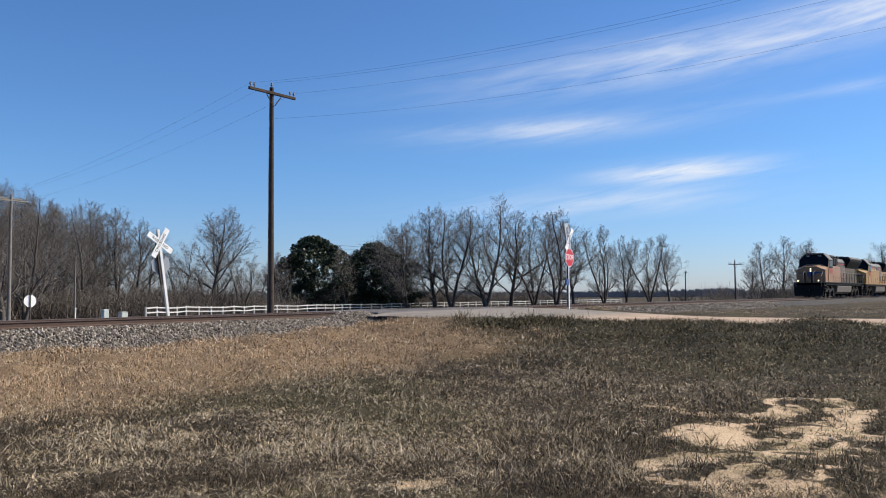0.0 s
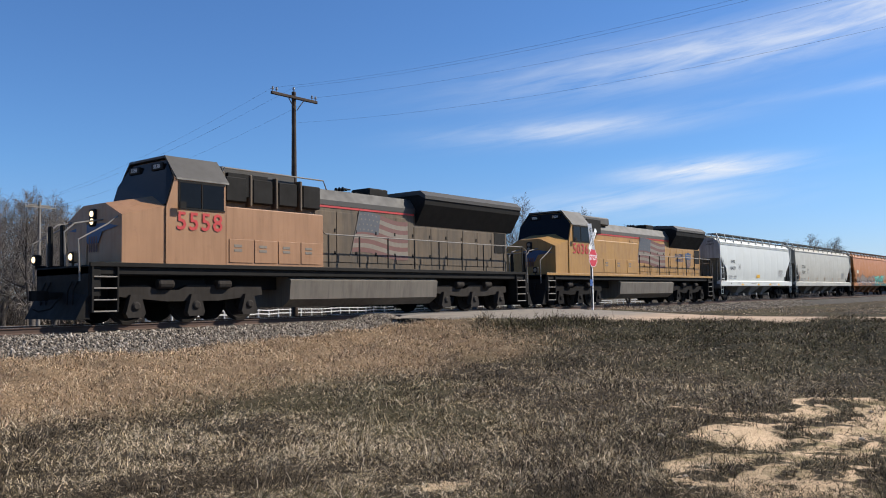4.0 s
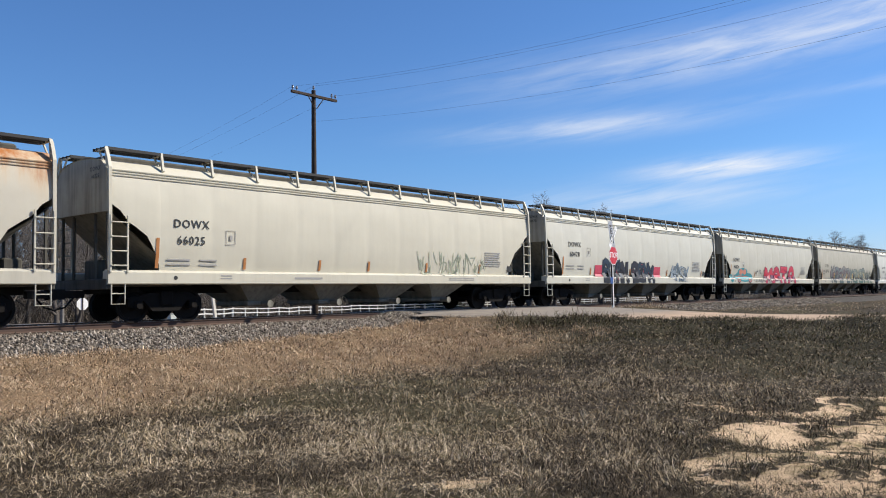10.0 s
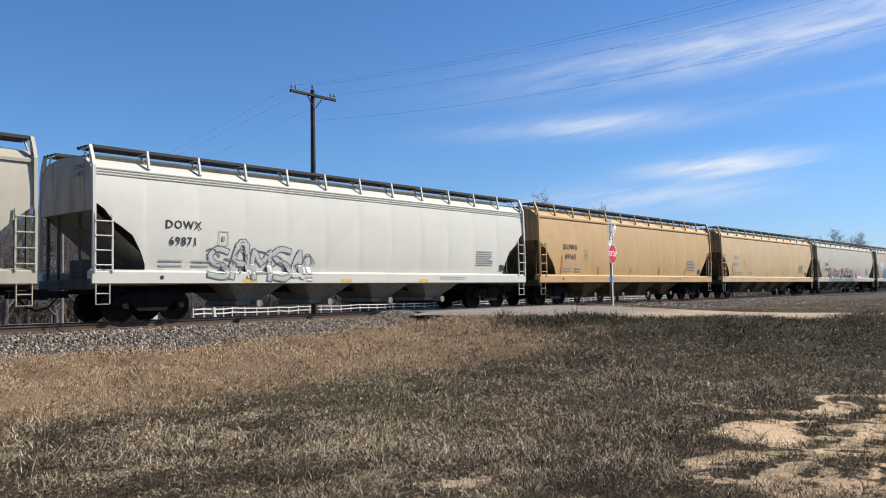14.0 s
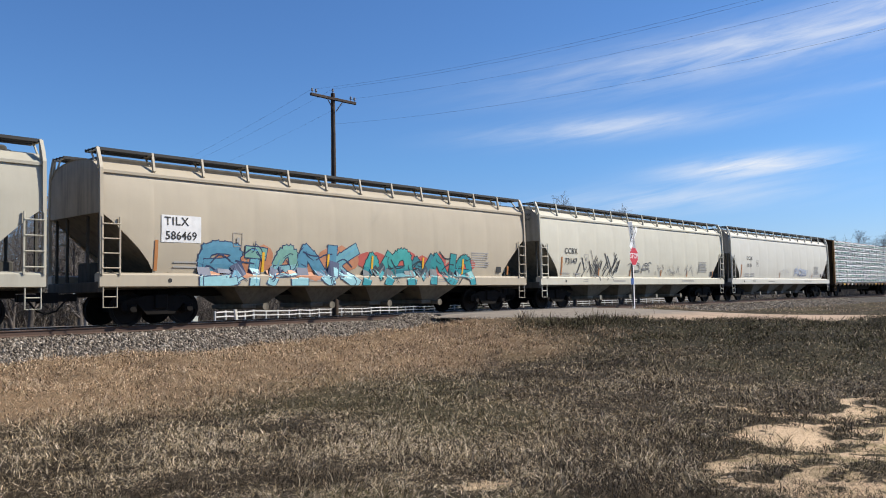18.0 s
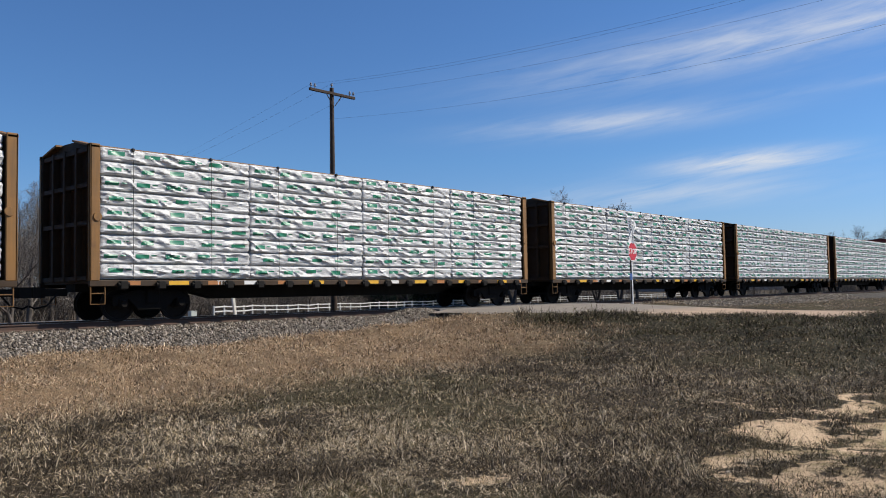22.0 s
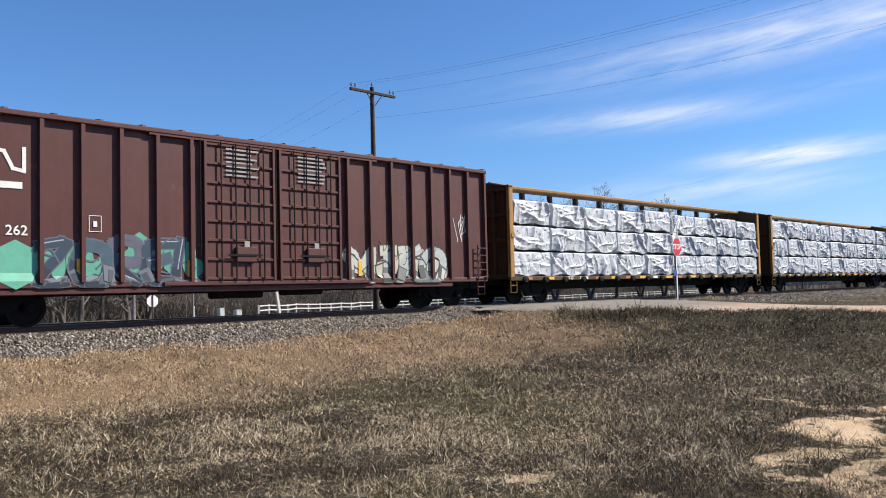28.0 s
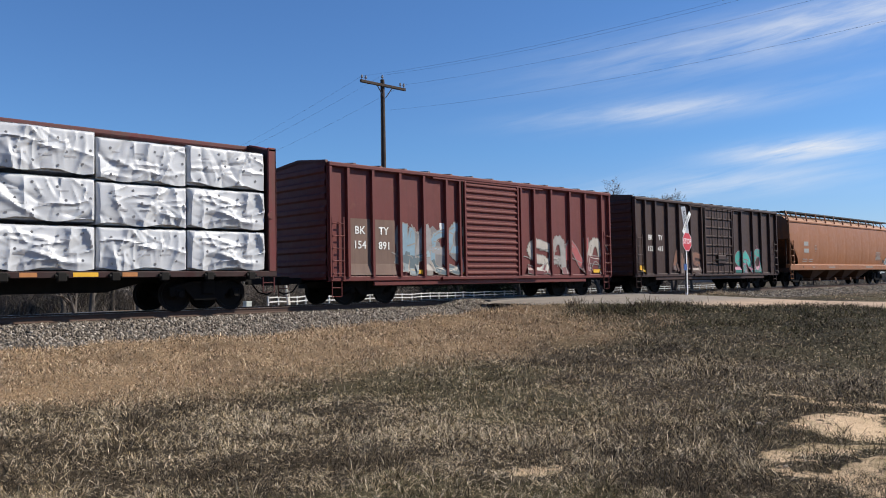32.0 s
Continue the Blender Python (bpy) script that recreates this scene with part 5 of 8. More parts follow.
def bay_geo():
    """A discharge hopper: sloping sheets that narrow to a gate, with its outlet pipe."""
    g = Geo()
    rings = [[(-1.42, -1.36, 1.30), (1.42, -1.36, 1.30), (1.42, 1.36, 1.30), (-1.42, 1.36, 1.30)],
             [(-1.05, -1.25, 1.02), (1.05, -1.25, 1.02), (1.05, 1.25, 1.02), (-1.05, 1.25, 1.02)],
             [(-0.40, -0.80, 0.52), (0.40, -0.80, 0.52), (0.40, 0.80, 0.52), (-0.40, 0.80, 0.52)]]
    g.add([p for r in rings for p in r], [(4 * k + i, 4 * k + (i + 1) % 4, 4 * k + 4 + (i + 1) % 4, 4 * k + 4 + i) for k in (0, 1) for i in range(4)] + [(11, 10, 9, 8)])
    g.box(-0.5, 0.5, -0.85, 0.85, 0.38, 0.52, 0, 0.03)
    g.tube((0.1, -1.2, 0.43), (0.1, 1.2, 0.43), 0.08, 0.08, 10)
    for y in (-1.2, 1.2):
        g.tube((0.1, y, 0.43), (0.1, y + math.copysign(0.06, y), 0.43), 0.12, 0.12, 12)
    return g


def walk_board_geo(L):
    """A grated walkway along the roof's edge."""
    g = Geo()
    n = int(L / 0.09)
    for y in (-0.34, -0.1, 0.12, 0.31):
        g.box(0.02, L - 0.02, y, y + 0.03, -0.045, 0.035)
    for k in range(n):
        x = 0.03 + (L - 0.06) * k / n
        g.box(x, x + 0.055, -0.32, 0.32, 0.0, 0.022)
    return g


def eave_post_geo():
    """The bracket that holds the walkway above the eave."""
    g = Geo()
    g.prism([(-1.40, 4.22), (-1.44, 4.26), (-1.33, 4.78), (-1.28, 4.78), (-1.36, 4.24)], -0.032, 0.032, "x")
    g.prism([(-1.30, 4.73), (-0.78, 4.73), (-0.78, 4.69), (-1.30, 4.69)], -0.025, 0.025, "x")
    g.prism([(-0.95, 4.70), (-0.90, 4.70), (-1.12, 4.43), (-1.17, 4.43)], -0.02, 0.02, "x")
    return g


def moulding_geo(L, belt):
    """The pressed moulding under the eave: three thin beads or one channel."""
    g = Geo()
    if belt == 1:
        return g.prism([(-1.42, 4.08), (-1.515, 4.085), (-1.52, 4.16), (-1.46, 4.205), (-1.40, 4.20)], 0.03, L - 0.03, "x")
    for z in (4.00, 4.075, 4.15):
        y = hop_y(z)
        g.prism([(-y + 0.02, z - 0.03), (-y - 0.03, z - 0.022), (-y - 0.036, z + 0.004), (-y + 0.02, z + 0.03)], 0.03, L - 0.03, "x")
    return g


def hopper(label, s0, L, col, rust=0.0, dirt=0.3, sill_col=None, belt=1, bays=4, posts=13, rust_top=False, dirt_col=(0.17, 0.14, 0.11), post_col=None):
    col = (col[0] * 1.1, col[1] * 1.1, col[2] * 1.03)
    car = thing("covered_hopper", (0, 0, 0), label, "hopper car", "covered hopper cars of the train")
    name = "hopper paint " + label.split(" covered")[0]
    mat = paint(name, col, dirt_col, dirt, 0.48, rust=rust, streak=0.35)
    if rust_top:
        mat = rusty_top(name, col)
    smat = paint(name + " sill", sill_col or tuple(c * 0.96 for c in col), dirt_col, dirt * 0.8, 0.5, rust=rust * 0.6)
    # Shade on bays, slope sheets, platforms and hatch trough is put into these colours.
    shade_mat = paint(name + " shaded", tuple(c * 0.42 for c in col), (0.03, 0.026, 0.022), min(1.0, dirt + 0.45), 0.75, rust=rust, rust_col=(0.05, 0.028, 0.018))
    deep_shade_mat = paint(name + " sooty", tuple(c * 0.16 for c in col), (0.014, 0.012, 0.010), min(1.0, dirt + 0.5), 0.75, rust=rust, rust_col=(0.05, 0.028, 0.018))
    # Darker than the sides: the end walls' shade is mixed into colour and dirt.
    end_shade_mat = paint(name + " end", tuple(c * 0.72 for c in col), (0.06, 0.05, 0.042), min(1.0, dirt + 0.45), 0.65, rust=rust)
    key = "%.2f" % L
    part("hull", shared("hull:%s:%d" % (key, belt), lambda: hopper_hull(L, belt == 3), True), mat, car)
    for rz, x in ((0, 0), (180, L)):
        part("end_wall", shared("end_wall", lambda: hopper_end_wall(L)), end_shade_mat, car, m=pose(x, 0, 0, 0, 0, rz))
        slope = part("slope_sheet", shared("slope_sheet", lambda: hopper_slope(L)), shade_mat, car, m=pose(x, 0, 0, 0, 0, rz))
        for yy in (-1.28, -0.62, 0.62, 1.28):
            part("slope_brace", shared("slope_brace", lambda: Geo().box(0.10, 0.17, -0.035, 0.035, 1.08, 3.0, 0, 0.008)), deep_shade_mat, slope, m=pose(0, yy, 0))
        part("end_platform", shared("end_platform", lambda: Geo().box(0.0, 2.2, -1.2, 1.2, 1.0, 1.08, 0, 0.02).box(-0.02, 0.16, -1.5, 1.5, 0.92, 1.2, 0, 0.02).box(0.3, 0.8, -0.35, 0.35, 1.08, 1.75, 0, 0.04)), deep_shade_mat, car, m=pose(x, 0, 0, 0, 0, rz))
    for y, rz in ((-1, 0), (1, 180)):
        part("side_sill", shared("side_sill:" + key, lambda: Geo().prism([(-1.585, 1.07), (-1.50, 1.04), (-1.30, 1.06), (-1.30, 1.40), (-1.44, 1.44), (-1.56, 1.40), (-1.585, 1.37)], 0.0, L, "x")), smat, car, m=pose(0 if y < 0 else L, 0, 0, 0, 0, rz))
        part("moulding", shared("moulding:%s:%d" % (key, belt), lambda: moulding_geo(L, belt)), mat, car, m=pose(0 if y < 0 else L, 0, 0, 0, 0, rz))
        part("running_board", shared("running_board:" + key, lambda: walk_board_geo(L)), M["grate"], car, m=pose(0, y * 0.99, 4.745))
        for k in range(posts):
            x = 0.06 + (L - 0.12) * k / (posts - 1)
            part("bracket", shared("bracket", eave_post_geo), post_col or smat, car, m=pose(x, 0, 0, 0, 0, rz))
    for k, (x, y) in enumerate(((0.06, -1), (L - 0.54, -1), (0.54, 1), (L - 0.06, 1))):
        part("ladder", shared("ladder", lambda: ladder_geo(1.55, 0.48, 4)), smat, car, m=pose(x, y * 1.60, 1.36, 0, 0, 0 if y < 0 else 180))
        part("stirrup", shared("stirrup", stirrup_geo), smat, car, m=pose(x + (0.05 if y < 0 else -0.05), y * 1.55, 0.5, 0, 0, 0 if y < 0 else 180))
    for x in (0.05, L - 0.05):
        for y in (-1, 1):
            part("corner_post", shared("corner_post", lambda: Geo().prism([(0.25, 4.76), (0.20, 4.76), (0.06, 4.45), (-0.02, 4.2), (-0.05, 3.0), (-0.05, 1.4), (0.02, 1.4), (0.02, 3.0), (0.05, 4.2), (0.11, 4.45)], -0.045, 0.045, "x")), smat, car, m=pose(x, y * 1.55, 0, 0, 0, 0 if y < 0 else 180))
    part("hatch_trough", shared("hatch_trough:" + key, lambda: Geo().box(0.5, L - 0.5, -0.42, 0.42, 4.50, 4.70, 0, 0.05)), deep_shade_mat, car)
    part("centre_sill", shared("centre_sill:" + key, lambda: Geo().box(0.2, L - 0.2, -0.22, 0.22, 0.80, 1.12, 0, 0.02)), M["black"], car)
    span = (L - 8.0) / bays
    for k in range(bays):
        part("discharge_bay", shared("discharge_bay", bay_geo), shade_mat, car, m=pose(4.0 + span * (k + 0.5), 0, 0))
    for x in (2.0, L - 2.0):
        add_truck(car, x)
    add_ends(car, L)
    CARS.append((car, s0))
    return car


def rusty_top(name, col):
    """White paint with rust that runs down from the roof edge."""
    m, nt, b = nodes_of(name + " rust runs")
    v = tex_coord(nt)
    base = mix_col(nt, mul(nt, noise_fac(nt, v, 0.8, 5), 0.2), col, (0.3, 0.24, 0.18))
    sep = nt.nodes.new("ShaderNodeSeparateXYZ")
    nt.links.new(v, sep.inputs[0])
    run = noise_fac(nt, tex_coord(nt, scale=(0.55, 0.2, 0.10)), 1.0, 6, 0.65, 0.3, 0.68)
    add = nt.nodes.new("ShaderNodeMath")
    add.operation = "MULTIPLY_ADD"
    nt.links.new(run, add.inputs[0])
    add.inputs[1].default_value = 1.9
    nt.links.new(sep.outputs[2], add.inputs[2])
    fac = nt.nodes.new("ShaderNodeMapRange")
    fac.inputs["From Min"].default_value, fac.inputs["From Max"].default_value = 4.2, 4.75
    nt.links.new(add.outputs[0], fac.inputs["Value"])
    patchy = noise_fac(nt, tex_coord(nt, scale=(1.0, 1.0, 0.4)), 2.2, 7, 0.7, 0.38, 0.62)
    wash = nt.nodes.new("ShaderNodeMapRange")
    wash.inputs["From Min"].default_value, wash.inputs["From Max"].default_value = 3.75, 4.6
    nt.links.new(add.outputs[0], wash.inputs["Value"])
    base = mix_col(nt, mul(nt, wash.outputs[0], 0.4), base, (0.56, 0.33, 0.13))
    base = mix_col(nt, mul(nt, fac.outputs[0], patchy), base, (0.36, 0.125, 0.025))
    nt.links.new(base, b.inputs["Base Color"])
    b.inputs["Roughness"].default_value = 0.6
    bump(nt, b, noise_fac(nt, v, 6.0, 4, 0.6, 0.0, 1.0), 0.12, 0.01)
    return m


# ---- boxcar ----
def rib_geo(z0, z1):
    return Geo().prism([(-0.06, 0), (-0.05, -0.13), (0.05, -0.13), (0.06, 0)], z0, z1, "z")


def boxcar_end(H, zs):
    g = Geo()
    g.box(0.0, 0.05, -1.5, 1.5, zs, H - 0.18)
    g.prism([(-1.5, H - 0.18), (0, H), (1.5, H - 0.18)], 0.0, 0.05, "x")
    return g


def boxcar(label, s0, L, H, zs, col, door, ribs, dirt=0.35, rust=0.3, louver=False, roof_col=None, rib_x=None):
    """door: list of (x0, x1) of the sliding doors; ribs: number on each side of the door opening."""
    car = thing("boxcar", (0, 0, 0), label, "boxcar", "boxcars of the train")
    mat = paint("boxcar paint " + label[:40], col, tuple(c * 0.35 for c in col), dirt, 0.55, rust=rust, rust_col=(0.16, 0.07, 0.035))
    key = "%.2f:%.2f" % (L, H)
    for y, rz, x in ((-1, 0, 0), (1, 180, L)):
        part("side_wall", shared("side_wall:" + key, lambda: Geo().box(0, L, -1.47, -1.42, zs + 0.08, H - 0.18)), mat, car, m=pose(x, 0, 0, 0, 0, rz))
        part("side_sill", shared("box_sill:" + key, lambda: Geo().box(0, L, -1.545, -1.40, zs, zs + 0.16, 0, 0.02).box(1.9, L - 1.9, -1.50, -1.42, zs - 0.16, zs, 0, 0.02)), mat, car, m=pose(x, 0, 0, 0, 0, rz))
        part("top_plate", shared("top_plate:" + key, lambda: Geo().box(0, L, -1.62, -1.42, H - 0.30, H - 0.16, 0, 0.025)), mat, car, m=pose(x, 0, 0, 0, 0, rz))
        d0, d1 = door[0][0], door[-1][1]
        places = [0.09 + (d0 - 0.35 - 0.09) * k / (ribs - 1) for k in range(ribs)] + [d1 + 0.35 + (L - 0.09 - d1 - 0.35) * k / (ribs - 1) for k in range(ribs)]
        for u in rib_x or places:
            part("side_post", shared("side_post:%.2f" % H, lambda: rib_geo(zs + 0.14, H - 0.28)), mat, car, m=pose(u if y < 0 else L - u, y * 1.47, 0, 0, 0, rz))
        for a, b in door:
            add_door(car, b - a, zs, H, louver, mat, pose(a if y < 0 else L - a, y * 1.50, 0, 0, 0, rz))
        part("door_rail", shared("upper_rail:%.2f:%.2f" % (d1 - d0, H), lambda: Geo().box(-1.6, d1 - d0 + 1.6, -0.10, 0.05, H - 0.36, H - 0.28, 0, 0.01)), mat, car, m=pose(d0 if y < 0 else L - d0, y * 1.50, 0, 0, 0, rz))
        part("door_rail", shared("lower_rail:%.2f:%.2f" % (d1 - d0, H), lambda: Geo().box(-1.2, d1 - d0 + 1.2, -0.12, 0.05, zs + 0.02, zs + 0.12, 0, 0.01)), mat, car, m=pose(d0 if y < 0 else L - d0, y * 1.50, 0, 0, 0, rz))
        for u in (0.12, L - 0.58):
            part("ladder", shared("box_ladder:%s" % ("tall" if H > 5 else "low"), lambda: ladder_geo(1.35 if H > 5 else 2.0, 0.46, 5)), mat, car, m=pose(u if y < 0 else L - u, y * 1.59, zs + 0.05, 0, 0, rz))
            part("stirrup", shared("stirrup", stirrup_geo), mat, car, m=pose(u + 0.04 if y < 0 else L - u - 0.04, y * 1.5, zs - 0.5, 0, 0, rz))
    for x, rz in ((0, 0), (L, 180)):
        wall = part("end_wall", shared("box_end:%.2f" % H, lambda: boxcar_end(H, zs)), mat, car, m=pose(x, 0, 0, 0, 0, rz))
        for k in range(9):
            part("end_rib", shared("end_rib", lambda: Geo().prism([(-0.045, -0.06), (0.0, -0.12), (0.0, 0.12), (-0.045, 0.06)], -1.42, 1.42, "y")), mat, wall, m=pose(0, 0, zs + 0.2 + (H - zs - 0.6) * k / 8))
    g = shared("box_roof:" + key, lambda: roof_geo(L, H))
    part("roof", g, paint("boxcar roof " + label[:30], roof_col or tuple(c * 0.7 for c in col), (0.1, 0.08, 0.07), 0.4, 0.6), car)
    part("underframe", shared("underframe:" + key, lambda: Geo().box(0.1, L - 0.1, -0.25, 0.25, zs - 0.2, zs + 0.1).box(L * 0.42, L * 0.5, -1.0, -0.4, 0.55, 0.9, 0, 0.04).box(L * 0.55, L * 0.62, -0.9, -0.3, 0.6, 0.9, 0, 0.05).box(0, L, -1.4, 1.4, zs, zs + 0.06)), M["black"], car)
    for x in (2.1, L - 2.1):
        add_truck(car, x)
    add_ends(car, L)
    CARS.append((car, s0))
    return car


def roof_geo(L, H):
    g = Geo()
    g.prism([(-1.52, H - 0.2), (-1.52, H - 0.16), (0, H), (1.52, H - 0.16), (1.52, H - 0.2), (0, H - 0.06)], -0.03, L + 0.03, "x")
    for k in range(int(L / 1.1) + 1):
        x = k * L / int(L / 1.1)
        g.prism([(-1.52, H - 0.17), (-1.5, H - 0.10), (0, H + 0.05), (1.5, H - 0.10), (1.52, H - 0.17), (0, H - 0.02)], x - 0.05, x + 0.05, "x")
    return g


def add_door(car, w, zs, H, louver, mat, m):
    """A sliding door: panel, edge posts, bars or louvres, lock rods."""
    z0, z1 = zs + 0.12, H - 0.34
    key = ":%.2f:%.2f" % (w, H)
    door = part("door", shared("door" + key, lambda: Geo().box(0, w, -0.06, -0.005, z0, z1)), mat, car, m=m)
    for x in (0.04, w - 0.04):
        part("edge_post", shared("edge_post" + key, lambda: Geo().box(-0.045, 0.045, -0.13, -0.05, z0, z1, 0, 0.01)), mat, door, m=pose(x, 0, 0))
    if louver:
        n = 15
        for k in range(n):
            part("louvre", shared("louvre" + key, lambda: Geo().prism([(-0.06, -0.07), (-0.12, -0.02), (-0.12, 0.02), (-0.06, 0.07)], 0.1, w - 0.1, "x")), mat, door, m=pose(0, 0, z0 + 0.12 + (z1 - z0 - 0.24) * k / (n - 1)))
    else:
        for k in range(8):
            part("door_bar", shared("door_bar" + key, lambda: Geo().prism([(-0.05, -0.06), (-0.11, -0.025), (-0.11, 0.025), (-0.05, 0.06)], 0.085, w - 0.085, "x")), mat, door, m=pose(0, 0, z0 + 0.08 + (z1 - z0 - 0.16) * k / 7))
        for x in (0.22 * w, 0.42 * w, 0.62 * w, 0.82 * w):
            part("lock_rod", shared("lock_rod" + key, lambda: Geo().tube((0, -0.15, z0), (0, -0.15, z1), 0.022, 0.022, 6)), M["black"], door, m=pose(x, 0, 0))
        part("lock_box", shared("lock_box" + key, lambda: Geo().box(0.42 * w, 0.7 * w, -0.17, -0.06, z0 + 0.55, z0 + 1.0, 0, 0.02)), mat, door)
        part("lever", shared("lever" + key, lambda: Geo().box(0.30 * w, 0.78 * w, -0.19, -0.17, z0 + 0.72, z0 + 0.78)), M["black"], door)
    part("guide_rod", shared("guide_rod" + key, lambda: Geo().tube((-0.12, -0.12, z0 + 0.7), (-0.12, -0.12, z1), 0.022, 0.022, 6)), M["black"], door)
    return door


# ---- centre-beam flat car ----
def bulkhead_geo(H):
    g = Geo()
    g.prism([(-1.5, 1.08), (1.5, 1.08), (1.5, H - 0.12), (0.5, H + 0.12), (-0.5, H + 0.12), (-1.5, H - 0.12)], 0.18, 0.26, "x")
    return g


def bulk_flange_geo(H):
    return Geo().box(0.0, 0.27, -1.56, -1.50, 1.08, H - 0.08, 0, 0.015).box(0.0, 0.05, -1.56, -1.36, 1.08, H - 0.08, 0, 0.01).prism([(-1.56, H - 0.13), (-0.5, H + 0.13), (-0.5, H + 0.08), (-1.56, H - 0.18)], 0.0, 0.27, "x")


def centrebeam(label, s0, L, H, col, open_top, load, beam_col=None):
    car = thing("centre_beam_flat_car", (0, 0, 0), label, "flat car", "centre-beam cars of the train")
    mat = paint("flat car paint " + label[:36], col, (0.07, 0.05, 0.035), 0.6, 0.6, rust=0.5, rust_col=(0.10, 0.05, 0.03))
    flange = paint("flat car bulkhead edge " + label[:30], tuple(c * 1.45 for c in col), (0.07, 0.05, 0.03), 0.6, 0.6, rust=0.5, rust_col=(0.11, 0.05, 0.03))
    # Bulkhead, deck and posts: shade painted in by darkening the car's own colour.
    dark = paint("flat car shaded paint " + label[:36], tuple(c * 0.22 for c in col), (0.022, 0.016, 0.012), 0.6, 0.7, rust=0.6, rust_col=(0.05, 0.026, 0.016))
    grimy = paint("flat car sill " + label[:36], tuple(c * 0.3 for c in col), (0.02, 0.016, 0.013), 0.9, 0.7, rust=0.6, rust_col=(0.04, 0.024, 0.016))
    key = "%.2f" % L
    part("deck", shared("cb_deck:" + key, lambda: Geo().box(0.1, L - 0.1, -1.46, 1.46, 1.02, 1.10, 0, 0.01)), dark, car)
    for y, rz, x in ((-1, 0, 0), (1, 180, L)):
        part("side_sill", shared("cb_sill:" + key, lambda: Geo().box(0, L, -1.55, -1.44, 0.93, 1.09, 0, 0.015)), grimy, car, m=pose(x, 0, 0, 0, 0, rz))
        n = 17
        for k in range(n):
            u = 0.9 + (L - 1.8) * k / (n - 1)
            part("winch", shared("winch", lambda: Geo().box(-0.12, 0.12, -0.10, 0.06, -0.14, 0.10, 0, 0.03).tube((-0.16, -0.04, 0), (0.16, -0.04, 0), 0.055, 0.055, 8)), M["black"], car, m=pose(u if y < 0 else L - u, y * 1.55, 0.98, 0, 0, rz))
        for u in (0.05, L - 0.45):
            part("stirrup", shared("stirrup", stirrup_geo), mat, car, m=pose(u if y < 0 else L - u - 0.38, y * 1.5, 0.45, 0, 0, 0))
    for x, rz in ((0, 0), (L, 180)):
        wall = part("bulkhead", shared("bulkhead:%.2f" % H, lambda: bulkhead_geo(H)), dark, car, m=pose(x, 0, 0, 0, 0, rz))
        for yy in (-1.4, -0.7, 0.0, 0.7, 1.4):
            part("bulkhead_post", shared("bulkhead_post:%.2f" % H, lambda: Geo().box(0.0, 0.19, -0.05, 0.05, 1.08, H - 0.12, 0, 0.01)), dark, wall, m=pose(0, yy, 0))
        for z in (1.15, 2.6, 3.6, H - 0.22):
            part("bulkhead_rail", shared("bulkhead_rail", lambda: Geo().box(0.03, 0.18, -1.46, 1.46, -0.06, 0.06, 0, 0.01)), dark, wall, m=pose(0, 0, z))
        for sy in (1, -1):
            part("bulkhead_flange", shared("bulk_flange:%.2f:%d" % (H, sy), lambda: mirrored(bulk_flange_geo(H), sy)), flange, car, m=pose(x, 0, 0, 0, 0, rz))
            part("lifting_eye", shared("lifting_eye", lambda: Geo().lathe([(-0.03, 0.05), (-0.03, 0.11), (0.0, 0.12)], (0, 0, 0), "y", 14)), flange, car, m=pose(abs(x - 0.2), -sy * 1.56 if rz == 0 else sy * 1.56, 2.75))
    part("top_chord", shared("top_chord:%s:%.2f" % (key, H), lambda: Geo().box(0.2, L - 0.2, -0.42, 0.42, H - 0.04, H + 0.10, 0, 0.03)), mat, car)
    for k in range(12):
        u = 0.8 + (L - 1.6) * k / 11
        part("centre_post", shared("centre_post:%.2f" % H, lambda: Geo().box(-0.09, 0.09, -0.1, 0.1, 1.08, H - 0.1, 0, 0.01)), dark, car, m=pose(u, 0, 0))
    part("centre_sill", shared("cb_centre:" + key, lambda: Geo().prism([(0.2, 1.04), (L - 0.2, 1.04), (L - 0.2, 0.8), (L - 3.6, 0.8), (L - 4.6, 0.55), (4.6, 0.55), (3.6, 0.8), (0.2, 0.8)], -0.28, 0.28, "y")), M["black"], car)
    load(car, L, H)
    for x in (2.0, L - 2.0):
        add_truck(car, x)
    add_ends(car, L)
    CARS.append((car, s0))
    return car


def mirrored(g, sy):
    if sy < 0:
        g.v = [(x, -y, z) for x, y, z in g.v]
    return g


# ---- locomotives ----
M["glass_dark"] = plain("dark cab glass", (0.008, 0.009, 0.011), 0.15, spec=0.12)
M["lamp_warm"] = plain("lit headlamp", (1.0, 0.74, 0.40), 0.3, 0.0, 1.6)
M["steel_light"] = paint("bare handrail steel", (0.22, 0.20, 0.175), (0.10, 0.085, 0.07), 0.5, 0.6)
M["silver_truck"] = paint("dusty silver truck casting", (0.035, 0.03, 0.026), (0.018, 0.015, 0.012), 0.8, 0.8, spec=0.15)
M["number_red"] = plain("red number paint", (0.45, 0.035, 0.03), 0.5)
M["mural_red"] = plain("faded mural red", (0.14, 0.06, 0.05), 0.65)
M["mural_white"] = plain("faded mural white", (0.19, 0.16, 0.125), 0.65)
M["mural_blue"] = plain("faded mural blue-black", (0.07, 0.075, 0.085), 0.55)
M["logo_blue"] = plain("blue emblem paint", (0.02, 0.06, 0.16), 0.5)


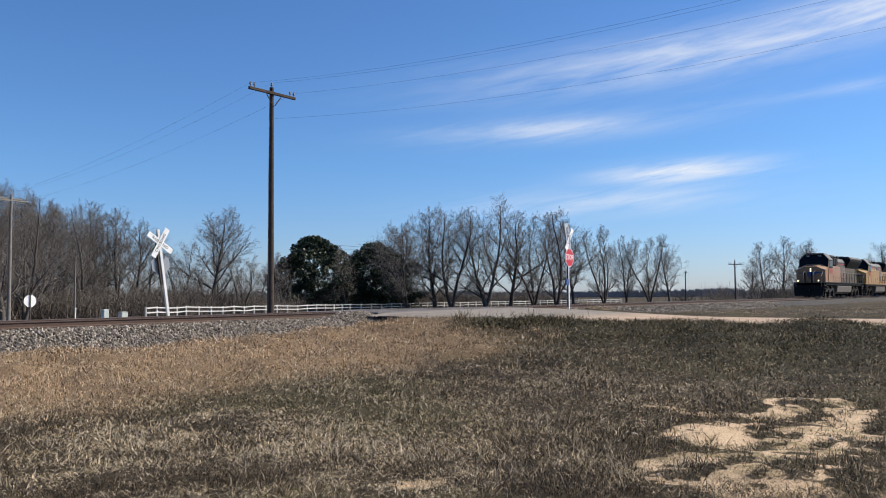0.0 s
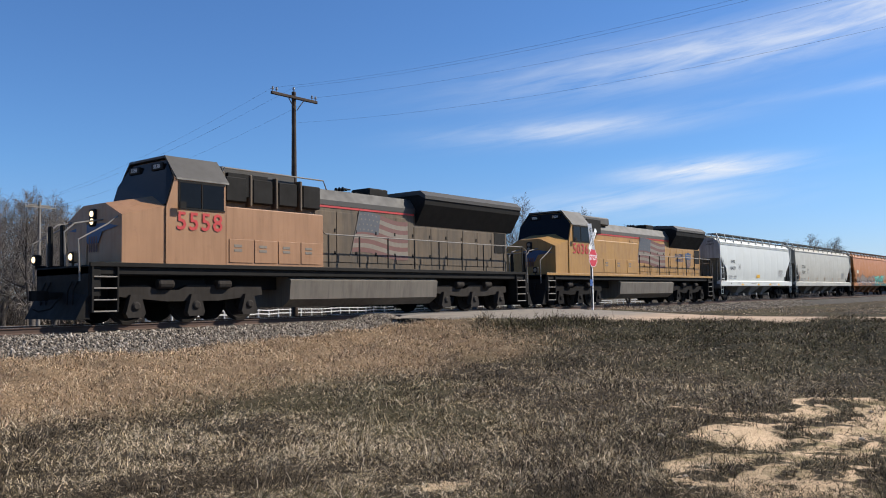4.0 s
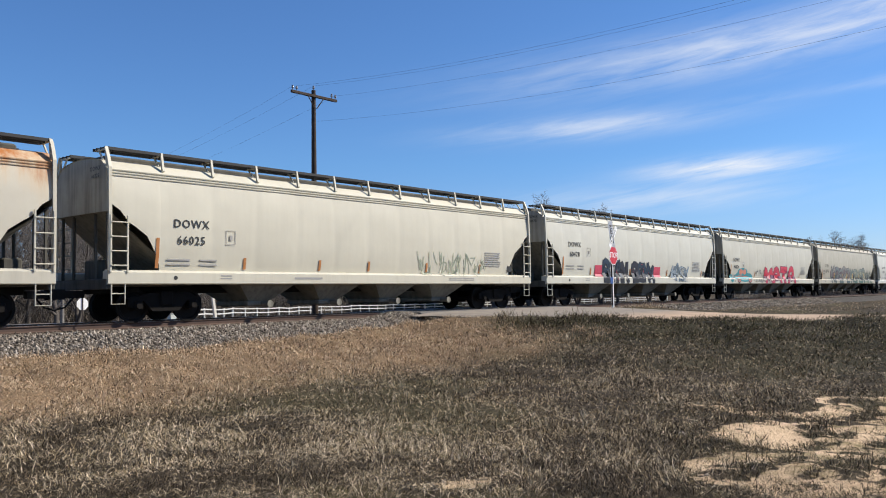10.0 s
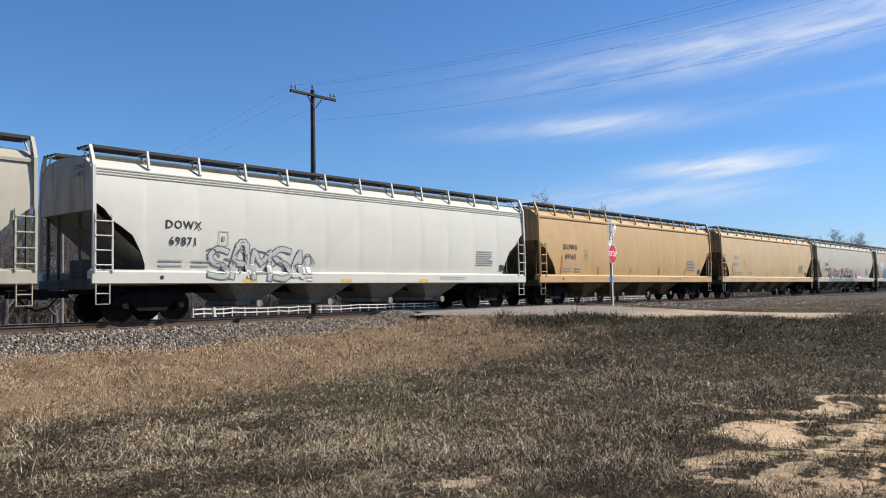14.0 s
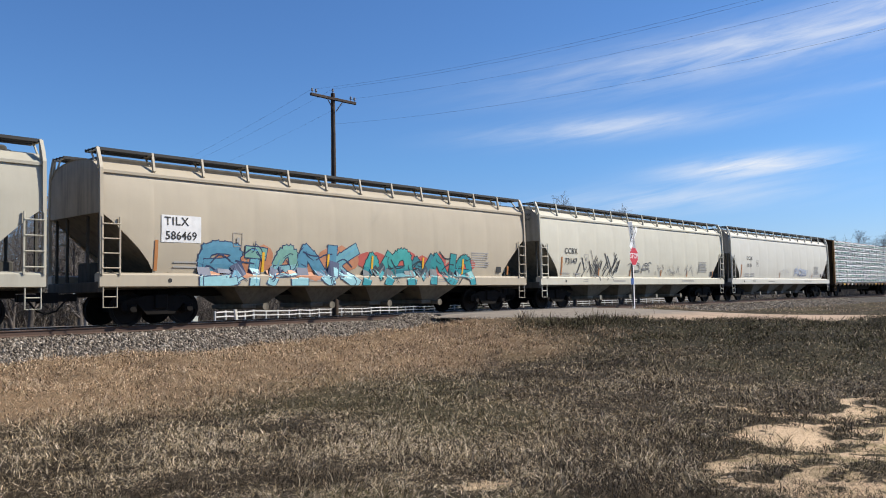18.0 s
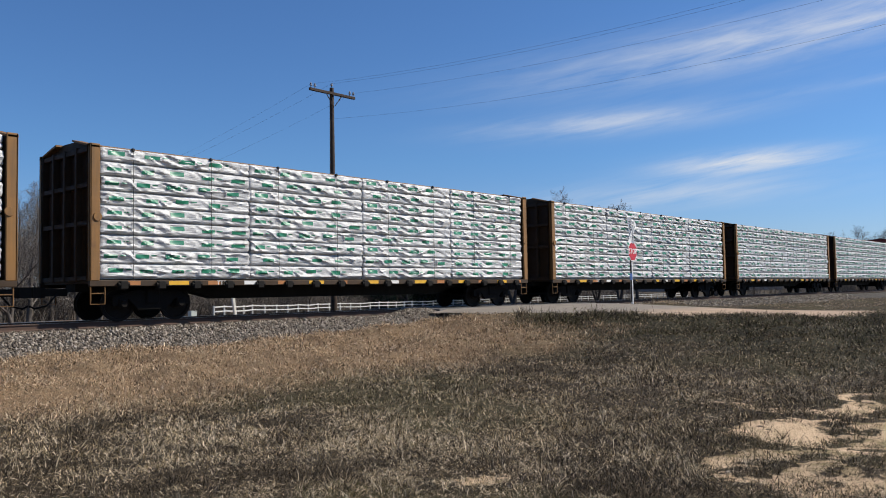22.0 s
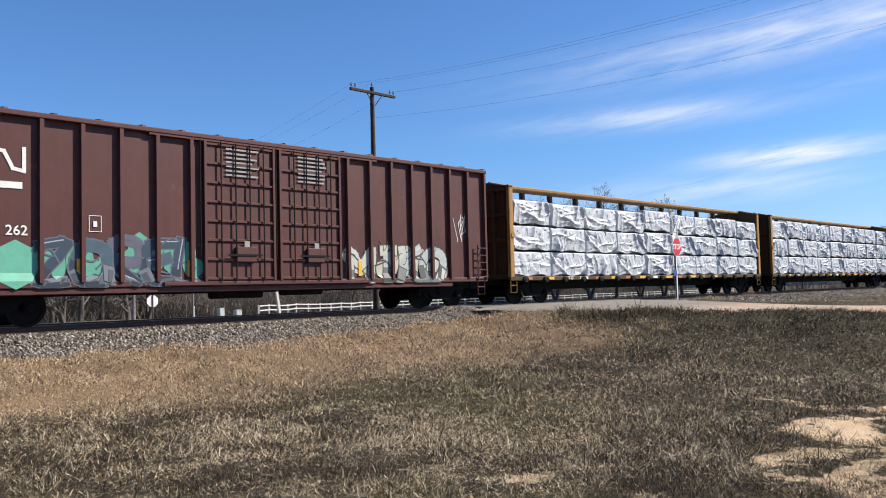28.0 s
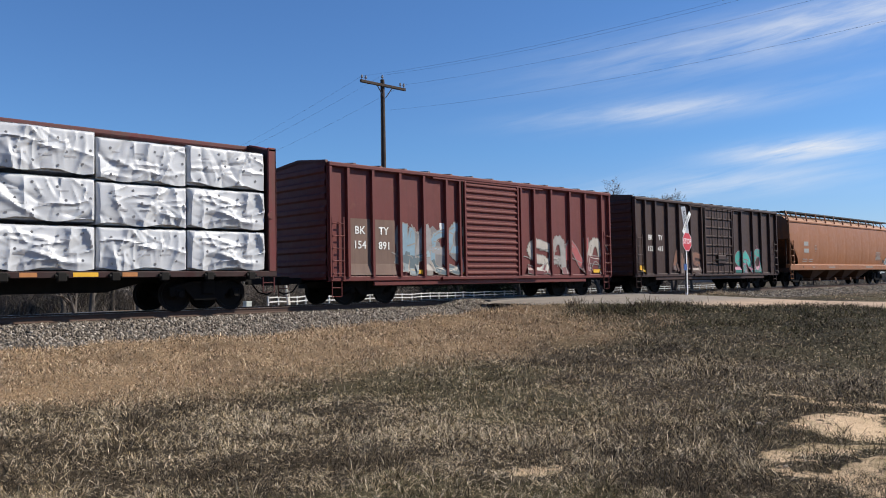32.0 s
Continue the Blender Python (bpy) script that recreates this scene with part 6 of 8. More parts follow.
def loft(rings):
    g = Geo()
    n = len(rings[0])
    vs = [p for r in rings for p in r]
    fs = [(k * n + i, k * n + (i + 1) % n, (k + 1) * n + (i + 1) % n, (k + 1) * n + i) for k in range(len(rings) - 1) for i in range(n)]
    fs += [tuple(range(n - 1, -1, -1)), tuple(range((len(rings) - 1) * n, len(rings) * n))]
    return g.add(vs, fs)


def loco_truck_geo():
    g = Geo()
    g.prism([(-2.55, 0.78), (-2.5, 1.05), (-1.6, 1.1), (-1.2, 0.95), (-0.5, 0.95), (-0.2, 1.1), (0.7, 1.1), (1.1, 0.95), (1.6, 1.08), (2.5, 1.05), (2.55, 0.78), (1.9, 0.72), (0.9, 0.62), (-0.9, 0.62), (-1.9, 0.72)], -0.1, 0.1, "y")
    return g


def axle_box_geo():
    g = Geo()
    g.prism([(-0.24, 0.18), (-0.3, 0.3), (-0.16, 0.82), (0.16, 0.82), (0.3, 0.3), (0.24, 0.18)], -0.16, 0.05, "y")
    g.lathe([(-0.22, 0.08), (-0.18, 0.13), (-0.1, 0.14)], (0, 0, 0.5), "y", 14)
    return g


def loco_truck(loco, x, silver):
    t = part("truck", shared("loco_bolster", lambda: Geo().box(-0.6, 0.6, -1.0, 1.0, 0.6, 1.3, 0, 0.05)), M["black"], loco, m=pose(x, 0, 0))
    for y, rz in ((-1.12, 0), (1.12, 180)):
        part("truck_frame", shared("loco_truck_frame", loco_truck_geo), M["silver_truck"] if silver else M["truck"], t, m=pose(0, y, 0, 0, 0, rz))
        part("brake_cylinder", shared("brake_cylinder", lambda: Geo().lathe([(-0.25, 0.12), (-0.2, 0.15), (0.2, 0.15), (0.25, 0.12)], (0, 0, 0), "x", 12)), M["silver_truck"], t, m=pose(-1.0, y * 1.12, 1.12))
        part("brake_cylinder", shared("brake_cylinder", lambda: Geo()), M["silver_truck"], t, m=pose(1.0, y * 1.12, 1.12))
        for ax in (-1.95, 0.0, 1.95):
            part("axle_box", shared("axle_box", axle_box_geo), M["silver_truck"] if silver else M["truck"], t, m=pose(ax, y * 1.06, 0, 0, 0, rz))
    for ax in (-1.95, 0.0, 1.95):
        for y, rz in ((-0.755, 180), (0.755, 0)):
            part("wheel", shared("wheel", wheel_geo, True), M["wheel"], t, m=pose(ax, y, 0.53, 0, 0, rz) @ Matrix.Scale(1.14, 4))
    return t


def mural(loco, x0, x1, z0, z1, y):
    """A waving striped flag painted over the hood doors."""
    def wav(u):
        return 0.10 * math.sin(u * 5.0 + 0.6) - 0.1 * u
    root = part("mural", Geo().tube((x0 - 0.08, y, z0 - 0.1), (x0 + 0.42, y, z1 + 0.12), 0.018, 0.018, 6), M["mural_white"], loco, "faded flag mural")
    n = 9
    for k in range(n):
        g = Geo()
        za, zb = z1 - (z1 - z0) * k / n, z1 - (z1 - z0) * (k + 1) / n
        rows = [[], []]
        for i in range(25):
            u = i / 24
            sh = 0.4 * (1 - (k / n)) * (1 - u)
            x = x0 + (x1 - x0) * u + sh
            rows[0].append((x, y, za + wav(u)))
            rows[1].append((x - 0.4 / n * (1 - u), y, zb + wav(u)))
        g.grid(rows)
        part("stripe", g, M["mural_red"] if k % 2 == 0 else M["mural_white"], root)
    g = Geo()
    rows = [[], []]
    for i in range(9):
        u = i / 8 * 0.42
        rows[0].append((x0 + (x1 - x0) * u + 0.4 * (1 - u), y - 0.004, z1 + wav(u)))
        rows[1].append((x0 + (x1 - x0) * u + 0.2 * (1 - u), y - 0.004, z1 - (z1 - z0) * 0.5 + wav(u)))
    g.grid(rows)
    c = part("canton", g, M["mural_blue"], root)
    g = Geo()
    for r in range(4):
        for q in range(5):
            u = (q + 0.5 + 0.4 * (r % 2)) / 5.6 * 0.42
            f = (r + 0.5) / 4
            px, pz = x0 + (x1 - x0) * u + (0.4 - 0.2 * f) * (1 - u), z1 + wav(u) - (z1 - z0) * 0.5 * f
            g.add([(px + (0.045 if j % 2 == 0 else 0.018) * math.sin(j * math.pi / 5), y - 0.008, pz + (0.045 if j % 2 == 0 else 0.018) * math.cos(j * math.pi / 5)) for j in range(10)], [tuple(range(10))])
    tagged(part("stars", g, M["mural_white"], root), kind="stuff")


def shield(loco, x, z, h, y):
    w = h * 0.42
    body = [(-w, 0.28 * h), (-w * 1.05, -0.1 * h), (-w * 0.6, -0.42 * h), (0, -0.5 * h), (w * 0.6, -0.42 * h), (w * 1.05, -0.1 * h), (w, 0.28 * h)]
    s = part("emblem", Geo().prism([(x + p, z + q) for p, q in body], y - 0.004, y, "y"), M["mural_white"], loco, "red, white and blue shield emblem")
    for k in range(5):
        a = -w * 0.85 + k * w * 0.38
        part("emblem_stripe", Geo().box(x + a, x + a + w * 0.18, y - 0.009, y - 0.005, z - h * (0.36 if k in (0, 4) else 0.45), z + 0.05 * h), M["mural_red"], s)
    top = [(-w * 1.02, 0.05 * h), (w * 1.02, 0.05 * h), (w * 0.98, 0.3 * h), (w * 1.1, 0.42 * h), (w * 0.5, 0.42 * h), (0, 0.5 * h), (-w * 0.5, 0.42 * h), (-w * 1.1, 0.42 * h), (-w * 0.98, 0.3 * h)]
    part("emblem_band", Geo().prism([(x + p, z + q) for p, q in top], y - 0.010, y - 0.0055, "y"), M["logo_blue"], s)
    part("emblem_bar", Geo().box(x - w * 0.7, x + w * 0.7, y - 0.013, y - 0.0105, z + 0.26 * h, z + 0.34 * h).box(x - w * 0.8, x + w * 0.8, y - 0.013, y - 0.0105, z + 0.13 * h, z + 0.2 * h), M["mural_white"], s)


def handrail(loco, y, pts, posts, foot, rz=0):
    part("handrail", Geo().path([(x, y, z) for x, z in pts], 0.022, 6), M["steel_light"], loco)
    for x, z in posts:
        part("stanchion", Geo().box(x - 0.03, x + 0.03, y - 0.02, y + 0.02, foot, z, 0, 0.008), M["black"], loco)


def steps(loco, x, y, rz, mat):
    s = part("stairs", Geo().box(0.0, 0.06, -0.05, 0.5, 0.35, 1.6, 0, 0.01).box(0.72, 0.78, -0.05, 0.5, 0.35, 1.6, 0, 0.01).box(0.0, 0.78, 0.42, 0.5, 0.5, 1.6), M["black"], loco, m=pose(x, y, 0, 0, 0, rz))
    for k in range(4):
        part("tread", Geo().box(0.06, 0.72, -0.06, 0.3, 0.36 + 0.31 * k, 0.40 + 0.31 * k, 0, 0.008), M["steel_light"], s)
    return s


def pilot(loco, x, rz, mat):
    p = part("pilot", Geo().box(0.0, 0.35, -1.5, 1.5, 0.75, 1.62, 0, 0.05).prism([(-0.32, 0.18), (0.05, 0.18), (0.1, 0.8), (0.0, 0.85)], -1.45, 1.45, "y"), M["black"], loco, m=pose(x, 0, 0, 0, 0, rz))
    part("coupler", shared("coupler", coupler_geo), M["black"], p, m=pose(0.1, 0, 0.02))
    for y in (-0.9, -0.6, 0.6, 0.9):
        part("hose", Geo().path([(0.0, y, 1.2), (-0.12, y, 0.95), (-0.14, y, 0.6), (-0.05, y, 0.45)], 0.025, 6), M["black"], p)


def locomotive(label, s0, L, col, grey, cab0, cab1, wide_end, hood_end, tank, rad, axles, number, ge, silver):
    loco = thing("locomotive", (0, 0, 0), label, "locomotive", "locomotives of the train")
    mat = paint("locomotive paint " + label[:24], col, (0.16, 0.08, 0.035), 0.5, 0.45, rust=0.25, rust_col=(0.12, 0.06, 0.03))
    sooty = paint("locomotive sooty hood " + label[:20], (0.125, 0.088, 0.052), (0.04, 0.033, 0.025), 1.0, 0.6, rust=0.3, rust_col=(0.06, 0.035, 0.02))
    roof = paint("locomotive roof grey " + label[:20], grey, (0.05, 0.045, 0.04), 0.5, 0.6)
    part("underframe", Geo().box(0.3, L - 0.3, -1.48, 1.48, 1.36, 1.62, 0, 0.03).box(0.9, L - 0.9, -0.7, 0.7, 0.95, 1.4), M["black"], loco)
    for y in (-1, 1):
        part("walkway_edge", Geo().box(0.3, L - 0.3, min(y * 1.49, y * 1.56), max(y * 1.49, y * 1.56), 1.58, 1.70, 0, 0.01), M["black"] if ge else mat, loco)
    pilot(loco, 0.3, 0, mat)
    pilot(loco, L, 180, mat)
    for x, y, rz in ((0.35, -1.5, 0), (L - 1.13, -1.5, 0), (1.13, 1.5, 180), (L - 0.35, 1.5, 180)):
        steps(loco, x, y, rz, mat)
    # nose
    part("nose", loft([[(x, y, z + dz) for y, z in ((-1.5, 1.64), (1.5, 1.64), (1.5, 3.02), (0.6, 3.42), (-0.6, 3.42), (-1.5, 3.02))] for x, dz in ((1.22, 0.0), (cab0 + 0.1, 0.0))][:1] + [[(cab0 + 0.1, y, z) for y, z in ((-1.5, 1.64), (1.5, 1.64), (1.5, 3.38), (0.7, 3.72), (-0.7, 3.72), (-1.5, 3.38))]]), mat, loco)
    part("nose_door", Geo().box(1.19, 1.22, 0.35, 0.95, 1.7, 3.0, 0, 0.01), mat, loco)
    e = part("nose_emblem", Geo().prism([(-1.35, 2.72), (-0.5, 2.62), (-0.3, 2.3), (0.3, 2.3), (0.5, 2.62), (1.35, 2.72), (0.6, 2.85), (-0.6, 2.85)], 1.192, 1.205, "x"), M["logo_blue"], loco, "blue winged nose emblem")
    for k in range(4):
        part("emblem_stripe", Geo().box(1.186, 1.191, -0.24 + 0.13 * k, -0.17 + 0.13 * k, 2.05, 2.5), M["mural_red"], e)
    # cab
    part("cab", loft([[(cab0 + dx, y, z) for (y, z), dx in zip(((-1.54, 1.64), (1.54, 1.64), (1.54, 3.3), (1.54, 4.2), (0.95, 4.82), (-0.95, 4.82), (-1.54, 4.2), (-1.54, 3.3)), (0, 0, 0, 0.28, 0.42, 0.42, 0.28, 0))],
                      [(cab1, y, z) for y, z in ((-1.54, 1.64), (1.54, 1.64), (1.54, 3.3), (1.54, 4.2), (0.95, 4.82), (-0.95, 4.82), (-1.54, 4.2), (-1.54, 3.3))]]), mat, loco)
    part("cab_roof", loft([[(x, y, z) for y, z in ((-1.58, 4.16), (-0.97, 4.86), (0.97, 4.86), (1.58, 4.16), (1.56, 4.22), (0.96, 4.93), (-0.96, 4.93), (-1.56, 4.22))] for x in (cab0 + 0.32, cab1 + 0.1)]), roof, loco)
    part("windscreen", loft([[(cab0 + dx, y, z) for (y, z), dx in zip(((-1.5, 3.42), (1.5, 3.42), (1.5, 4.2), (0.95, 4.80), (-0.95, 4.80), (-1.5, 4.2)), (-0.005, -0.005, 0.235, 0.385, 0.385, 0.235))], [(cab0 + dx + 0.03, y, z) for (y, z), dx in zip(((-1.5, 3.42), (1.5, 3.42), (1.5, 4.2), (0.95, 4.80), (-0.95, 4.80), (-1.5, 4.2)), (-0.005, -0.005, 0.235, 0.385, 0.385, 0.235))]]), M["glass_dark"], loco, "dark windscreen and visor")
    for y in (-0.62, 0.62):
        part("number_board", Geo().box(cab0 + 0.27, cab0 + 0.34, y - 0.3, y + 0.3, 4.52, 4.72, 0, 0.01), M["black"], loco)
        part("number_board_figures", letters(number, 0.17), M["white_line"], loco, m=pose(cab0 + 0.262, y, 4.62, 0, 0, -90))
    for y, rz in ((-1, 0), (1, 180)):
        for a, b in ((cab0 + 0.45, cab0 + 1.15), (cab0 + 1.22, cab1 - 0.08)):
            w = part("cab_window", Geo().box(a, b, y * 1.56 - 0.012, y * 1.56 + 0.012, 3.35, 4.08, 0, 0.01), M["glass_dark"], loco)
            part("window_frame", Geo().box(a - 0.04, b + 0.04, y * 1.555 - 0.012, y * 1.555 + 0.012, 3.30, 3.35).box(a - 0.04, b + 0.04, y * 1.555 - 0.012, y * 1.555 + 0.012, 4.08, 4.13).box(a - 0.04, a, y * 1.555 - 0.012, y * 1.555 + 0.012, 3.35, 4.08), M["black"], w)
        part("mirror", Geo().box(cab0 + 0.35, cab0 + 0.55, y * 1.7 - 0.02, y * 1.7 + 0.02, 3.3, 3.5), M["black"], loco)
        part("number", letters(number, 0.74, 1.12), M["number_red"], loco, "red road number", m=pose((cab0 + cab1) / 2 + 0.1, y * 1.562, 2.93, 0, 0, rz))
        # wide equipment box behind the cab with door panels
        part("equipment_box", Geo().box(cab1, wide_end, min(y * 0.9, y * 1.53), max(y * 0.9, y * 1.53), 1.64, 3.5, 0, 0.03), mat, loco)
        n = 4
        for k in range(n):
            a = cab1 + 0.1 + (wide_end - cab1 - 0.2) * k / n
            part("box_door", Geo().box(a + 0.03, a + (wide_end - cab1 - 0.2) / n - 0.03, y * 1.54 - 0.012, y * 1.54 + 0.012, 1.78, 2.5, 0, 0.006), mat, loco)
            part("door_vent", Geo().box(a + 0.2, a + 0.5, y * 1.552 - 0.01, y * 1.552 + 0.01, 2.12, 2.2).box(a + 0.2, a + 0.5, y * 1.552 - 0.01, y * 1.552 + 0.01, 2.26, 2.34), M["mural_white"], loco)
        part("intake", Geo().box(cab1 + 0.35, cab1 + 1.9, y * 1.0 - 0.2, y * 1.0 + 0.2, 3.9, 4.62), M["black"], loco, "black intake louvres")
        part("red_stripe", Geo().box(cab1, hood_end, y * 1.005 - 0.015, y * 1.005 + 0.015, 3.86, 3.93), M["number_red"], loco)
    if ge:
        for y in (-1.0, 1.0):
            for k in range(4):
                a = cab1 + 0.25 + k * 1.05
                part("air_vent", Geo().box(a, a + 0.8, y * 1.0 - 0.22, y * 1.0 + 0.22, 3.72, 4.5, 0, 0.03), M["black"], loco, "dark louvred air vent")
                part("vent_post", Geo().box(a - 0.14, a - 0.04, y * 1.0 - 0.24, y * 1.0 + 0.24, 3.6, 4.62, 0, 0.02), sooty, loco)
            part("roof_handrail", Geo().path([(cab1 + 0.1, y * 1.15, 4.5), (cab1 + 0.2, y * 1.2, 4.75), (wide_end + 0.3, y * 1.2, 4.75), (wide_end + 0.5, y * 1.15, 4.45)], 0.025, 6), M["steel_light"], loco)
    part("nose_lamp", Geo().box(1.15, 1.24, -0.16, 0.16, 2.78, 3.28, 0, 0.03), M["black"], loco)
    for z in (2.92, 3.14):
        part("headlamp", Geo().lathe([(-0.03, 0.03), (-0.02, 0.085), (0.0, 0.09)], (1.15, 0, z), "x", 12), M["lamp_warm"] if ge else M["steel_light"], loco, "lit headlamp" if ge else "")
    for y in (-1.05, 1.05):
        part("ditch_light", Geo().box(0.02, 0.2, y - 0.13, y + 0.13, 1.68, 1.98, 0, 0.03).box(0.06, 0.12, y - 0.02, y + 0.02, 1.6, 1.7), M["black"], loco)
        part("ditch_lamp", Geo().lathe([(-0.03, 0.03), (-0.02, 0.085), (0.0, 0.09)], (0.02, y, 1.84), "x", 12), M["lamp_warm"] if ge else M["steel_light"], loco, "lit ditch light" if ge else "")
    for y in (-1.3, -0.5, 0.5, 1.3):
        part("front_handrail", Geo().path([(0.15, y, 1.62), (0.12, y, 2.55), (0.4, y, 2.8), (1.22, y, 2.95)] if abs(y) < 1 else [(0.15, y, 1.2), (0.1, y, 2.3), (0.9, y, 2.75), (1.22, y, 3.0)], 0.024, 6), M["steel_light"], loco)
    for y in (-0.35, 0.35):
        part("platform_post", Geo().box(0.1, 0.2, y - 0.08, y + 0.08, 1.62, 2.75, 0, 0.03), M["black"], loco)
    # hood
    hw = 1.0
    part("hood", loft([[(x, y, z) for y, z in ((-hw, 1.64), (hw, 1.64), (hw, 4.1), (hw - 0.28, 4.5), (-hw + 0.28, 4.5), (-hw, 4.1))] for x in (cab1, L - 1.1)]), sooty if ge else mat, loco)
    part("hood_roof", loft([[(x, y, z) for y, z in ((-hw - 0.012, 3.95), (-hw - 0.012, 4.13), (-hw + 0.27, 4.54), (hw - 0.27, 4.54), (hw + 0.012, 4.13), (hw + 0.012, 3.95), (hw - 0.3, 4.4), (-hw + 0.3, 4.4))] for x in (cab1, rad[0] + 0.2)]), roof, loco)
    part("dynamic_brake", Geo().box(cab1 + 0.15, cab1 + 3.2, -1.05, 1.05, 4.4, 4.82, 0, 0.06), roof, loco)
    for y in (-1, 1):
        n = 11
        for k in range(n):
            a = wide_end + 0.05 + (L - 1.2 - wide_end - 0.1) * k / n
            b = a + (L - 1.3 - wide_end) / n - 0.03
            d = part("hood_door", Geo().box(a, b, y * 1.012 - 0.012, y * 1.012 + 0.012, 1.92, 3.72 if b < rad[0] else 3.42, 0, 0.006), sooty if ge else mat, loco)
            for z in (2.2, 3.0):
                part("latch", Geo().box(b - 0.1, b - 0.04, y * 1.03 - 0.012, y * 1.03 + 0.012, z, z + 0.12), M["black"], d)
        part("radiator_grille", Geo().box(L - 2.1, L - 1.25, y * 1.02 - 0.02, y * 1.02 + 0.02, 2.55, 3.45), M["black"], loco, "black louvred grille")
    # flared radiator section
    part("radiator", loft([[(x, y, z) for y, z in ((-1.02, 3.5), (-1.5, 4.25 if not ge else 4.3), (-1.55, 4.62), (-1.3, 4.82), (1.3, 4.82), (1.55, 4.62), (1.5, 4.28), (1.02, 3.5))] for x in (rad[0], rad[1])]), M["black"], loco, "flared black radiator housing")
    part("radiator_roof", loft([[(x, y, z) for y, z in ((-1.57, 4.52), (-1.58, 4.66), (-1.3, 4.87), (1.3, 4.87), (1.58, 4.66), (1.57, 4.52), (1.2, 4.7), (-1.2, 4.7))] for x in (rad[0] - 0.03, rad[1] + 0.03)]), roof, loco)
    for k in range(3 if not ge else 2):
        x = rad[0] + 1.0 + k * (rad[1] - rad[0] - 2.0) / 2
        part("roof_fan", Geo().lathe([(4.84, 0.6), (4.95, 0.58), (4.96, 0.1)], (x, 0, 0), "z", 20), M["black"], loco)
    sx = (rad[0] + wide_end) / 2 + 0.6
    part("exhaust_stack", Geo().box(sx, sx + 1.1, -0.5, 0.5, 4.5, 4.86, 0, 0.05), M["black"], loco)
    horn = part("horn", Geo().box(sx - 1.0, sx - 0.6, -0.1, 0.1, 4.54, 4.66), M["black"], loco)
    for k in range(3):
        part("bell", Geo().lathe([(-0.3, 0.08), (-0.2, 0.04), (0.1, 0.03)], (sx - 0.8, -0.18 + 0.18 * k, 4.74), "x", 10), M["black"], horn)
    # fuel tank
    part("fuel_tank", loft([[(x, y, z) for y, z in ((-1.0, 0.36), (1.0, 0.36), (1.38, 0.62), (1.45, 1.25), (1.3, 1.36), (-1.3, 1.36), (-1.45, 1.25), (-1.38, 0.62))] for x in (tank[0], tank[1])]), paint("dusty fuel tank " + label[:20], (0.15, 0.13, 0.105), (0.05, 0.04, 0.032), 0.6, 0.6), loco)
    part("air_reservoir", Geo().lathe([(0, 0.05), (0.08, 0.17), (3.2, 0.17), (3.28, 0.05)], (tank[0] + 3.6, -1.25, 1.5), "x", 14), M["silver_truck"], loco, smooth=True)
    for y in (-1.5, 1.5):
        foot = 1.72
        n = 8
        a, b = wide_end + 0.25, L - 0.55
        handrail(loco, y, [(wide_end - 0.6, 3.55), (wide_end + 0.1, 2.85)] + [(a + (b - a) * k / n, 2.85) for k in range(n + 1)] + [(b + 0.35, 2.7), (b + 0.4, 1.2)], [(a + (b - a) * k / n, 2.85) for k in range(n + 1)], foot)
    part("rear_handrail", Geo().path([(L - 0.1, -1.45, 0.7), (L - 0.12, -1.45, 2.6), (L - 0.12, 1.45, 2.6), (L - 0.1, 1.45, 0.7)], 0.024, 6), M["steel_light"], loco)
    for c in ((axles[0] + axles[2]) / 2, (axles[3] + axles[5]) / 2):
        loco_truck(loco, c, silver)
    CARS.append((loco, s0))
    return loco


L1 = locomotive("faded orange-yellow lead locomotive with lit headlamps", -222.2, 21.6, (0.33, 0.178, 0.092), (0.05, 0.046, 0.042), 2.55, 4.6, 8.65, 14.0, (7.25, 14.9), (14.1, 20.9), (1.75, 3.7, 5.65, 15.7, 17.5, 19.4), "5558", True, True)
mural(L1, 10.5, 13.6, 2.25, 3.75, -1.03)
L2 = locomotive("dirty yellow second locomotive with grey roof", -199.4, 22.0, (0.37, 0.205, 0.06), (0.09, 0.083, 0.074), 2.45, 4.6, 10.3, 16.0, (8.2, 15.4), (15.9, 20.6), (2.0, 3.8, 5.7, 16.4, 18.0, 20.2), "5036", False, False)
mural(L2, 11.25, 15.2, 2.35, 3.85, -1.03)
part("slogan", letters("BUILDING", 0.28, 1.1), M["logo_blue"], L2, "dark BUILDING", m=pose(17.4, -1.035, 3.02))
part("slogan", letters("AMERICA", 0.28, 1.1), M["logo_blue"], L2, "dark AMERICA", m=pose(17.4, -1.035, 2.72))
shield(L2, 18.8, 2.75, 1.05, -1.035)


# ---- the train ----
def crease_field(w, h, rs, count, angle, spread, width, length, amp):
    """Height of a sheet of film with sharp creases, as a function of place on the sheet."""
    cx, cz = rs.uniform(0, w, count), rs.uniform(0, h, count)
    a = rs.normal(angle, spread, count)
    wd, ln = rs.uniform(*width, count), rs.uniform(*length, count)
    am = rs.uniform(*amp, count) * rs.choice([-0.7, 1, 1], count)

    def field(x, z):
        dx, dz = x[..., None] - cx, z[..., None] - cz
        u, v = dx * np.cos(a) + dz * np.sin(a), -dx * np.sin(a) + dz * np.cos(a)
        v = v + 0.12 * u * np.sin(u * 3 + cx)
        return (am * np.exp(-np.sqrt((v / wd) ** 2 + 0.02) - (u / ln) ** 2)).sum(-1)
    return field


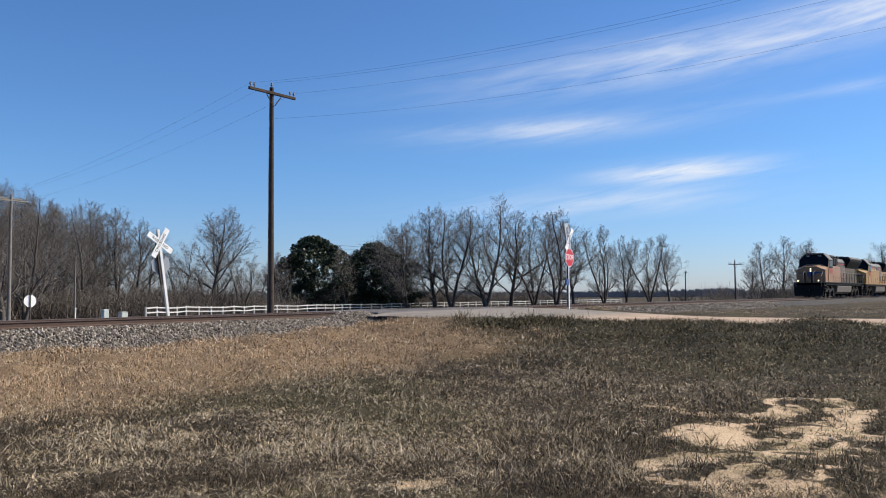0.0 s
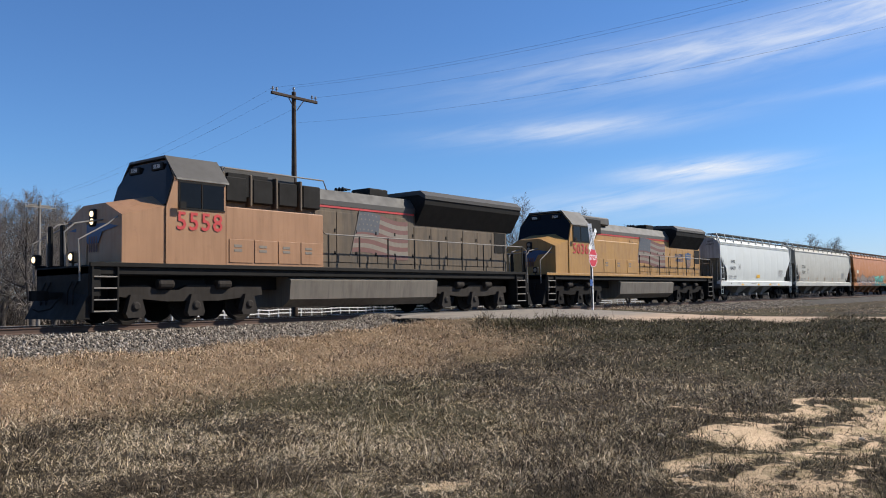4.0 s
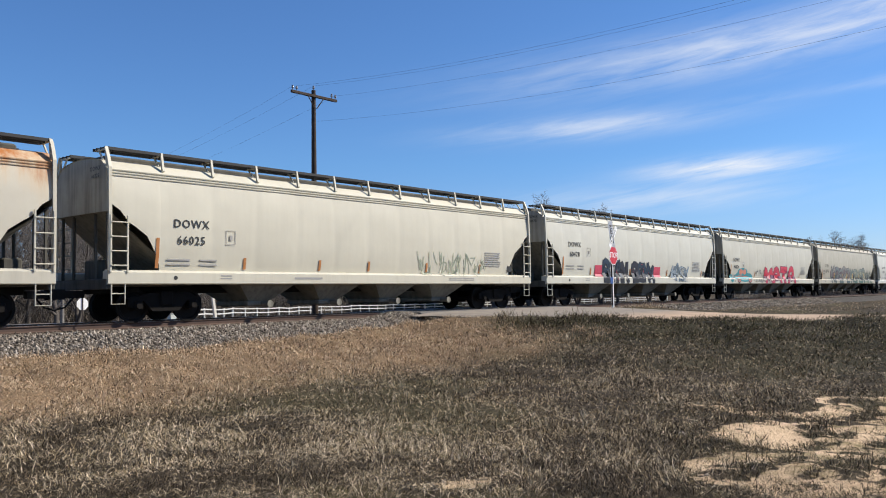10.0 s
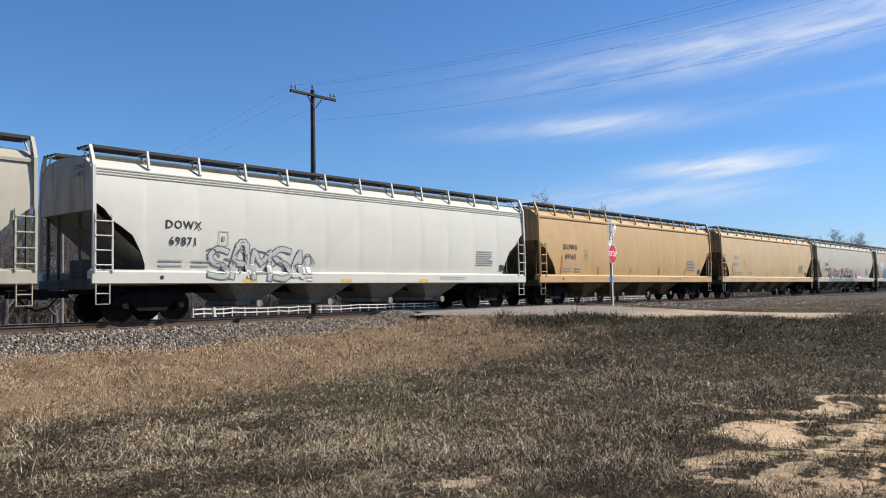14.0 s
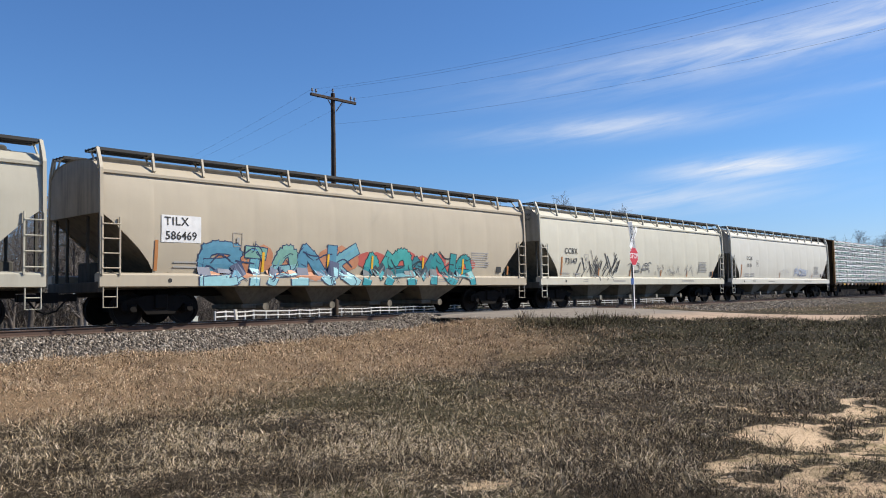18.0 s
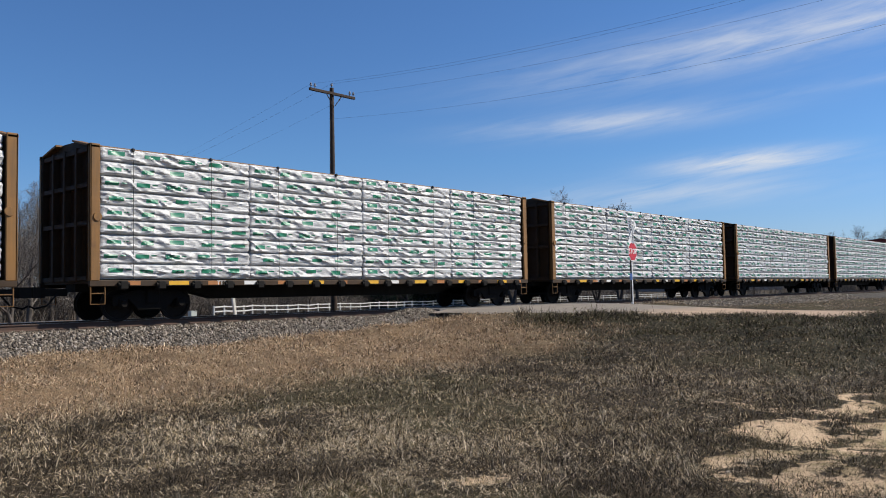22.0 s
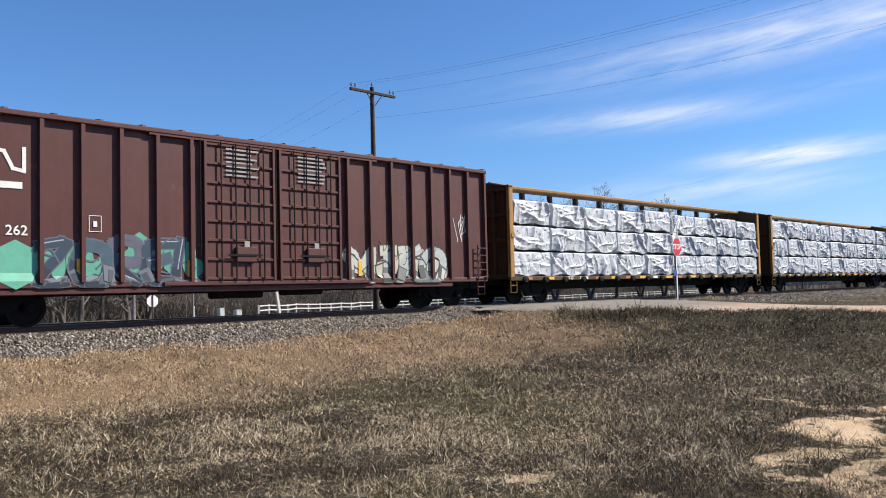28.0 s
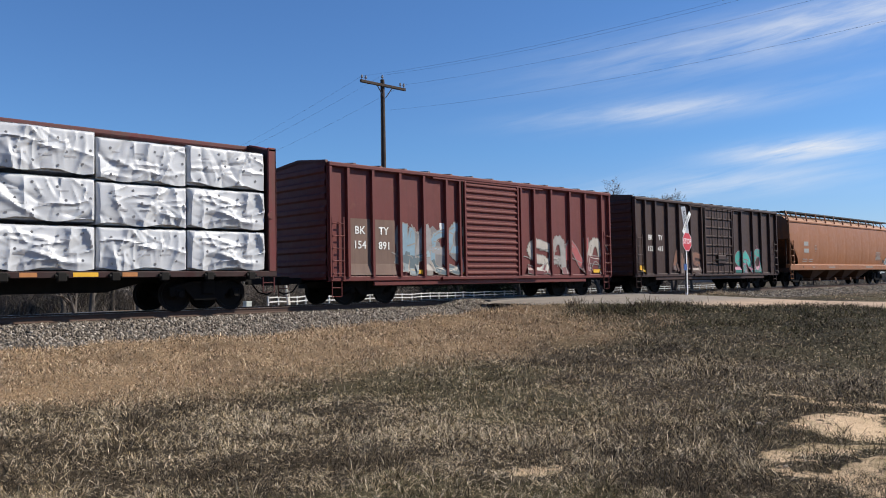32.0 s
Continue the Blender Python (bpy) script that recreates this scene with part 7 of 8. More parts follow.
def sheet(g, x0, x1, z0, z1, nx, nz, off, lift=0.0, mat=0, hem=None):
    x, z = np.meshgrid(np.linspace(x0, x1, nx + 1), np.linspace(z0, z1, nz + 1))
    y = -off(x, z) - lift
    if hem is not None:
        z = z.copy()
        z[0] -= hem(x[0])
    g.grid([[(float(a), float(b), float(c)) for a, b, c in zip(*r)] for r in zip(x, y, z)], mat)


def bundle_geo(w, h, d, seed, labels, long=1.0, fine=True):
    """A stack of boards in plastic wrap: a creased skin with printed marks on the outer face, on a dark bearer."""
    rs = np.random.RandomState(seed)
    g = Geo()
    gap = 0.035
    nx, nz = (max(8, int(w / 0.045)), 10) if fine else (6, 2)
    flat = crease_field(w, h, rs, int(w * 6), -0.2, 0.25, (0.016, 0.04), (0.25, 0.9), (0.025, 0.07))
    steep = crease_field(w, h, rs, int(w * 3), 0.5, 0.7, (0.014, 0.034), (0.06, 0.25), (0.025, 0.06))

    def off(x, z):
        e = np.clip(np.minimum((z - gap) / 0.05, (h - z) / 0.05), 0, 1)
        s = np.clip(np.minimum(x, w - x) / 0.06, 0, 1)
        return (flat(x, z) + steep(x, z)) * (0.35 + 0.65 * e) - 0.03 * (1 - e) ** 2 - 0.03 * (1 - s) ** 2
    sheet(g, 0, w, gap, h, nx, nz, off)
    g.box(0.01, w - 0.01, 0.09, d, 0.0, h - 0.015)
    g.grid([[(w * i / nx, y, h) for i in range(nx + 1)] for y in (0.03, 0.3)])
    if labels:
        x = rs.uniform(0.05, 0.5)
        while x < w - 0.5:
            lw, lh = rs.uniform(0.34, 0.5) * long, (h - gap) * rs.uniform(0.26, 0.36)
            z0 = gap + (h - gap) * rs.uniform(0.28, 0.45)
            sheet(g, x, min(w - 0.02, x + lw), z0, z0 + lh, 8, 3, off, 0.009, 1)
            x += lw + 0.07
            if x < w - 0.45:
                lw2 = rs.uniform(0.22, 0.34)
                sheet(g, x, x + lw2, z0 + lh * 0.1, z0 + lh * 0.45, 4, 2, off, 0.008, 2)
                if rs.rand() < 0.7:
                    sheet(g, x, x + lw2 * 0.6, z0 + lh * 0.62, z0 + lh * 0.9, 4, 2, off, 0.008, 1)
                x += lw2 + rs.uniform(0.1, 0.3)
    return g


def crumple_geo(w, h, d, seed, fine=True):
    """A tall package in loose white wrap: nearly flat film with sharp folds, hanging hem and round dark dots."""
    rs = np.random.RandomState(seed)
    g = Geo()
    nx, nz = (64, 30) if fine else (6, 4)
    big = crease_field(w, h, rs, 7, math.pi / 2, 0.45, (0.05, 0.12), (0.3, 0.8), (0.06, 0.15))
    thin = crease_field(w, h, rs, 22, math.pi / 2, 0.8, (0.018, 0.04), (0.12, 0.45), (0.02, 0.055))
    drape = crease_field(w, h, rs, 6, 0.0, 0.3, (0.025, 0.06), (0.3, 0.8), (0.03, 0.08))
    ph = rs.uniform(0, 6.28, 3)
    lean = rs.uniform(0.0, 0.04)

    def off(x, z):
        f = lean * (1 - z / h) + 0.02 * np.sin(math.pi * z / h) + big(x, z) + thin(x, z) + drape(x, z)
        e = np.clip(np.minimum(np.minimum(x / 0.08, (w - x) / 0.08), (h - z) / 0.06), 0, 1)
        f = f + 0.03 * (1 - z / h) * np.sin(6 * x + ph[0])
        return f * np.maximum(0.15, e) - 0.08 * (1 - e) ** 2
    sheet(g, 0, w, 0.03, h, nx, nz, off, hem=lambda x: 0.0 + 0.05 * np.sin(x * 4.3 + ph[1]))
    g.box(0.01, w - 0.01, 0.10, d, 0.01, h - 0.02)
    g.grid([[(w * i / nx, y, h - (0.03 if y > 0.1 else 0.0)) for i in range(nx + 1)] for y in (0.04, 0.3, d)])
    for z in (0.18, 0.5, 0.8):
        for k in range(4):
            x = w * (0.14 + 0.24 * k + (0.08 if z == 0.5 else 0))
            if x > w - 0.12:
                continue
            zz = h * z + (0.04 if k % 2 else -0.04)
            r = 0.036
            y = -float(off(np.array([x]), np.array([zz]))[0]) - 0.012
            g.add([(x + r * math.cos(a * math.pi / 4), y, zz + r * math.sin(a * math.pi / 4)) for a in range(8)], [tuple(range(8))], 1)
    # pale print between the dots
    for k in range(3):
        x = w * (0.2 + 0.24 * k)
        sheet(g, x, x + 0.3, h * 0.34, h * 0.34 + 0.05, 4, 1, off, 0.007, 2)
        sheet(g, x - 0.1, x + 0.12, h * 0.66, h * 0.66 + 0.04, 4, 1, off, 0.007, 2)
    return g


def wrap_mat(name, col, amt=0.75):
    """Plastic film with slanting creases, the shade in them painted as a darker tone."""
    m, nt, b = nodes_of(name)
    tc = nt.nodes.new("ShaderNodeTexCoord")
    mp = nt.nodes.new("ShaderNodeMapping")
    mp.inputs["Rotation"].default_value = (0, radians(28), 0)
    mp.inputs["Scale"].default_value = (1.2, 1.0, 9.0)
    nt.links.new(tc.outputs["Object"], mp.inputs["Vector"])
    info = nt.nodes.new("ShaderNodeObjectInfo")
    add = nt.nodes.new("ShaderNodeVectorMath")
    add.operation = "MULTIPLY_ADD"
    nt.links.new(info.outputs["Random"], add.inputs[0])
    add.inputs[1].default_value = (37, 11, 53)
    nt.links.new(mp.outputs[0], add.inputs[2])
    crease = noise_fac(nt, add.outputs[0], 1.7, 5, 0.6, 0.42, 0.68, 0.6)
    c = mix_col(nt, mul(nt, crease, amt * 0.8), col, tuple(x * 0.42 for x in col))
    nt.links.new(c, b.inputs["Base Color"])
    b.inputs["Roughness"].default_value = 0.4
    bump(nt, b, crease, amt, 0.03)
    return m


M["wrap"] = wrap_mat("white plastic lumber wrap", (0.52, 0.52, 0.515), 0.35)
M["wrap_green"] = plain("green print on wrap", (0.018, 0.20, 0.11), 0.4)
M["wrap_grey"] = plain("grey print on wrap", (0.42, 0.42, 0.41), 0.45)
M["wrap2"] = wrap_mat("crumpled white package wrap", (0.47, 0.48, 0.495), 0.04)
M["wrap2_dot"] = plain("dark round dots on wrap", (0.13, 0.13, 0.14), 0.5)
M["wrap2_grey"] = plain("pale grey print on wrap", (0.34, 0.34, 0.35), 0.5)
M["strap"] = plain("black load strap", (0.02, 0.02, 0.02), 0.6)


def lumber_load(rows, cols, top, missing=0, long=1.0):
    def load(car, L, H):
        rnd = random.Random(int(L * 100) + rows + missing * 7)
        z0, z1 = 1.13, top
        h = (z1 - z0) / rows
        w = (L - 0.62) / cols
        for y, rz in ((-1, 0), (1, 180)):
            for r in range(rows):
                for c in range(cols):
                    if r == rows - 1 and c < missing:
                        continue
                    v = rnd.randrange(7)
                    me = shared("lumber_package:%.2f:%.2f:%d:%d" % (w, h, v, y), lambda: bundle_geo(w - 0.02, h - 0.006, 1.2, v + int(40 * long), y < 0, long, y < 0), True, 3)
                    dx = rnd.uniform(-0.02, 0.02)
                    u = 0.31 + c * w + dx
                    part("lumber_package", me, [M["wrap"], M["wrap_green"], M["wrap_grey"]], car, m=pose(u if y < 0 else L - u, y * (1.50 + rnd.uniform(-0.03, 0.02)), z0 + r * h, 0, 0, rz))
            for k in range(8):
                u = 1.2 + (L - 2.4) * k / 7
                part("load_strap", shared("load_strap:%.2f" % top, lambda: Geo().box(-0.008, 0.008, -0.040, -0.036, 1.05, top - 0.03).box(-0.025, 0.025, -0.045, 1.2, top - 0.01, top + 0.003).box(-0.04, 0.04, -0.06, 0.05, top - 0.05, top + 0.04, 0, 0.02)), M["strap"], car, m=pose(u if y < 0 else L - u, y * 1.5, 0, 0, 0, rz))
    return load


def package_load(rows, cols, top):
    def load(car, L, H):
        rnd = random.Random(int(L * 77) + cols)
        z0 = 1.13
        h = (top - z0) / rows
        w = (L - 0.62) / cols
        for y, rz in ((-1, 0), (1, 180)):
            stretch = [rnd.choice((1.0, 0.985, 1.02, 1.05)) for _ in range(cols)]
            for r in range(rows):
                for c in range(cols):
                    v = rnd.randrange(8)
                    me = shared("wrapped_package:%.2f:%.2f:%d:%d" % (w, h, v, y), lambda: crumple_geo(w - 0.02, h - 0.05, 1.2, v + 11, y < 0), True, 3)
                    u = 0.31 + c * w
                    part("wrapped_package", me, [M["wrap2"], M["wrap2_dot"], M["wrap2_grey"]], car, m=pose(u if y < 0 else L - u, y * (1.42 + 0.02 * (c % 3)), z0 + r * h * stretch[c], 0, 0, rz))
    return load


WHITE, CREAM, GREY, BEIGE = (0.488, 0.496, 0.488), (0.488, 0.459, 0.392), (0.370, 0.359, 0.333), (0.385, 0.355, 0.296)
ORANGE, TAN = (0.370, 0.141, 0.041), (0.444, 0.296, 0.148)
H1 = hopper("silver-white covered hopper car with clean rounded sides", -176.22, 16.62, (0.488, 0.503, 0.511), dirt=0.12, posts=11, bays=3, belt=3)
H2 = hopper("pale grey covered hopper car with streaked sides", -158.30, 19.88, GREY, dirt=0.35)
H3 = hopper("faded orange covered hopper car with teal graffiti", -137.08, 18.79, ORANGE, rust=0.3, dirt=0.3, dirt_col=(0.185, 0.067, 0.022))
H4 = hopper("cream covered hopper car with heavy rust runs along the top", -116.96, 19.90, (0.459, 0.429, 0.370), rust_top=True, belt=3)
H5 = hopper("cream-white covered hopper car with faint graffiti", -95.69, 19.82, CREAM, dirt=0.2, belt=3)
H6 = hopper("white covered hopper car with red and black graffiti", -74.57, 19.90, (0.488, 0.474, 0.429), dirt=0.2, belt=3)
H7 = hopper("off-white covered hopper car with red and teal graffiti", -53.34, 19.83, (0.459, 0.437, 0.385), dirt=0.25, belt=3)
H8 = hopper("beige covered hopper car with large grey and green graffiti", -32.16, 19.75, BEIGE, dirt=0.3)
H9 = hopper("clean white covered hopper car with outline graffiti", -11.01, 19.88, (0.503, 0.496, 0.466), dirt=0.12, belt=3)
H10 = hopper("yellow-tan stained covered hopper car", 10.02, 19.85, TAN, rust=0.35, dirt=0.4, dirt_col=(0.333, 0.178, 0.067))
H11 = hopper("tan covered hopper car with orange rust stains", 31.68, 19.86, (0.459, 0.340, 0.200), rust=0.35, dirt=0.4, dirt_col=(0.333, 0.178, 0.067))
H12 = hopper("light grey-beige covered hopper car with pink and teal graffiti", 52.96, 19.74, (0.392, 0.370, 0.318), dirt=0.3)
H13 = hopper("tan-grey covered hopper car with bright blue graffiti", 74.05, 18.82, (0.385, 0.333, 0.266), dirt=0.2)
H14 = hopper("cream-white covered hopper car with black scrawled graffiti", 93.97, 19.80, (0.488, 0.466, 0.407), dirt=0.2)
H15 = hopper("white covered hopper car with faint blue graffiti", 115.01, 19.74, (0.503, 0.488, 0.459), dirt=0.15)
H16 = hopper("rusty orange-brown covered hopper car", 411.0, 19.6, (0.266, 0.104, 0.041), rust=0.4, dirt=0.4, dirt_col=(0.126, 0.052, 0.022))
YEL = (0.19, 0.092, 0.024)
for k, (s, e) in enumerate(((136.35, 155.68), (157.45, 176.74), (178.64, 197.99), (199.75, 219.09))):
    centrebeam("yellow-brown centre-beam car loaded with white and green wrapped lumber", s, e - s, 4.75, YEL, False, lumber_load(9, 4, 4.62))
centrebeam("yellow-brown centre-beam car with lumber, its top layer partly missing", 220.67, 19.25, 4.75, YEL, True, lumber_load(9, 4, 4.62, 0, 1.7))
B1 = boxcar("bright red high-cube boxcar with white and teal graffiti", 241.85, 16.9, 5.28, 0.9, (0.22, 0.030, 0.020), [(6.3, 8.3), (8.35, 10.35)], 6)
B2 = boxcar("brown high-cube boxcar with yellow graffiti", 260.3, 18.2, 5.28, 0.9, (0.075, 0.024, 0.018), [(7.1, 9.1), (9.15, 11.15)], 7)
B3 = boxcar("brown high-cube boxcar with double doors and dark graffiti", 280.0, 19.4, 5.36, 0.92, (0.085, 0.025, 0.020), [(7.4, 9.75), (9.9, 12.25)], 8)
for s, e, top in ((300.76, 324.17, 4.25), (325.87, 348.97, 4.50)):
    centrebeam("yellow centre-beam car loaded with crumpled white wrapped packages", s, e - s, 4.85, (0.30, 0.15, 0.03), True, package_load(3, 9, top))
centrebeam("red-brown centre-beam car loaded with white wrapped packages", 350.56, 23.04, 4.85, (0.10, 0.015, 0.016), True, package_load(3, 9, 4.6))
B4 = boxcar("faded red boxcar with a louvred door and graffiti", 375.52, 15.80, 4.72, 0.75, (0.125, 0.023, 0.019), [(6.2, 9.3)], 6, louver=True, rib_x=[0.09, 0.8, 1.84, 3.05, 4.17, 5.3, 6.0, 9.5, 10.33, 11.45, 12.74, 13.85, 15.1, 15.7])
B5 = boxcar("dark brown boxcar with teal graffiti", 393.31, 15.90, 4.72, 0.75, (0.042, 0.018, 0.013), [(6.75, 9.9)], 6, rib_x=[0.09, 0.96, 1.89, 3.06, 4.16, 5.32, 6.5, 10.1, 11.11, 12.56, 13.68, 14.85, 15.8])


# ---- lettering, tape and graffiti on the cars ----
def spray(col):
    key = "spray%.2f%.2f%.2f" % col
    if key not in M:
        M[key] = plain("spray paint", col, 0.55)
    return M[key]


def hop_surf(z):
    return -(hop_y(z) + 0.0165) if z > 1.45 else -1.595 + max(0.0, (z - 1.37)) * 0.9


def box_surf(z):
    return -1.482 if z > 1.1 else -1.552


# how far the markings of some cars sit nearer to the leading end than first noted
SHIFT = {H2: 0.08, H3: 1.63, H4: 0.09, H5: 1.12, H6: 0.37, H7: 0.91, H12: 0.83, H13: 0.23, H14: -0.08, H15: 0.25, B3: 0.6}


GLYPHS = {
    "A": [[(0, 0), (0.28, 0.95), (0.72, 0.95), (1, 0)], [(0.15, 0.4), (0.85, 0.4)]], "M": [[(0, 0), (0, 0.95), (0.5, 0.5), (1, 0.95), (1, 0)]],
    "T": [[(0, 0.92), (1, 0.92)], [(0.5, 0.92), (0.5, 0)]], "K": [[(0, 0), (0, 1)], [(0.9, 1), (0.15, 0.5), (1, 0)]],
    "E": [[(1, 0.95), (0.15, 0.9), (0, 0.5), (0.15, 0.05), (1, 0)], [(0.05, 0.5), (0.8, 0.52)]], "P": [[(0, 0), (0, 0.95), (0.8, 0.95), (1, 0.7), (0.8, 0.45), (0, 0.42)]],
    "R": [[(0, 0), (0, 0.95), (0.8, 0.95), (1, 0.7), (0.8, 0.48), (0.1, 0.45), (1, 0)]], "S": [[(1, 0.9), (0.3, 1), (0, 0.75), (0.3, 0.52), (0.85, 0.42), (1, 0.2), (0.7, 0), (0, 0.06)]],
    "N": [[(0, 0), (0, 0.95), (1, 0.05), (1, 1)]], "O": [[(0.5, 0), (0.1, 0.15), (0, 0.5), (0.15, 0.9), (0.5, 1), (0.88, 0.88), (1, 0.5), (0.88, 0.12), (0.5, 0)]],
    "I": [[(0.5, 0), (0.5, 1)], [(0.2, 1), (0.8, 1)]], "L": [[(0.1, 1), (0, 0.05), (1, 0)]], "Z": [[(0, 0.95), (1, 0.95), (0.05, 0.05), (1, 0)]], "B": [[(0, 0), (0, 1), (0.8, 0.95), (0.8, 0.58), (0.1, 0.52), (1, 0.45), (0.9, 0.05), (0, 0)]],
    "Y": [[(0, 1), (0.5, 0.5), (1, 1)], [(0.5, 0.5), (0.4, 0)]], "#": [[(0, 0.2), (0.3, 1), (0.5, 0.1), (0.8, 0.9), (1, 0)]], "~": [[(0, 0), (0.2, 0.8), (0.6, 0.3), (1, 0.95)]],
}


def ribbon(g, pts, w, surf, lift, mat, floor=0.0):
    """A flat band along a line, laid on the car's side. mat may depend on the height."""
    for a, b in zip(pts, pts[1:]):
        dx, dz = b[0] - a[0], b[1] - a[1]
        l = math.hypot(dx, dz) or 1e-6
        ux, uz = dx / l * w * 0.40, dz / l * w * 0.40
        nx, nz = -dz / l * w / 2, dx / l * w / 2
        k = max(1, int(l / 0.12))
        rows = []
        for i in range(k + 1):
            f = i / k
            cx, cz = a[0] - ux + (dx + 2 * ux) * f, a[1] - uz + (dz + 2 * uz) * f
            row = []
            for s in (-1, -0.33, 0.33, 1):
                z = max(floor, cz + s * nz)
                row.append((cx + s * nx, surf(z) - lift * 0.4, z))
            rows.append(row)
        if callable(mat):
            for i in range(k):
                g.grid(rows[i:i + 2], mat(rows[i][1][2]))
        else:
            g.grid(rows, mat)
        lift += 0.0007


def curved(pts, n=4):
    """A smooth line through the given points."""
    out = []
    for i in range(len(pts) - 1):
        p0, p1, p2, p3 = pts[max(0, i - 1)], pts[i], pts[i + 1], pts[min(len(pts) - 1, i + 2)]
        for j in range(n):
            t = j / n
            out.append(tuple(0.5 * (2 * p1[c] + (p2[c] - p0[c]) * t + (2 * p0[c] - 5 * p1[c] + 4 * p2[c] - p3[c]) * t * t + (3 * p1[c] - p0[c] - 3 * p2[c] + p3[c]) * t ** 3) for c in (0, 1)))
    return out + [pts[-1]]


def disc(g, x, z, r, rz, surf, lift, mat):
    rows = []
    for k in range(7):
        h = -1 + 2 * k / 6
        half = math.sqrt(max(0.0, 1 - h * h)) * r
        rows.append([(x + half * s, surf(z + h * rz) - lift * 0.4, z + h * rz) for s in (-1, -0.5, 0, 0.5, 1)])
    g.grid(rows, mat)


def graffiti(car, word, x0, x1, z0, z1, fills, line, seed, surf=hop_surf, halo=None, fat=0.30, slant=0.12, glow=None, low=None):
    """Interlocked sprayed letters: outline, fill that may turn to another colour low down, highlights, loose strokes."""
    rnd = random.Random(seed)
    x0, x1 = x0 - SHIFT.get(car, 0), x1 - SHIFT.get(car, 0)
    floor = 1.075 if surf is hop_surf else 0.92
    z0 = max(z0, floor)
    n = len(word)
    w = (x1 - x0) / n
    zh = z1 - z0
    g = Geo()
    low = low or tuple(c * 0.35 for c in fills[-1])
    mats = [spray(c) for c in fills] + [spray(line), spray(glow or tuple(min(0.6, c * 1.35) for c in fills[0])), spray(low)]
    li, hi, lo = len(fills), len(fills) + 1, len(fills) + 2
    if halo:
        mats.append(spray(halo))
        m = int(n * 3.5)
        for k in range(m):
            rz = zh * rnd.uniform(0.18, 0.36)
            disc(g, x0 + (x1 - x0) * (k + 0.5) / m + rnd.uniform(-0.15, 0.15), max(floor + rz, z0 + zh * rnd.uniform(0.3, 0.78)), w * rnd.uniform(0.2, 0.42), rz, surf, 0.002 + 0.00025 * k, len(mats) - 1)
    for i, ch in enumerate(word):
        if ch == " ":
            continue
        gw, gh = w * rnd.uniform(0.74, 0.92), zh * rnd.uniform(0.72, 0.92)
        bx, bz = x0 + w * (i + 0.06), z0 + zh * rnd.uniform(0.02, 0.10)
        sw = min(gw, gh) * fat
        for j, line_pts in enumerate(GLYPHS[ch]):
            pts = [(bx + gw * p + slant * gh * q + rnd.uniform(-0.06, 0.06) * gw, bz + gh * q + rnd.uniform(-0.05, 0.05) * gh) for p, q in line_pts]
            if len(pts) > 2 or rnd.random() < 0.5:
                if len(pts) == 2:
                    pts.insert(1, ((pts[0][0] + pts[1][0]) / 2 + 0.1 * gw, (pts[0][1] + pts[1][1]) / 2))
                pts = curved(pts, 3)
            base = 0.008 + 0.006 * (i % 2) + 0.006 * j
            fill = (i + j) % len(fills) if rnd.random() < 0.8 else rnd.randrange(len(fills))
            cut_z = z0 + zh * rnd.uniform(0.22, 0.42)
            ribbon(g, pts, sw + 0.07, surf, base, li, floor)
            ribbon(g, pts, sw, surf, base + 0.007, lambda z: lo if z < cut_z else fill, floor)
            if rnd.random() < 0.7:
                hl = [(p + 0.2 * sw, q + 0.22 * sw) for p, q in pts[:3]]
                ribbon(g, hl, 0.03, surf, base + 0.0145, hi, floor)
            for _ in range(2):
                p, q = pts[rnd.randrange(len(pts))]
                a = rnd.uniform(0, 6.28)
                e = [(p, q), (p + 0.35 * sw * math.cos(a), q + 0.35 * sw * math.sin(a)), (p + 1.1 * sw * math.cos(a + 0.5), q + 1.1 * sw * math.sin(a + 0.5))]
                ribbon(g, curved(e, 3), 0.028, surf, base + 0.016, li, floor)
        # sharp tips that reach over the neighbouring letters
        for _ in range(2):
            p, q = bx + gw * rnd.random(), bz + gh * rnd.uniform(0.1, 1.0)
            d = rnd.choice((-1, 1))
            ribbon(g, curved([(p, q), (p + d * 0.3 * w, q + rnd.uniform(-0.1, 0.25)), (p + d * 0.55 * w, q + rnd.uniform(-0.25, 0.3))], 4), 0.045, surf, 0.03, li, floor)
    return tagged(part("graffiti", g, mats, car, "spray-painted graffiti lettering"), kind="stuff")


def scrawl(car, x0, x1, z0, z1, col, seed, n=14, w=0.03, surf=hop_surf, jag=True):
    """Thin sprayed lines."""
    x0, x1 = x0 - SHIFT.get(car, 0), x1 - SHIFT.get(car, 0)
    rnd = random.Random(seed)
    g = Geo()
    for k in range(n):
        x = x0 + (x1 - x0) * (k + rnd.random()) / n
        dx = (x1 - x0) / n * rnd.uniform(0.6, 1.8)
        pts = []
        for j in range(rnd.randint(3, 6)):
            pts.append((x + dx * rnd.uniform(-0.6, 0.9), z0 + (z1 - z0) * (rnd.random() if jag else (j % 2) * rnd.uniform(0.6, 1.0))))
        ribbon(g, pts, w, surf, 0.006 + 0.001 * k, 0)
    return tagged(part("graffiti", g, spray(col), car, "thin sprayed scrawl"), kind="stuff")


def mark(car, text, x, z, size, mat=None, surf=hop_surf, spread=1.15):
    x -= SHIFT.get(car, 0)
    part("lettering", letters(text, size, spread), mat or M["black_line"], car, "stencilled " + text, m=pose(x, min(surf(z + size * 0.3), surf(z), surf(z - size * 0.3)) - 0.009, z))


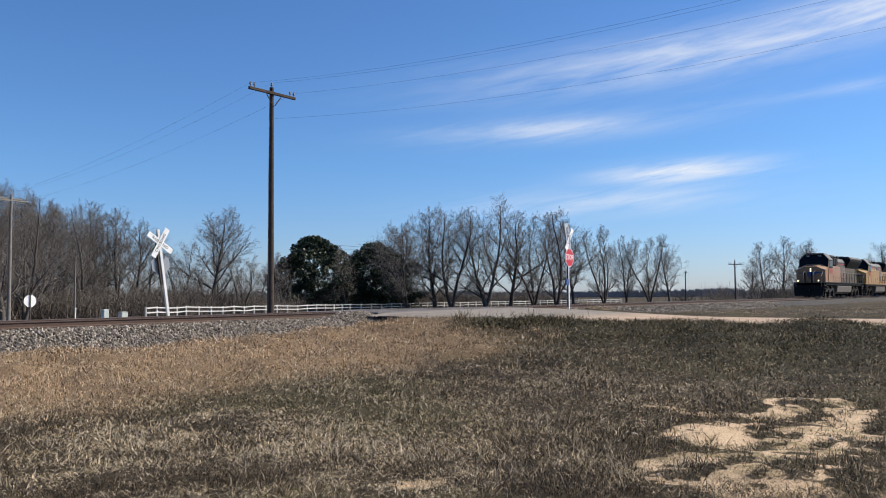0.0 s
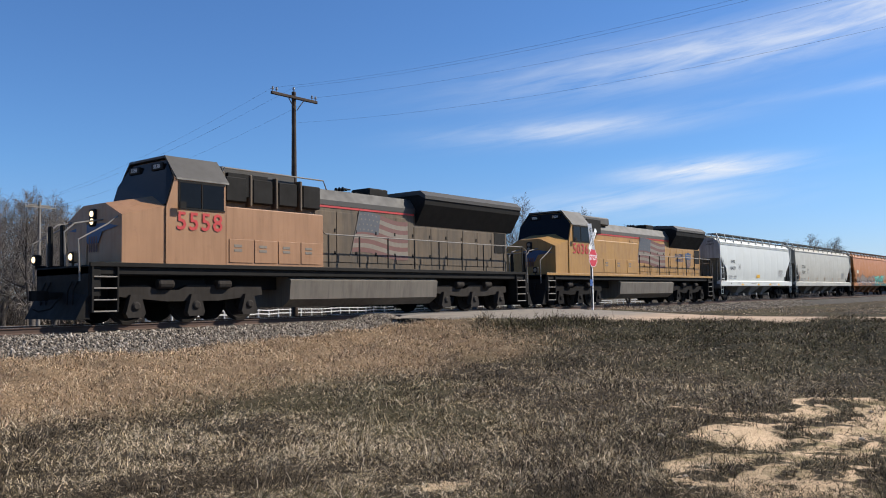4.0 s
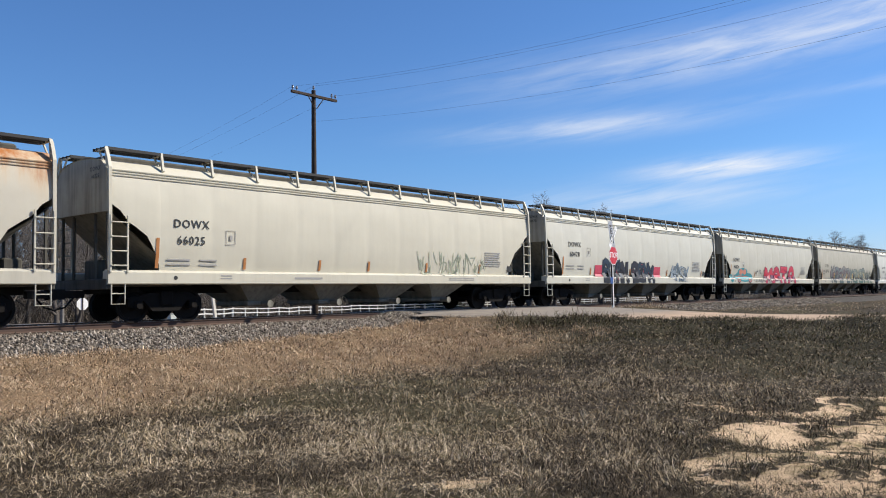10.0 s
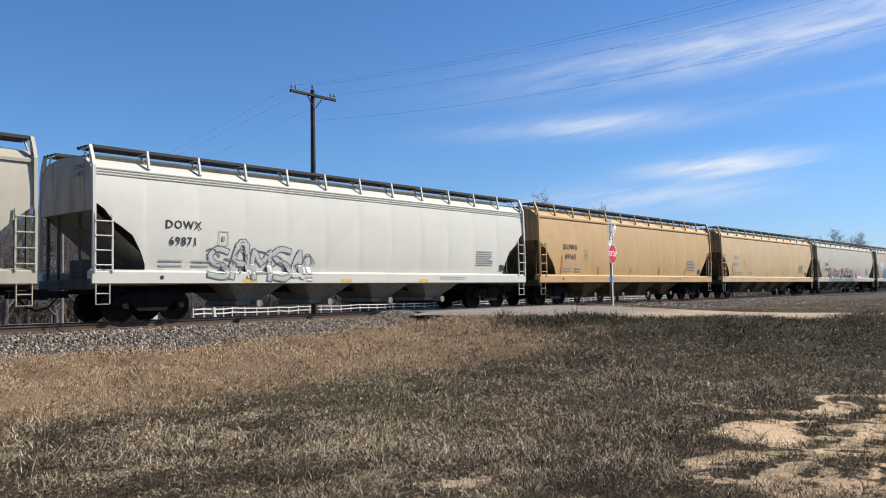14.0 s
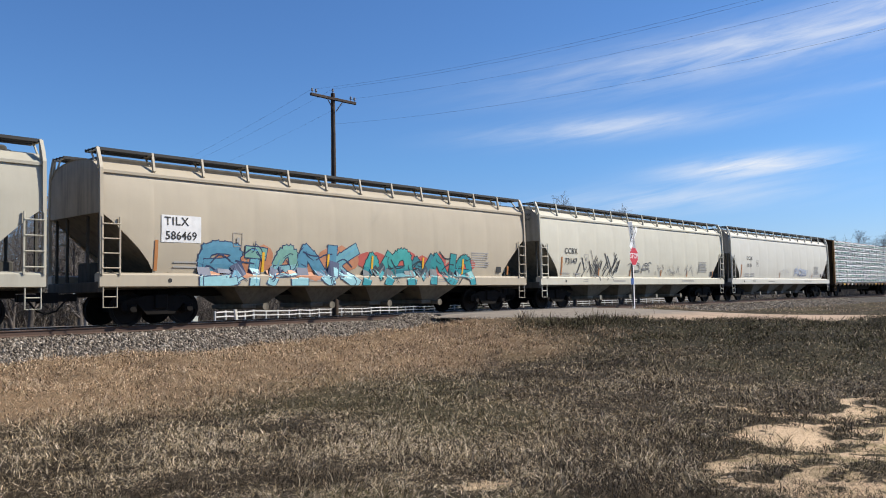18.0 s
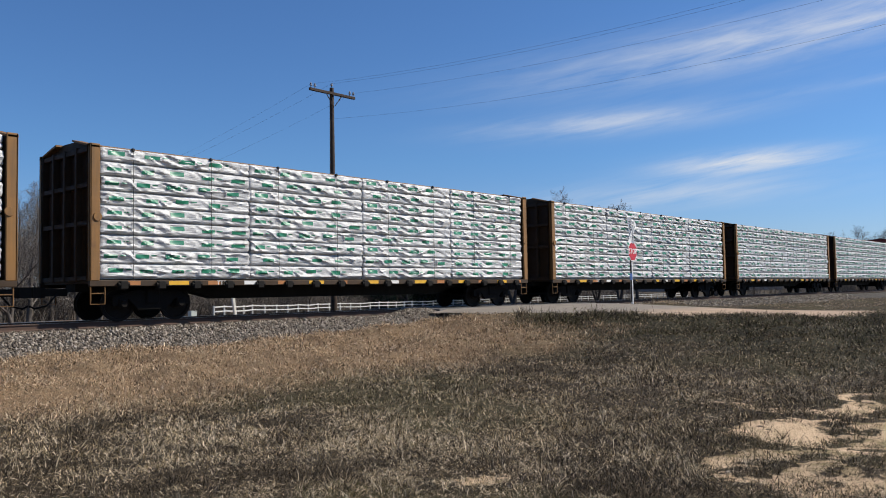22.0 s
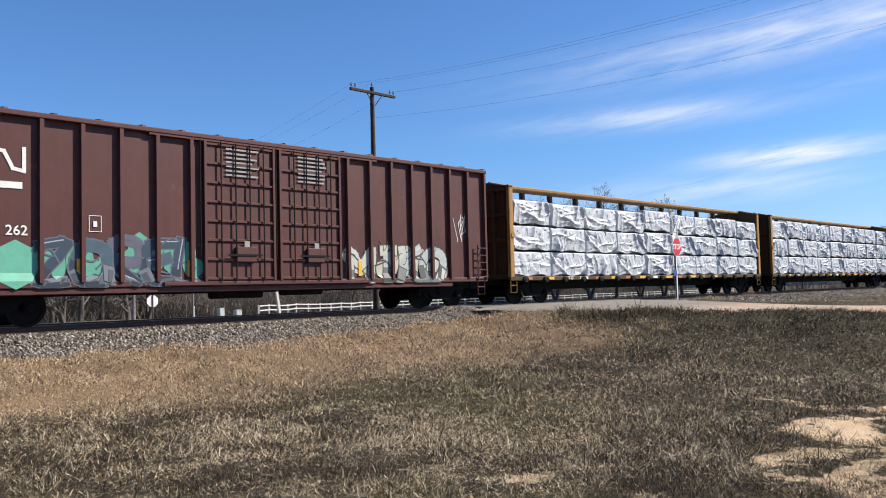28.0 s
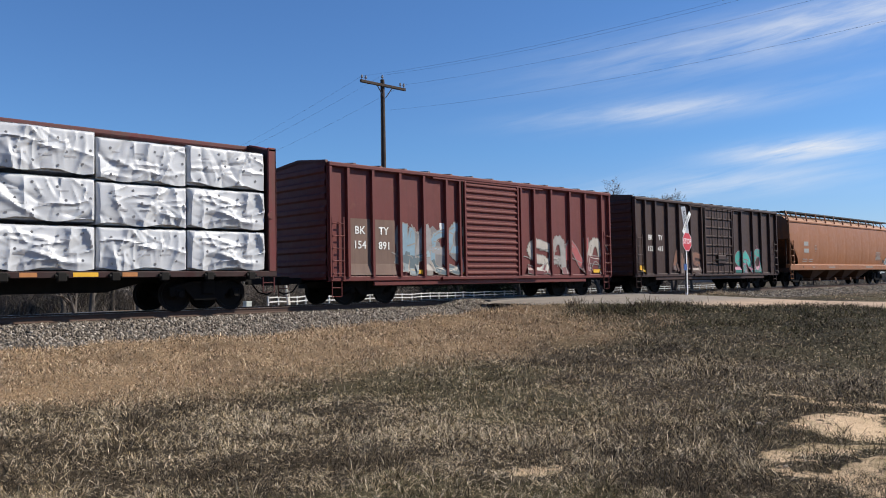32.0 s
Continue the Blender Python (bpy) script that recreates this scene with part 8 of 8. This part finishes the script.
def bars(car, x, z, w, n, h=0.05, gap=0.05, mat=None, surf=hop_surf, seed=0):
    """Small unreadable print as plain bars."""
    rnd = random.Random(seed + n)
    for k in range(n):
        zz = z - k * (h + gap)
        ww = w * rnd.uniform(0.75, 1.0)
        part("print_bar", Geo().box(x, x + ww, surf(zz) - 0.007, surf(zz) - 0.002, zz - h / 2, zz + h / 2), mat or M["grey_line"], car)


def tape(car, x, z0, z1, w, mat, surf=hop_surf):
    x -= SHIFT.get(car, 0)
    zm = (z0 + z1) / 2
    part("reflective_tape", Geo().grid([[(x - w / 2, surf(z) - 0.006, z), (x + w / 2, surf(z) - 0.006, z)] for z in (z0, zm, z1)]), mat, car)


def rect_mark(car, x, z, w, h, t=0.015, mat=None, surf=hop_surf):
    g = Geo()
    y = min(surf(z + h / 2), surf(z - h / 2))
    for a, b, c, d in ((x - w / 2, x + w / 2, z - h / 2, z - h / 2 + t), (x - w / 2, x + w / 2, z + h / 2 - t, z + h / 2), (x - w / 2, x - w / 2 + t, z - h / 2 + t, z + h / 2 - t), (x + w / 2 - t, x + w / 2, z - h / 2 + t, z + h / 2 - t)):
        g.box(a, b, y - 0.008, y - 0.004, c, d)
    g.box(x - w * 0.15, x + w * 0.15, y - 0.008, y - 0.004, z - h * 0.2, z + h * 0.15)
    part("stencil_box", g, mat or M["grey_line"], car)


def plate(car, x0, x1, z0, z1, mat, surf=hop_surf):
    x0, x1 = x0 - SHIFT.get(car, 0), x1 - SHIFT.get(car, 0)
    n = 5
    part("paint_patch", Geo().grid([[(x, surf(z0 + (z1 - z0) * k / n) - 0.003, z0 + (z1 - z0) * k / n) for x in (x0, (x0 + x1) / 2, x1)] for k in range(n + 1)]), mat, car)


def usual_marks(car, L, x, z, right=True):
    """The small print that every hopper carries."""
    bars(car, x - 0.75, z - 0.55, 0.75, 2, 0.045, 0.09)
    bars(car, x + 0.3, z - 0.55, 0.6, 2, 0.045, 0.09)
    rect_mark(car, x + 1.35, z + 0.15, 0.34, 0.42)
    if right:
        bars(car, L - 3.6, 2.35, 1.2, 7, 0.035, 0.055, seed=3)
        part("label_plate", Geo().box(L - 1.95, L - 1.65, hop_surf(1.65) - 0.012, hop_surf(1.65) - 0.005, 1.58, 1.82), M["black_line"], car)
    bars(car, 6.3, 1.24, 1.5, 1, 0.06, mat=M["grey_line"], surf=lambda z: -1.587)
    bars(car, 3.5, 1.3, 0.4, 2, 0.03, 0.05, mat=M["grey_line"], surf=lambda z: -1.587)
    bars(car, L - 6.0, 1.28, 1.6, 2, 0.03, 0.04, mat=M["grey_line"], surf=lambda z: -1.587)
    part("stencil_dot", Geo().lathe([(0, 0.06), (0.004, 0.06)], (2.0, -1.592, 1.23), "y", 14), M["black_line"], car)


for car, a, b, L in ((H1, "SHPX", "454279", 16.85), (H2, "CCBX", "73269", 19.8), (H4, "DOWX", "68854", 20.0), (H5, "DOWX", "66025", 20.1), (H6, "DOWX", "60478", 20.0), (H7, "DOWX", "66824", 20.1),
                     (H8, "CCBX", "58705", 19.9), (H9, "DOWX", "69871", 20.0), (H12, "CCBX", "58769", 20.0), (H14, "CCBX", "73147", 19.9), (H15, "DCLX", "8139", 19.7)):
    x, z = {H1: (2.6, 2.8), H2: (2.65, 2.74), H4: (2.65, 2.72), H5: (3.65, 2.77), H6: (2.95, 2.95), H7: (3.37, 2.66), H8: (2.76, 2.6), H9: (2.71, 2.73), H12: (3.63, 2.58), H14: (2.45, 2.62), H15: (3.34, 2.76)}[car]
    size = 0.37 if a == "CCBX" else 0.33
    mark(car, a, x, z, size)
    mark(car, b, x, z - 0.47, size)
    usual_marks(car, L, x - SHIFT.get(car, 0), z - 0.47)
    part("end_lettering", letters(a, 0.16, 1.1), M["black_line"], car, m=pose(-0.03, -0.9, 4.2, 0, 0, -90))
    part("end_lettering", letters(b, 0.16, 1.1), M["black_line"], car, m=pose(-0.03, -0.9, 4.0, 0, 0, -90))
for car, L in ((H3, 18.8), (H10, 19.85), (H11, 19.85), (H13, 18.8), (H16, 19.6)):
    usual_marks(car, L, 2.9, 2.3)
mark(H10, "DOWX", 2.75, 2.75, 0.36)
mark(H10, "69165", 2.75, 2.3, 0.36)
for car in (H11, H16):
    bars(car, 2.3, 2.75, 0.9, 1, 0.26, mat=M["grey_line"])
    bars(car, 2.3, 2.3, 1.0, 1, 0.26, mat=M["grey_line"])
for car, places in ((H2, (1.51, 4.24, 7.12, 9.91, 12.69, 15.23)), (H4, (1.68, 3.7, 7.1, 10.73, 13.35, 16.65, 18.3)), (H5, (2.59, 5.54, 8.57, 10.87, 13.98, 17.32)), (H6, (1.94, 4.54, 8.72, 13.27, 18.2)),
                    (H7, (2.42, 6.9, 17.05)), (H8, (1.42,)), (H10, (2.0, 5.5, 9.0, 12.5, 16.0)), (H11, (2.0, 5.5, 9.0, 12.5, 16.0)), (H12, (2.47, 16.44)), (H13, (1.85, 17.85)), (H14, (1.7, 4.97, 8.08, 11.48, 14.71, 18.2)), (H15, (2.0, 9.0, 16.0))):
    for k, x in enumerate(places):
        tape(car, x, 1.5, 2.35 if k == 0 else 1.85, 0.10, M["orange_tape"])
for x in (5.0, 9.0, 13.0):
    part("reflective_tape", Geo().box(x - 0.25, x + 0.25, -1.592, -1.588, 1.10, 1.20), M["yellow_tape"], H9)
for x in (4.4, 8.0, 10.8, 13.0):
    part("reflective_tape", Geo().prism([(x - 0.28, 1.10), (x + 0.28, 1.10), (x + 0.28, 1.17), (x + 0.1, 1.17), (x, 1.32), (x - 0.1, 1.17), (x - 0.28, 1.17)], -1.592, -1.588, "y"), M["yellow_tape"], H1)
plate(H1, 7.83, 8.6, 1.68, 1.92, M["yellow_tape"])
plate(H3, 3.2, 4.1, 2.43, 2.80, spray((0.72, 0.68, 0.58)))
mark(H3, "TCIX", 3.65, 2.615, 0.34)
mark(H3, "1038", 3.65, 2.2, 0.34)
plate(H13, 1.99, 3.23, 2.3, 3.06, spray((0.70, 0.70, 0.69)))
mark(H13, "TILX", 2.45, 2.88, 0.33)
mark(H13, "586469", 2.6, 2.48, 0.33, spread=1.0)
GREYS, TEALS = [(0.22, 0.24, 0.22), (0.12, 0.17, 0.16), (0.30, 0.31, 0.28)], [(0.10, 0.42, 0.33), (0.16, 0.5, 0.4), (0.06, 0.3, 0.25)]
DARK = (0.02, 0.02, 0.025)
graffiti(H3, "#~A#N~A#S", 3.2, 11.8, 1.05, 2.2, [(0.30, 0.26, 0.22), (0.42, 0.28, 0.22), (0.25, 0.2, 0.18)], (0.10, 0.06, 0.045), 31, glow=(0.5, 0.42, 0.35))
graffiti(H3, "ZENSL", 12.0, 17.7, 1.05, 2.25, TEALS, (0.03, 0.10, 0.09), 32, fat=0.36)
g = Geo()
for x in (4.62, 5.99):
    disc(g, x, 2.27, 0.50, 0.25, hop_surf, 0.004, 0)
    disc(g, x, 2.20, 0.38, 0.13, hop_surf, 0.010, 1)
    disc(g, x, 2.20, 0.12, 0.11, hop_surf, 0.014, 0)
    ribbon(g, curved([(x - 0.5, 2.36), (x, 2.58), (x + 0.48, 2.4)], 4), 0.05, hop_surf, 0.012, 0)
ribbon(g, curved([(4.1, 1.62), (4.8, 1.86), (5.3, 1.72), (5.9, 1.84), (6.5, 1.66)], 5), 0.07, hop_surf, 0.006, 0)
ribbon(g, curved([(4.3, 1.52), (5.3, 1.42), (6.3, 1.56)], 5), 0.05, hop_surf, 0.006, 0)
ribbon(g, curved([(5.1, 2.1), (5.0, 1.95), (5.5, 1.95)], 4), 0.04, hop_surf, 0.006, 0)
tagged(part("graffiti", g, [spray((0.07, 0.07, 0.075)), spray((0.34, 0.32, 0.28))], H4, "grey spray-painted ovals and curved lines"), kind="stuff")
scrawl(H4, 3.7, 4.3, 1.5, 2.1, (0.03, 0.03, 0.03), 42, 4, 0.03)
scrawl(H4, 6.6, 7.5, 1.55, 1.85, (0.03, 0.03, 0.03), 43, 5, 0.03)
scrawl(H5, 13.4, 17.6, 1.35, 2.3, (0.30, 0.34, 0.25), 51, 20, 0.03)
plate(H6, 4.94, 5.75, 1.42, 2.0, spray((0.50, 0.05, 0.09)))
plate(H6, 11.43, 12.35, 1.42, 2.0, spray((0.50, 0.05, 0.09)))
graffiti(H6, "BIAN BSNM", 5.8, 11.5, 1.15, 2.25, [(0.012, 0.03, 0.055), (0.02, 0.02, 0.03)], (0.012, 0.012, 0.02), 61, fat=0.46, slant=0.0, glow=(0.5, 0.08, 0.1))
graffiti(H6, "#AS~", 13.7, 16.1, 1.2, 2.2, [(0.33, 0.38, 0.42), (0.22, 0.3, 0.36)], (0.12, 0.16, 0.2), 62, fat=0.16)
graffiti(H7, "MATA", 8.95, 15.9, 1.05, 2.25, [(0.55, 0.03, 0.06)], (0.12, 0.03, 0.07), 71, fat=0.42, slant=0.02, halo=None, low=(0.42, 0.03, 0.07))
scrawl(H7, 6.5, 8.9, 1.1, 1.4, (0.05, 0.05, 0.06), 72, 14, 0.02)
scrawl(H7, 7.0, 8.8, 1.55, 2.1, (0.03, 0.03, 0.03), 73, 5, 0.02)


def painted_car(car):
    """The outline of a small car sprayed low on the side."""
    g = Geo()
    d = SHIFT.get(car, 0)
    disc(g, 4.75 - d, 1.52, 1.75, 0.36, hop_surf, 0.004, 0)
    disc(g, 4.55 - d, 1.82, 0.95, 0.34, hop_surf, 0.008, 0)
    disc(g, 4.25 - d, 1.86, 0.36, 0.2, hop_surf, 0.012, 1)
    disc(g, 4.95 - d, 1.86, 0.30, 0.2, hop_surf, 0.012, 1)
    ribbon(g, curved([(3.1 - d, 1.5), (4.2 - d, 1.58), (5.6 - d, 1.52), (6.4 - d, 1.44)], 4), 0.06, hop_surf, 0.014, 1)
    for x in (3.7, 5.75):
        disc(g, x - d, 1.31, 0.34, 0.23, hop_surf, 0.016, 2)
        disc(g, x - d, 1.31, 0.24, 0.16, hop_surf, 0.020, 1)
        disc(g, x - d, 1.31, 0.1, 0.07, hop_surf, 0.024, 0)
    disc(g, 2.45 - d, 1.42, 0.3, 0.3, hop_surf, 0.004, 0)
    disc(g, 2.5 - d, 1.44, 0.12, 0.12, hop_surf, 0.010, 1)
    tagged(part("graffiti", g, [spray((0.035, 0.24, 0.27)), spray((0.55, 0.20, 0.13)), spray((0.03, 0.03, 0.035))], car, "teal and orange spray-painted car"), kind="stuff")


painted_car(H7)
graffiti(H8, "KPEPZ", 3.9, 10.1, 1.08, 2.6, [(0.21, 0.21, 0.195), (0.15, 0.165, 0.16), (0.19, 0.20, 0.185)], DARK, 81, halo=(0.15, 0.10, 0.10), fat=0.26, low=(0.05, 0.08, 0.075))
graffiti(H8, "KENSR", 10.4, 15.6, 1.08, 2.5, [(0.15, 0.19, 0.17), (0.22, 0.25, 0.21)], DARK, 82, halo=(0.36, 0.35, 0.23), fat=0.28, low=(0.06, 0.12, 0.085))
graffiti(H8, "YONIL", 15.9, 18.4, 1.1, 2.2, [(0.33, 0.38, 0.28)], DARK, 83, fat=0.2, low=(0.13, 0.21, 0.12))
for x in (5.0, 7.6, 9.2, 11.2, 13.6, 15.3):
    tape(H8, x, 1.5, 2.0, 0.10, M["yellow_tape"], lambda z: hop_surf(z) - 0.016)
graffiti(H9, "SAMS#", 3.5, 7.4, 1.15, 2.25, [(0.48, 0.48, 0.455)], (0.13, 0.14, 0.14), 91, fat=0.22, low=(0.40, 0.41, 0.38))
graffiti(H12, "R#SEKS#", 4.2, 8.9, 1.08, 2.2, [(0.45, 0.06, 0.10), (0.20, 0.45, 0.40), (0.55, 0.22, 0.25)], (0.13, 0.03, 0.05), 121, fat=0.24, halo=(0.26, 0.40, 0.35), low=(0.16, 0.36, 0.31))
graffiti(H12, "NEOS", 8.8, 12.35, 1.08, 2.35, [(0.34, 0.36, 0.31), (0.24, 0.27, 0.24)], DARK, 122, fat=0.3, low=(0.16, 0.20, 0.165))
graffiti(H12, "KAP", 12.4, 15.4, 1.08, 2.2, [(0.52, 0.38, 0.36), (0.50, 0.42, 0.38)], (0.36, 0.25, 0.24), 123, fat=0.3, low=(0.44, 0.36, 0.31))
graffiti(H13, "BIANK", 3.3, 9.2, 1.1, 2.3, [(0.08, 0.25, 0.36), (0.14, 0.36, 0.42), (0.17, 0.36, 0.30), (0.20, 0.42, 0.50)], (0.02, 0.04, 0.10), 131, fat=0.36, halo=(0.46, 0.20, 0.10), low=(0.26, 0.50, 0.54))
graffiti(H13, "~A~NA", 9.6, 15.4, 1.1, 2.25, [(0.02, 0.24, 0.25), (0.04, 0.32, 0.30), (0.03, 0.18, 0.22)], (0.01, 0.03, 0.045), 132, fat=0.36, halo=(0.45, 0.09, 0.07), low=(0.02, 0.26, 0.30))
for x in (5.4, 8.0, 10.0, 12.6, 14.9):
    tape(H13, x, 1.5, 2.1, 0.09, M["yellow_tape"], lambda z: hop_surf(z) - 0.016)
rnd = random.Random(141)
g = Geo()
for k in range(30):
    x, z, l = rnd.uniform(3.0, 6.9), rnd.uniform(1.25, 2.0), rnd.uniform(0.35, 1.0)
    a = rnd.uniform(0.7, 1.25) if k % 3 else rnd.uniform(1.9, 2.3)
    ribbon(g, [(x, z), (x + l * math.cos(a), min(2.75, z + l * math.sin(a)))], rnd.uniform(0.03, 0.075), hop_surf, 0.006 + 0.001 * k, 0)
tagged(part("graffiti", g, spray((0.035, 0.035, 0.04)), H14, "black slanting spray strokes"), kind="stuff")
graffiti(H14, "OA", 8.1, 10.2, 1.7, 2.2, [(0.6, 0.58, 0.52)], (0.12, 0.12, 0.12), 142, fat=0.12)
scrawl(H14, 10.8, 16.3, 1.5, 2.2, (0.30, 0.29, 0.27), 143, 16, 0.025)
graffiti(H15, "AOB", 11.9, 14.6, 1.65, 2.15, [(0.44, 0.50, 0.60), (0.50, 0.54, 0.62)], (0.34, 0.38, 0.48), 151, fat=0.16)
scrawl(H15, 15.2, 19.0, 1.55, 2.15, (0.40, 0.40, 0.44), 152, 9, 0.022)
scrawl(H15, 8.6, 11.2, 1.6, 2.1, (0.46, 0.46, 0.48), 153, 6, 0.018)
# boxcars
graffiti(B1, "SOPA~", 2.5, 8.6, 0.98, 2.5, [(0.08, 0.28, 0.28), (0.30, 0.34, 0.33)], (0.03, 0.04, 0.05), 161, box_surf, fat=0.3, halo=(0.30, 0.30, 0.28))
graffiti(B1, "AMB", 11.0, 15.1, 0.98, 2.2, [(0.12, 0.36, 0.36), (0.35, 0.35, 0.32)], (0.03, 0.05, 0.06), 162, box_surf, fat=0.3)
graffiti(B1, "#S", 0.4, 2.4, 0.98, 1.7, [(0.40, 0.36, 0.32)], (0.2, 0.12, 0.1), 163, box_surf)
graffiti(B2, "ORINE", 11.0, 15.6, 0.98, 2.5, [(0.60, 0.50, 0.32), (0.50, 0.44, 0.34), (0.65, 0.42, 0.06)], (0.02, 0.02, 0.02), 171, box_surf, fat=0.34, halo=(0.55, 0.50, 0.40))
graffiti(B2, "S#AB", 1.0, 5.6, 0.98, 2.0, [(0.12, 0.24, 0.26), (0.5, 0.45, 0.4)], (0.03, 0.03, 0.03), 172, box_surf, fat=0.34)
mark(B3, "DWC", 2.05, 2.88, 0.34, M["white_line"], box_surf, 1.0)
mark(B3, "795", 2.05, 2.32, 0.34, M["white_line"], box_surf, 1.0)
mark(B3, "262", 3.13, 2.31, 0.34, M["white_line"], box_surf, 1.0)
g = Geo()
ribbon(g, [(2.35, 4.25), (1.85, 4.25), (1.75, 4.1), (1.75, 3.85), (1.85, 3.72), (2.35, 3.72)], 0.09, box_surf, 0.004, 0)
ribbon(g, [(2.6, 3.72), (2.6, 4.25), (2.85, 4.2), (3.05, 3.8), (3.3, 3.75), (3.3, 4.3)], 0.09, box_surf, 0.004, 0)
g.v = [(x - 0.6, y, z) for x, y, z in g.v]
part("emblem", g, M["white_line"], B3, "white flowing line emblem")
bars(B3, 1.15, 3.42, 0.7, 1, 0.16, mat=M["white_line"], surf=box_surf)
bars(B3, 2.15, 3.40, 0.65, 1, 0.16, mat=M["white_line"], surf=box_surf)
graffiti(B3, "ZOREL", 3.5, 8.0, 0.95, 2.3, [(0.025, 0.05, 0.075), (0.05, 0.09, 0.12), (0.10, 0.10, 0.14)], (0.10, 0.11, 0.14), 181, box_surf, fat=0.34, halo=(0.10, 0.34, 0.24), glow=(0.35, 0.36, 0.4), low=(0.02, 0.03, 0.045))
graffiti(B3, "MIKO", 13.2, 17.6, 0.95, 2.15, [(0.50, 0.50, 0.42), (0.42, 0.44, 0.42)], (0.06, 0.06, 0.05), 182, box_surf, fat=0.36, halo=(0.5, 0.48, 0.38))
disc(g2 := Geo(), 2.5, 1.5, 0.5, 0.6, box_surf, 0.003, 0)
part("graffiti", g2, spray((0.12, 0.40, 0.28)), B3)
scrawl(B3, 18.2, 18.9, 2.4, 3.5, (0.6, 0.58, 0.56), 183, 4, 0.03, box_surf)
for x in (4.6, 7.6, 13.7):
    tape(B3, x, 1.17, 1.65, 0.15, M["yellow_tape"], lambda z: -1.50)
rect_mark(B3, 4.4, 2.55, 0.32, 0.42, surf=box_surf, mat=M["white_line"])
for x0 in (8.1, 10.6):
    bars(B3, x0, 4.85, 1.1, 7, 0.05, 0.075, M["grey_line"], lambda z: -1.60, seed=int(x0))
    part("door_notice", Geo().box(x0 + 0.55, x0 + 0.72, -1.66, -1.64, 1.85, 2.2), M["grey_line"], B3, "white notice on the door")
M["primer"] = paint("brown primer patch", (0.16, 0.10, 0.075), (0.08, 0.05, 0.04), 0.5, 0.7)
plate(B4, 0.75, 2.85, 0.95, 2.8, M["primer"], box_surf)
for s, x, z in (("BK", 1.32, 2.41), ("TY", 2.34, 2.41), ("154", 1.31, 1.93), ("891", 2.38, 1.92)):
    mark(B4, s, x, z, 0.36, M["white_line"], lambda z: -1.49, 1.0)
graffiti(B4, "#AES", 2.9, 6.1, 0.95, 2.7, [(0.20, 0.30, 0.36), (0.28, 0.27, 0.27), (0.30, 0.40, 0.44)], (0.26, 0.23, 0.2), 191, box_surf, fat=0.34, halo=(0.18, 0.17, 0.17))
graffiti(B4, "SANA", 9.95, 15.2, 0.95, 2.4, [(0.42, 0.38, 0.33), (0.30, 0.28, 0.26), (0.35, 0.08, 0.08)], (0.22, 0.2, 0.18), 192, box_surf, fat=0.3)
plate(B4, 5.0, 5.3, 2.55, 2.8, M["white_line"], box_surf)
for x in (1.2, 3.9, 6.2, 10.6, 14.8):
    plate(B4, x - 0.35, x + 0.35, 0.98, 1.12, M["yellow_tape"], lambda z: box_surf(1.2) - 0.03)
for s, x, z in (("BK", 1.5, 2.65), ("TY", 2.43, 2.66), ("152", 1.48, 2.12), ("415", 2.42, 2.11)):
    mark(B5, s, x, z, 0.34, M["white_line"], box_surf, 1.0)
graffiti(B5, "SNO", 10.4, 13.7, 0.95, 2.2, [(0.04, 0.30, 0.24), (0.06, 0.38, 0.32)], (0.30, 0.10, 0.16), 195, box_surf, fat=0.42)
graffiti(B5, "#~S", 3.6, 6.4, 0.95, 2.0, [(0.22, 0.10, 0.06), (0.28, 0.17, 0.11)], (0.10, 0.05, 0.04), 196, box_surf)
plate(B5, 0.5, 1.0, 1.0, 1.3, M["yellow_tape"], box_surf)
plate(B2, 15.2, 15.9, 1.0, 1.3, M["yellow_tape"], lambda z: -1.485)
# flat cars: plates and stencils on the side sills
for car, s in CARS:
    if car.name.startswith("centre_beam"):
        for k in range(15):
            x = 1.0 + k * 1.24
            w = 0.62 if k % 2 else 0.4
            part("print_bar", Geo().box(x, x + w, -1.556, -1.552, 0.96, 1.07), M["white_line"] if k in (3, 8) else M["yellow_tape"] if k % 2 else M["orange_tape"], car)
        mark(car, "TTZX", 4.0, 1.01, 0.17, M["white_line"], lambda z: -1.553)
mark(H8, "HOTEL", 1.88, 2.12, 0.17, surf=hop_surf, spread=1.1)
mark(H8, "AMTAY", 1.88, 1.90, 0.17, surf=hop_surf, spread=1.1)


# ---- movement: the whole train runs along the track; it surges a little on the slack of its couplers ----
LAG = {0: -0.50, 1: -0.50, 2: -0.50, 3: -0.15, 6: -0.64, 7: -0.37, 8: 0.51, 9: -0.20, 10: 0.61, 11: 0.04, 12: 0.75, 13: 0.18, 14: 0.25, 17: 0.07, 18: -0.52, 19: -0.30, 20: 0.52, 21: -0.39,
       22: 0.60, 23: -0.14, 24: 0.90, 25: 0.48, 28: -0.34, 29: 0.18, 30: -0.28, 31: 0.71, 32: 0.26}


def motions():
    for car, s in CARS:
        walk(car, [(float(t), pose(s + lag - SPEED * (t - 15.0), TRACK_Y, 0)) for t, lag in LAG.items()])


motions()
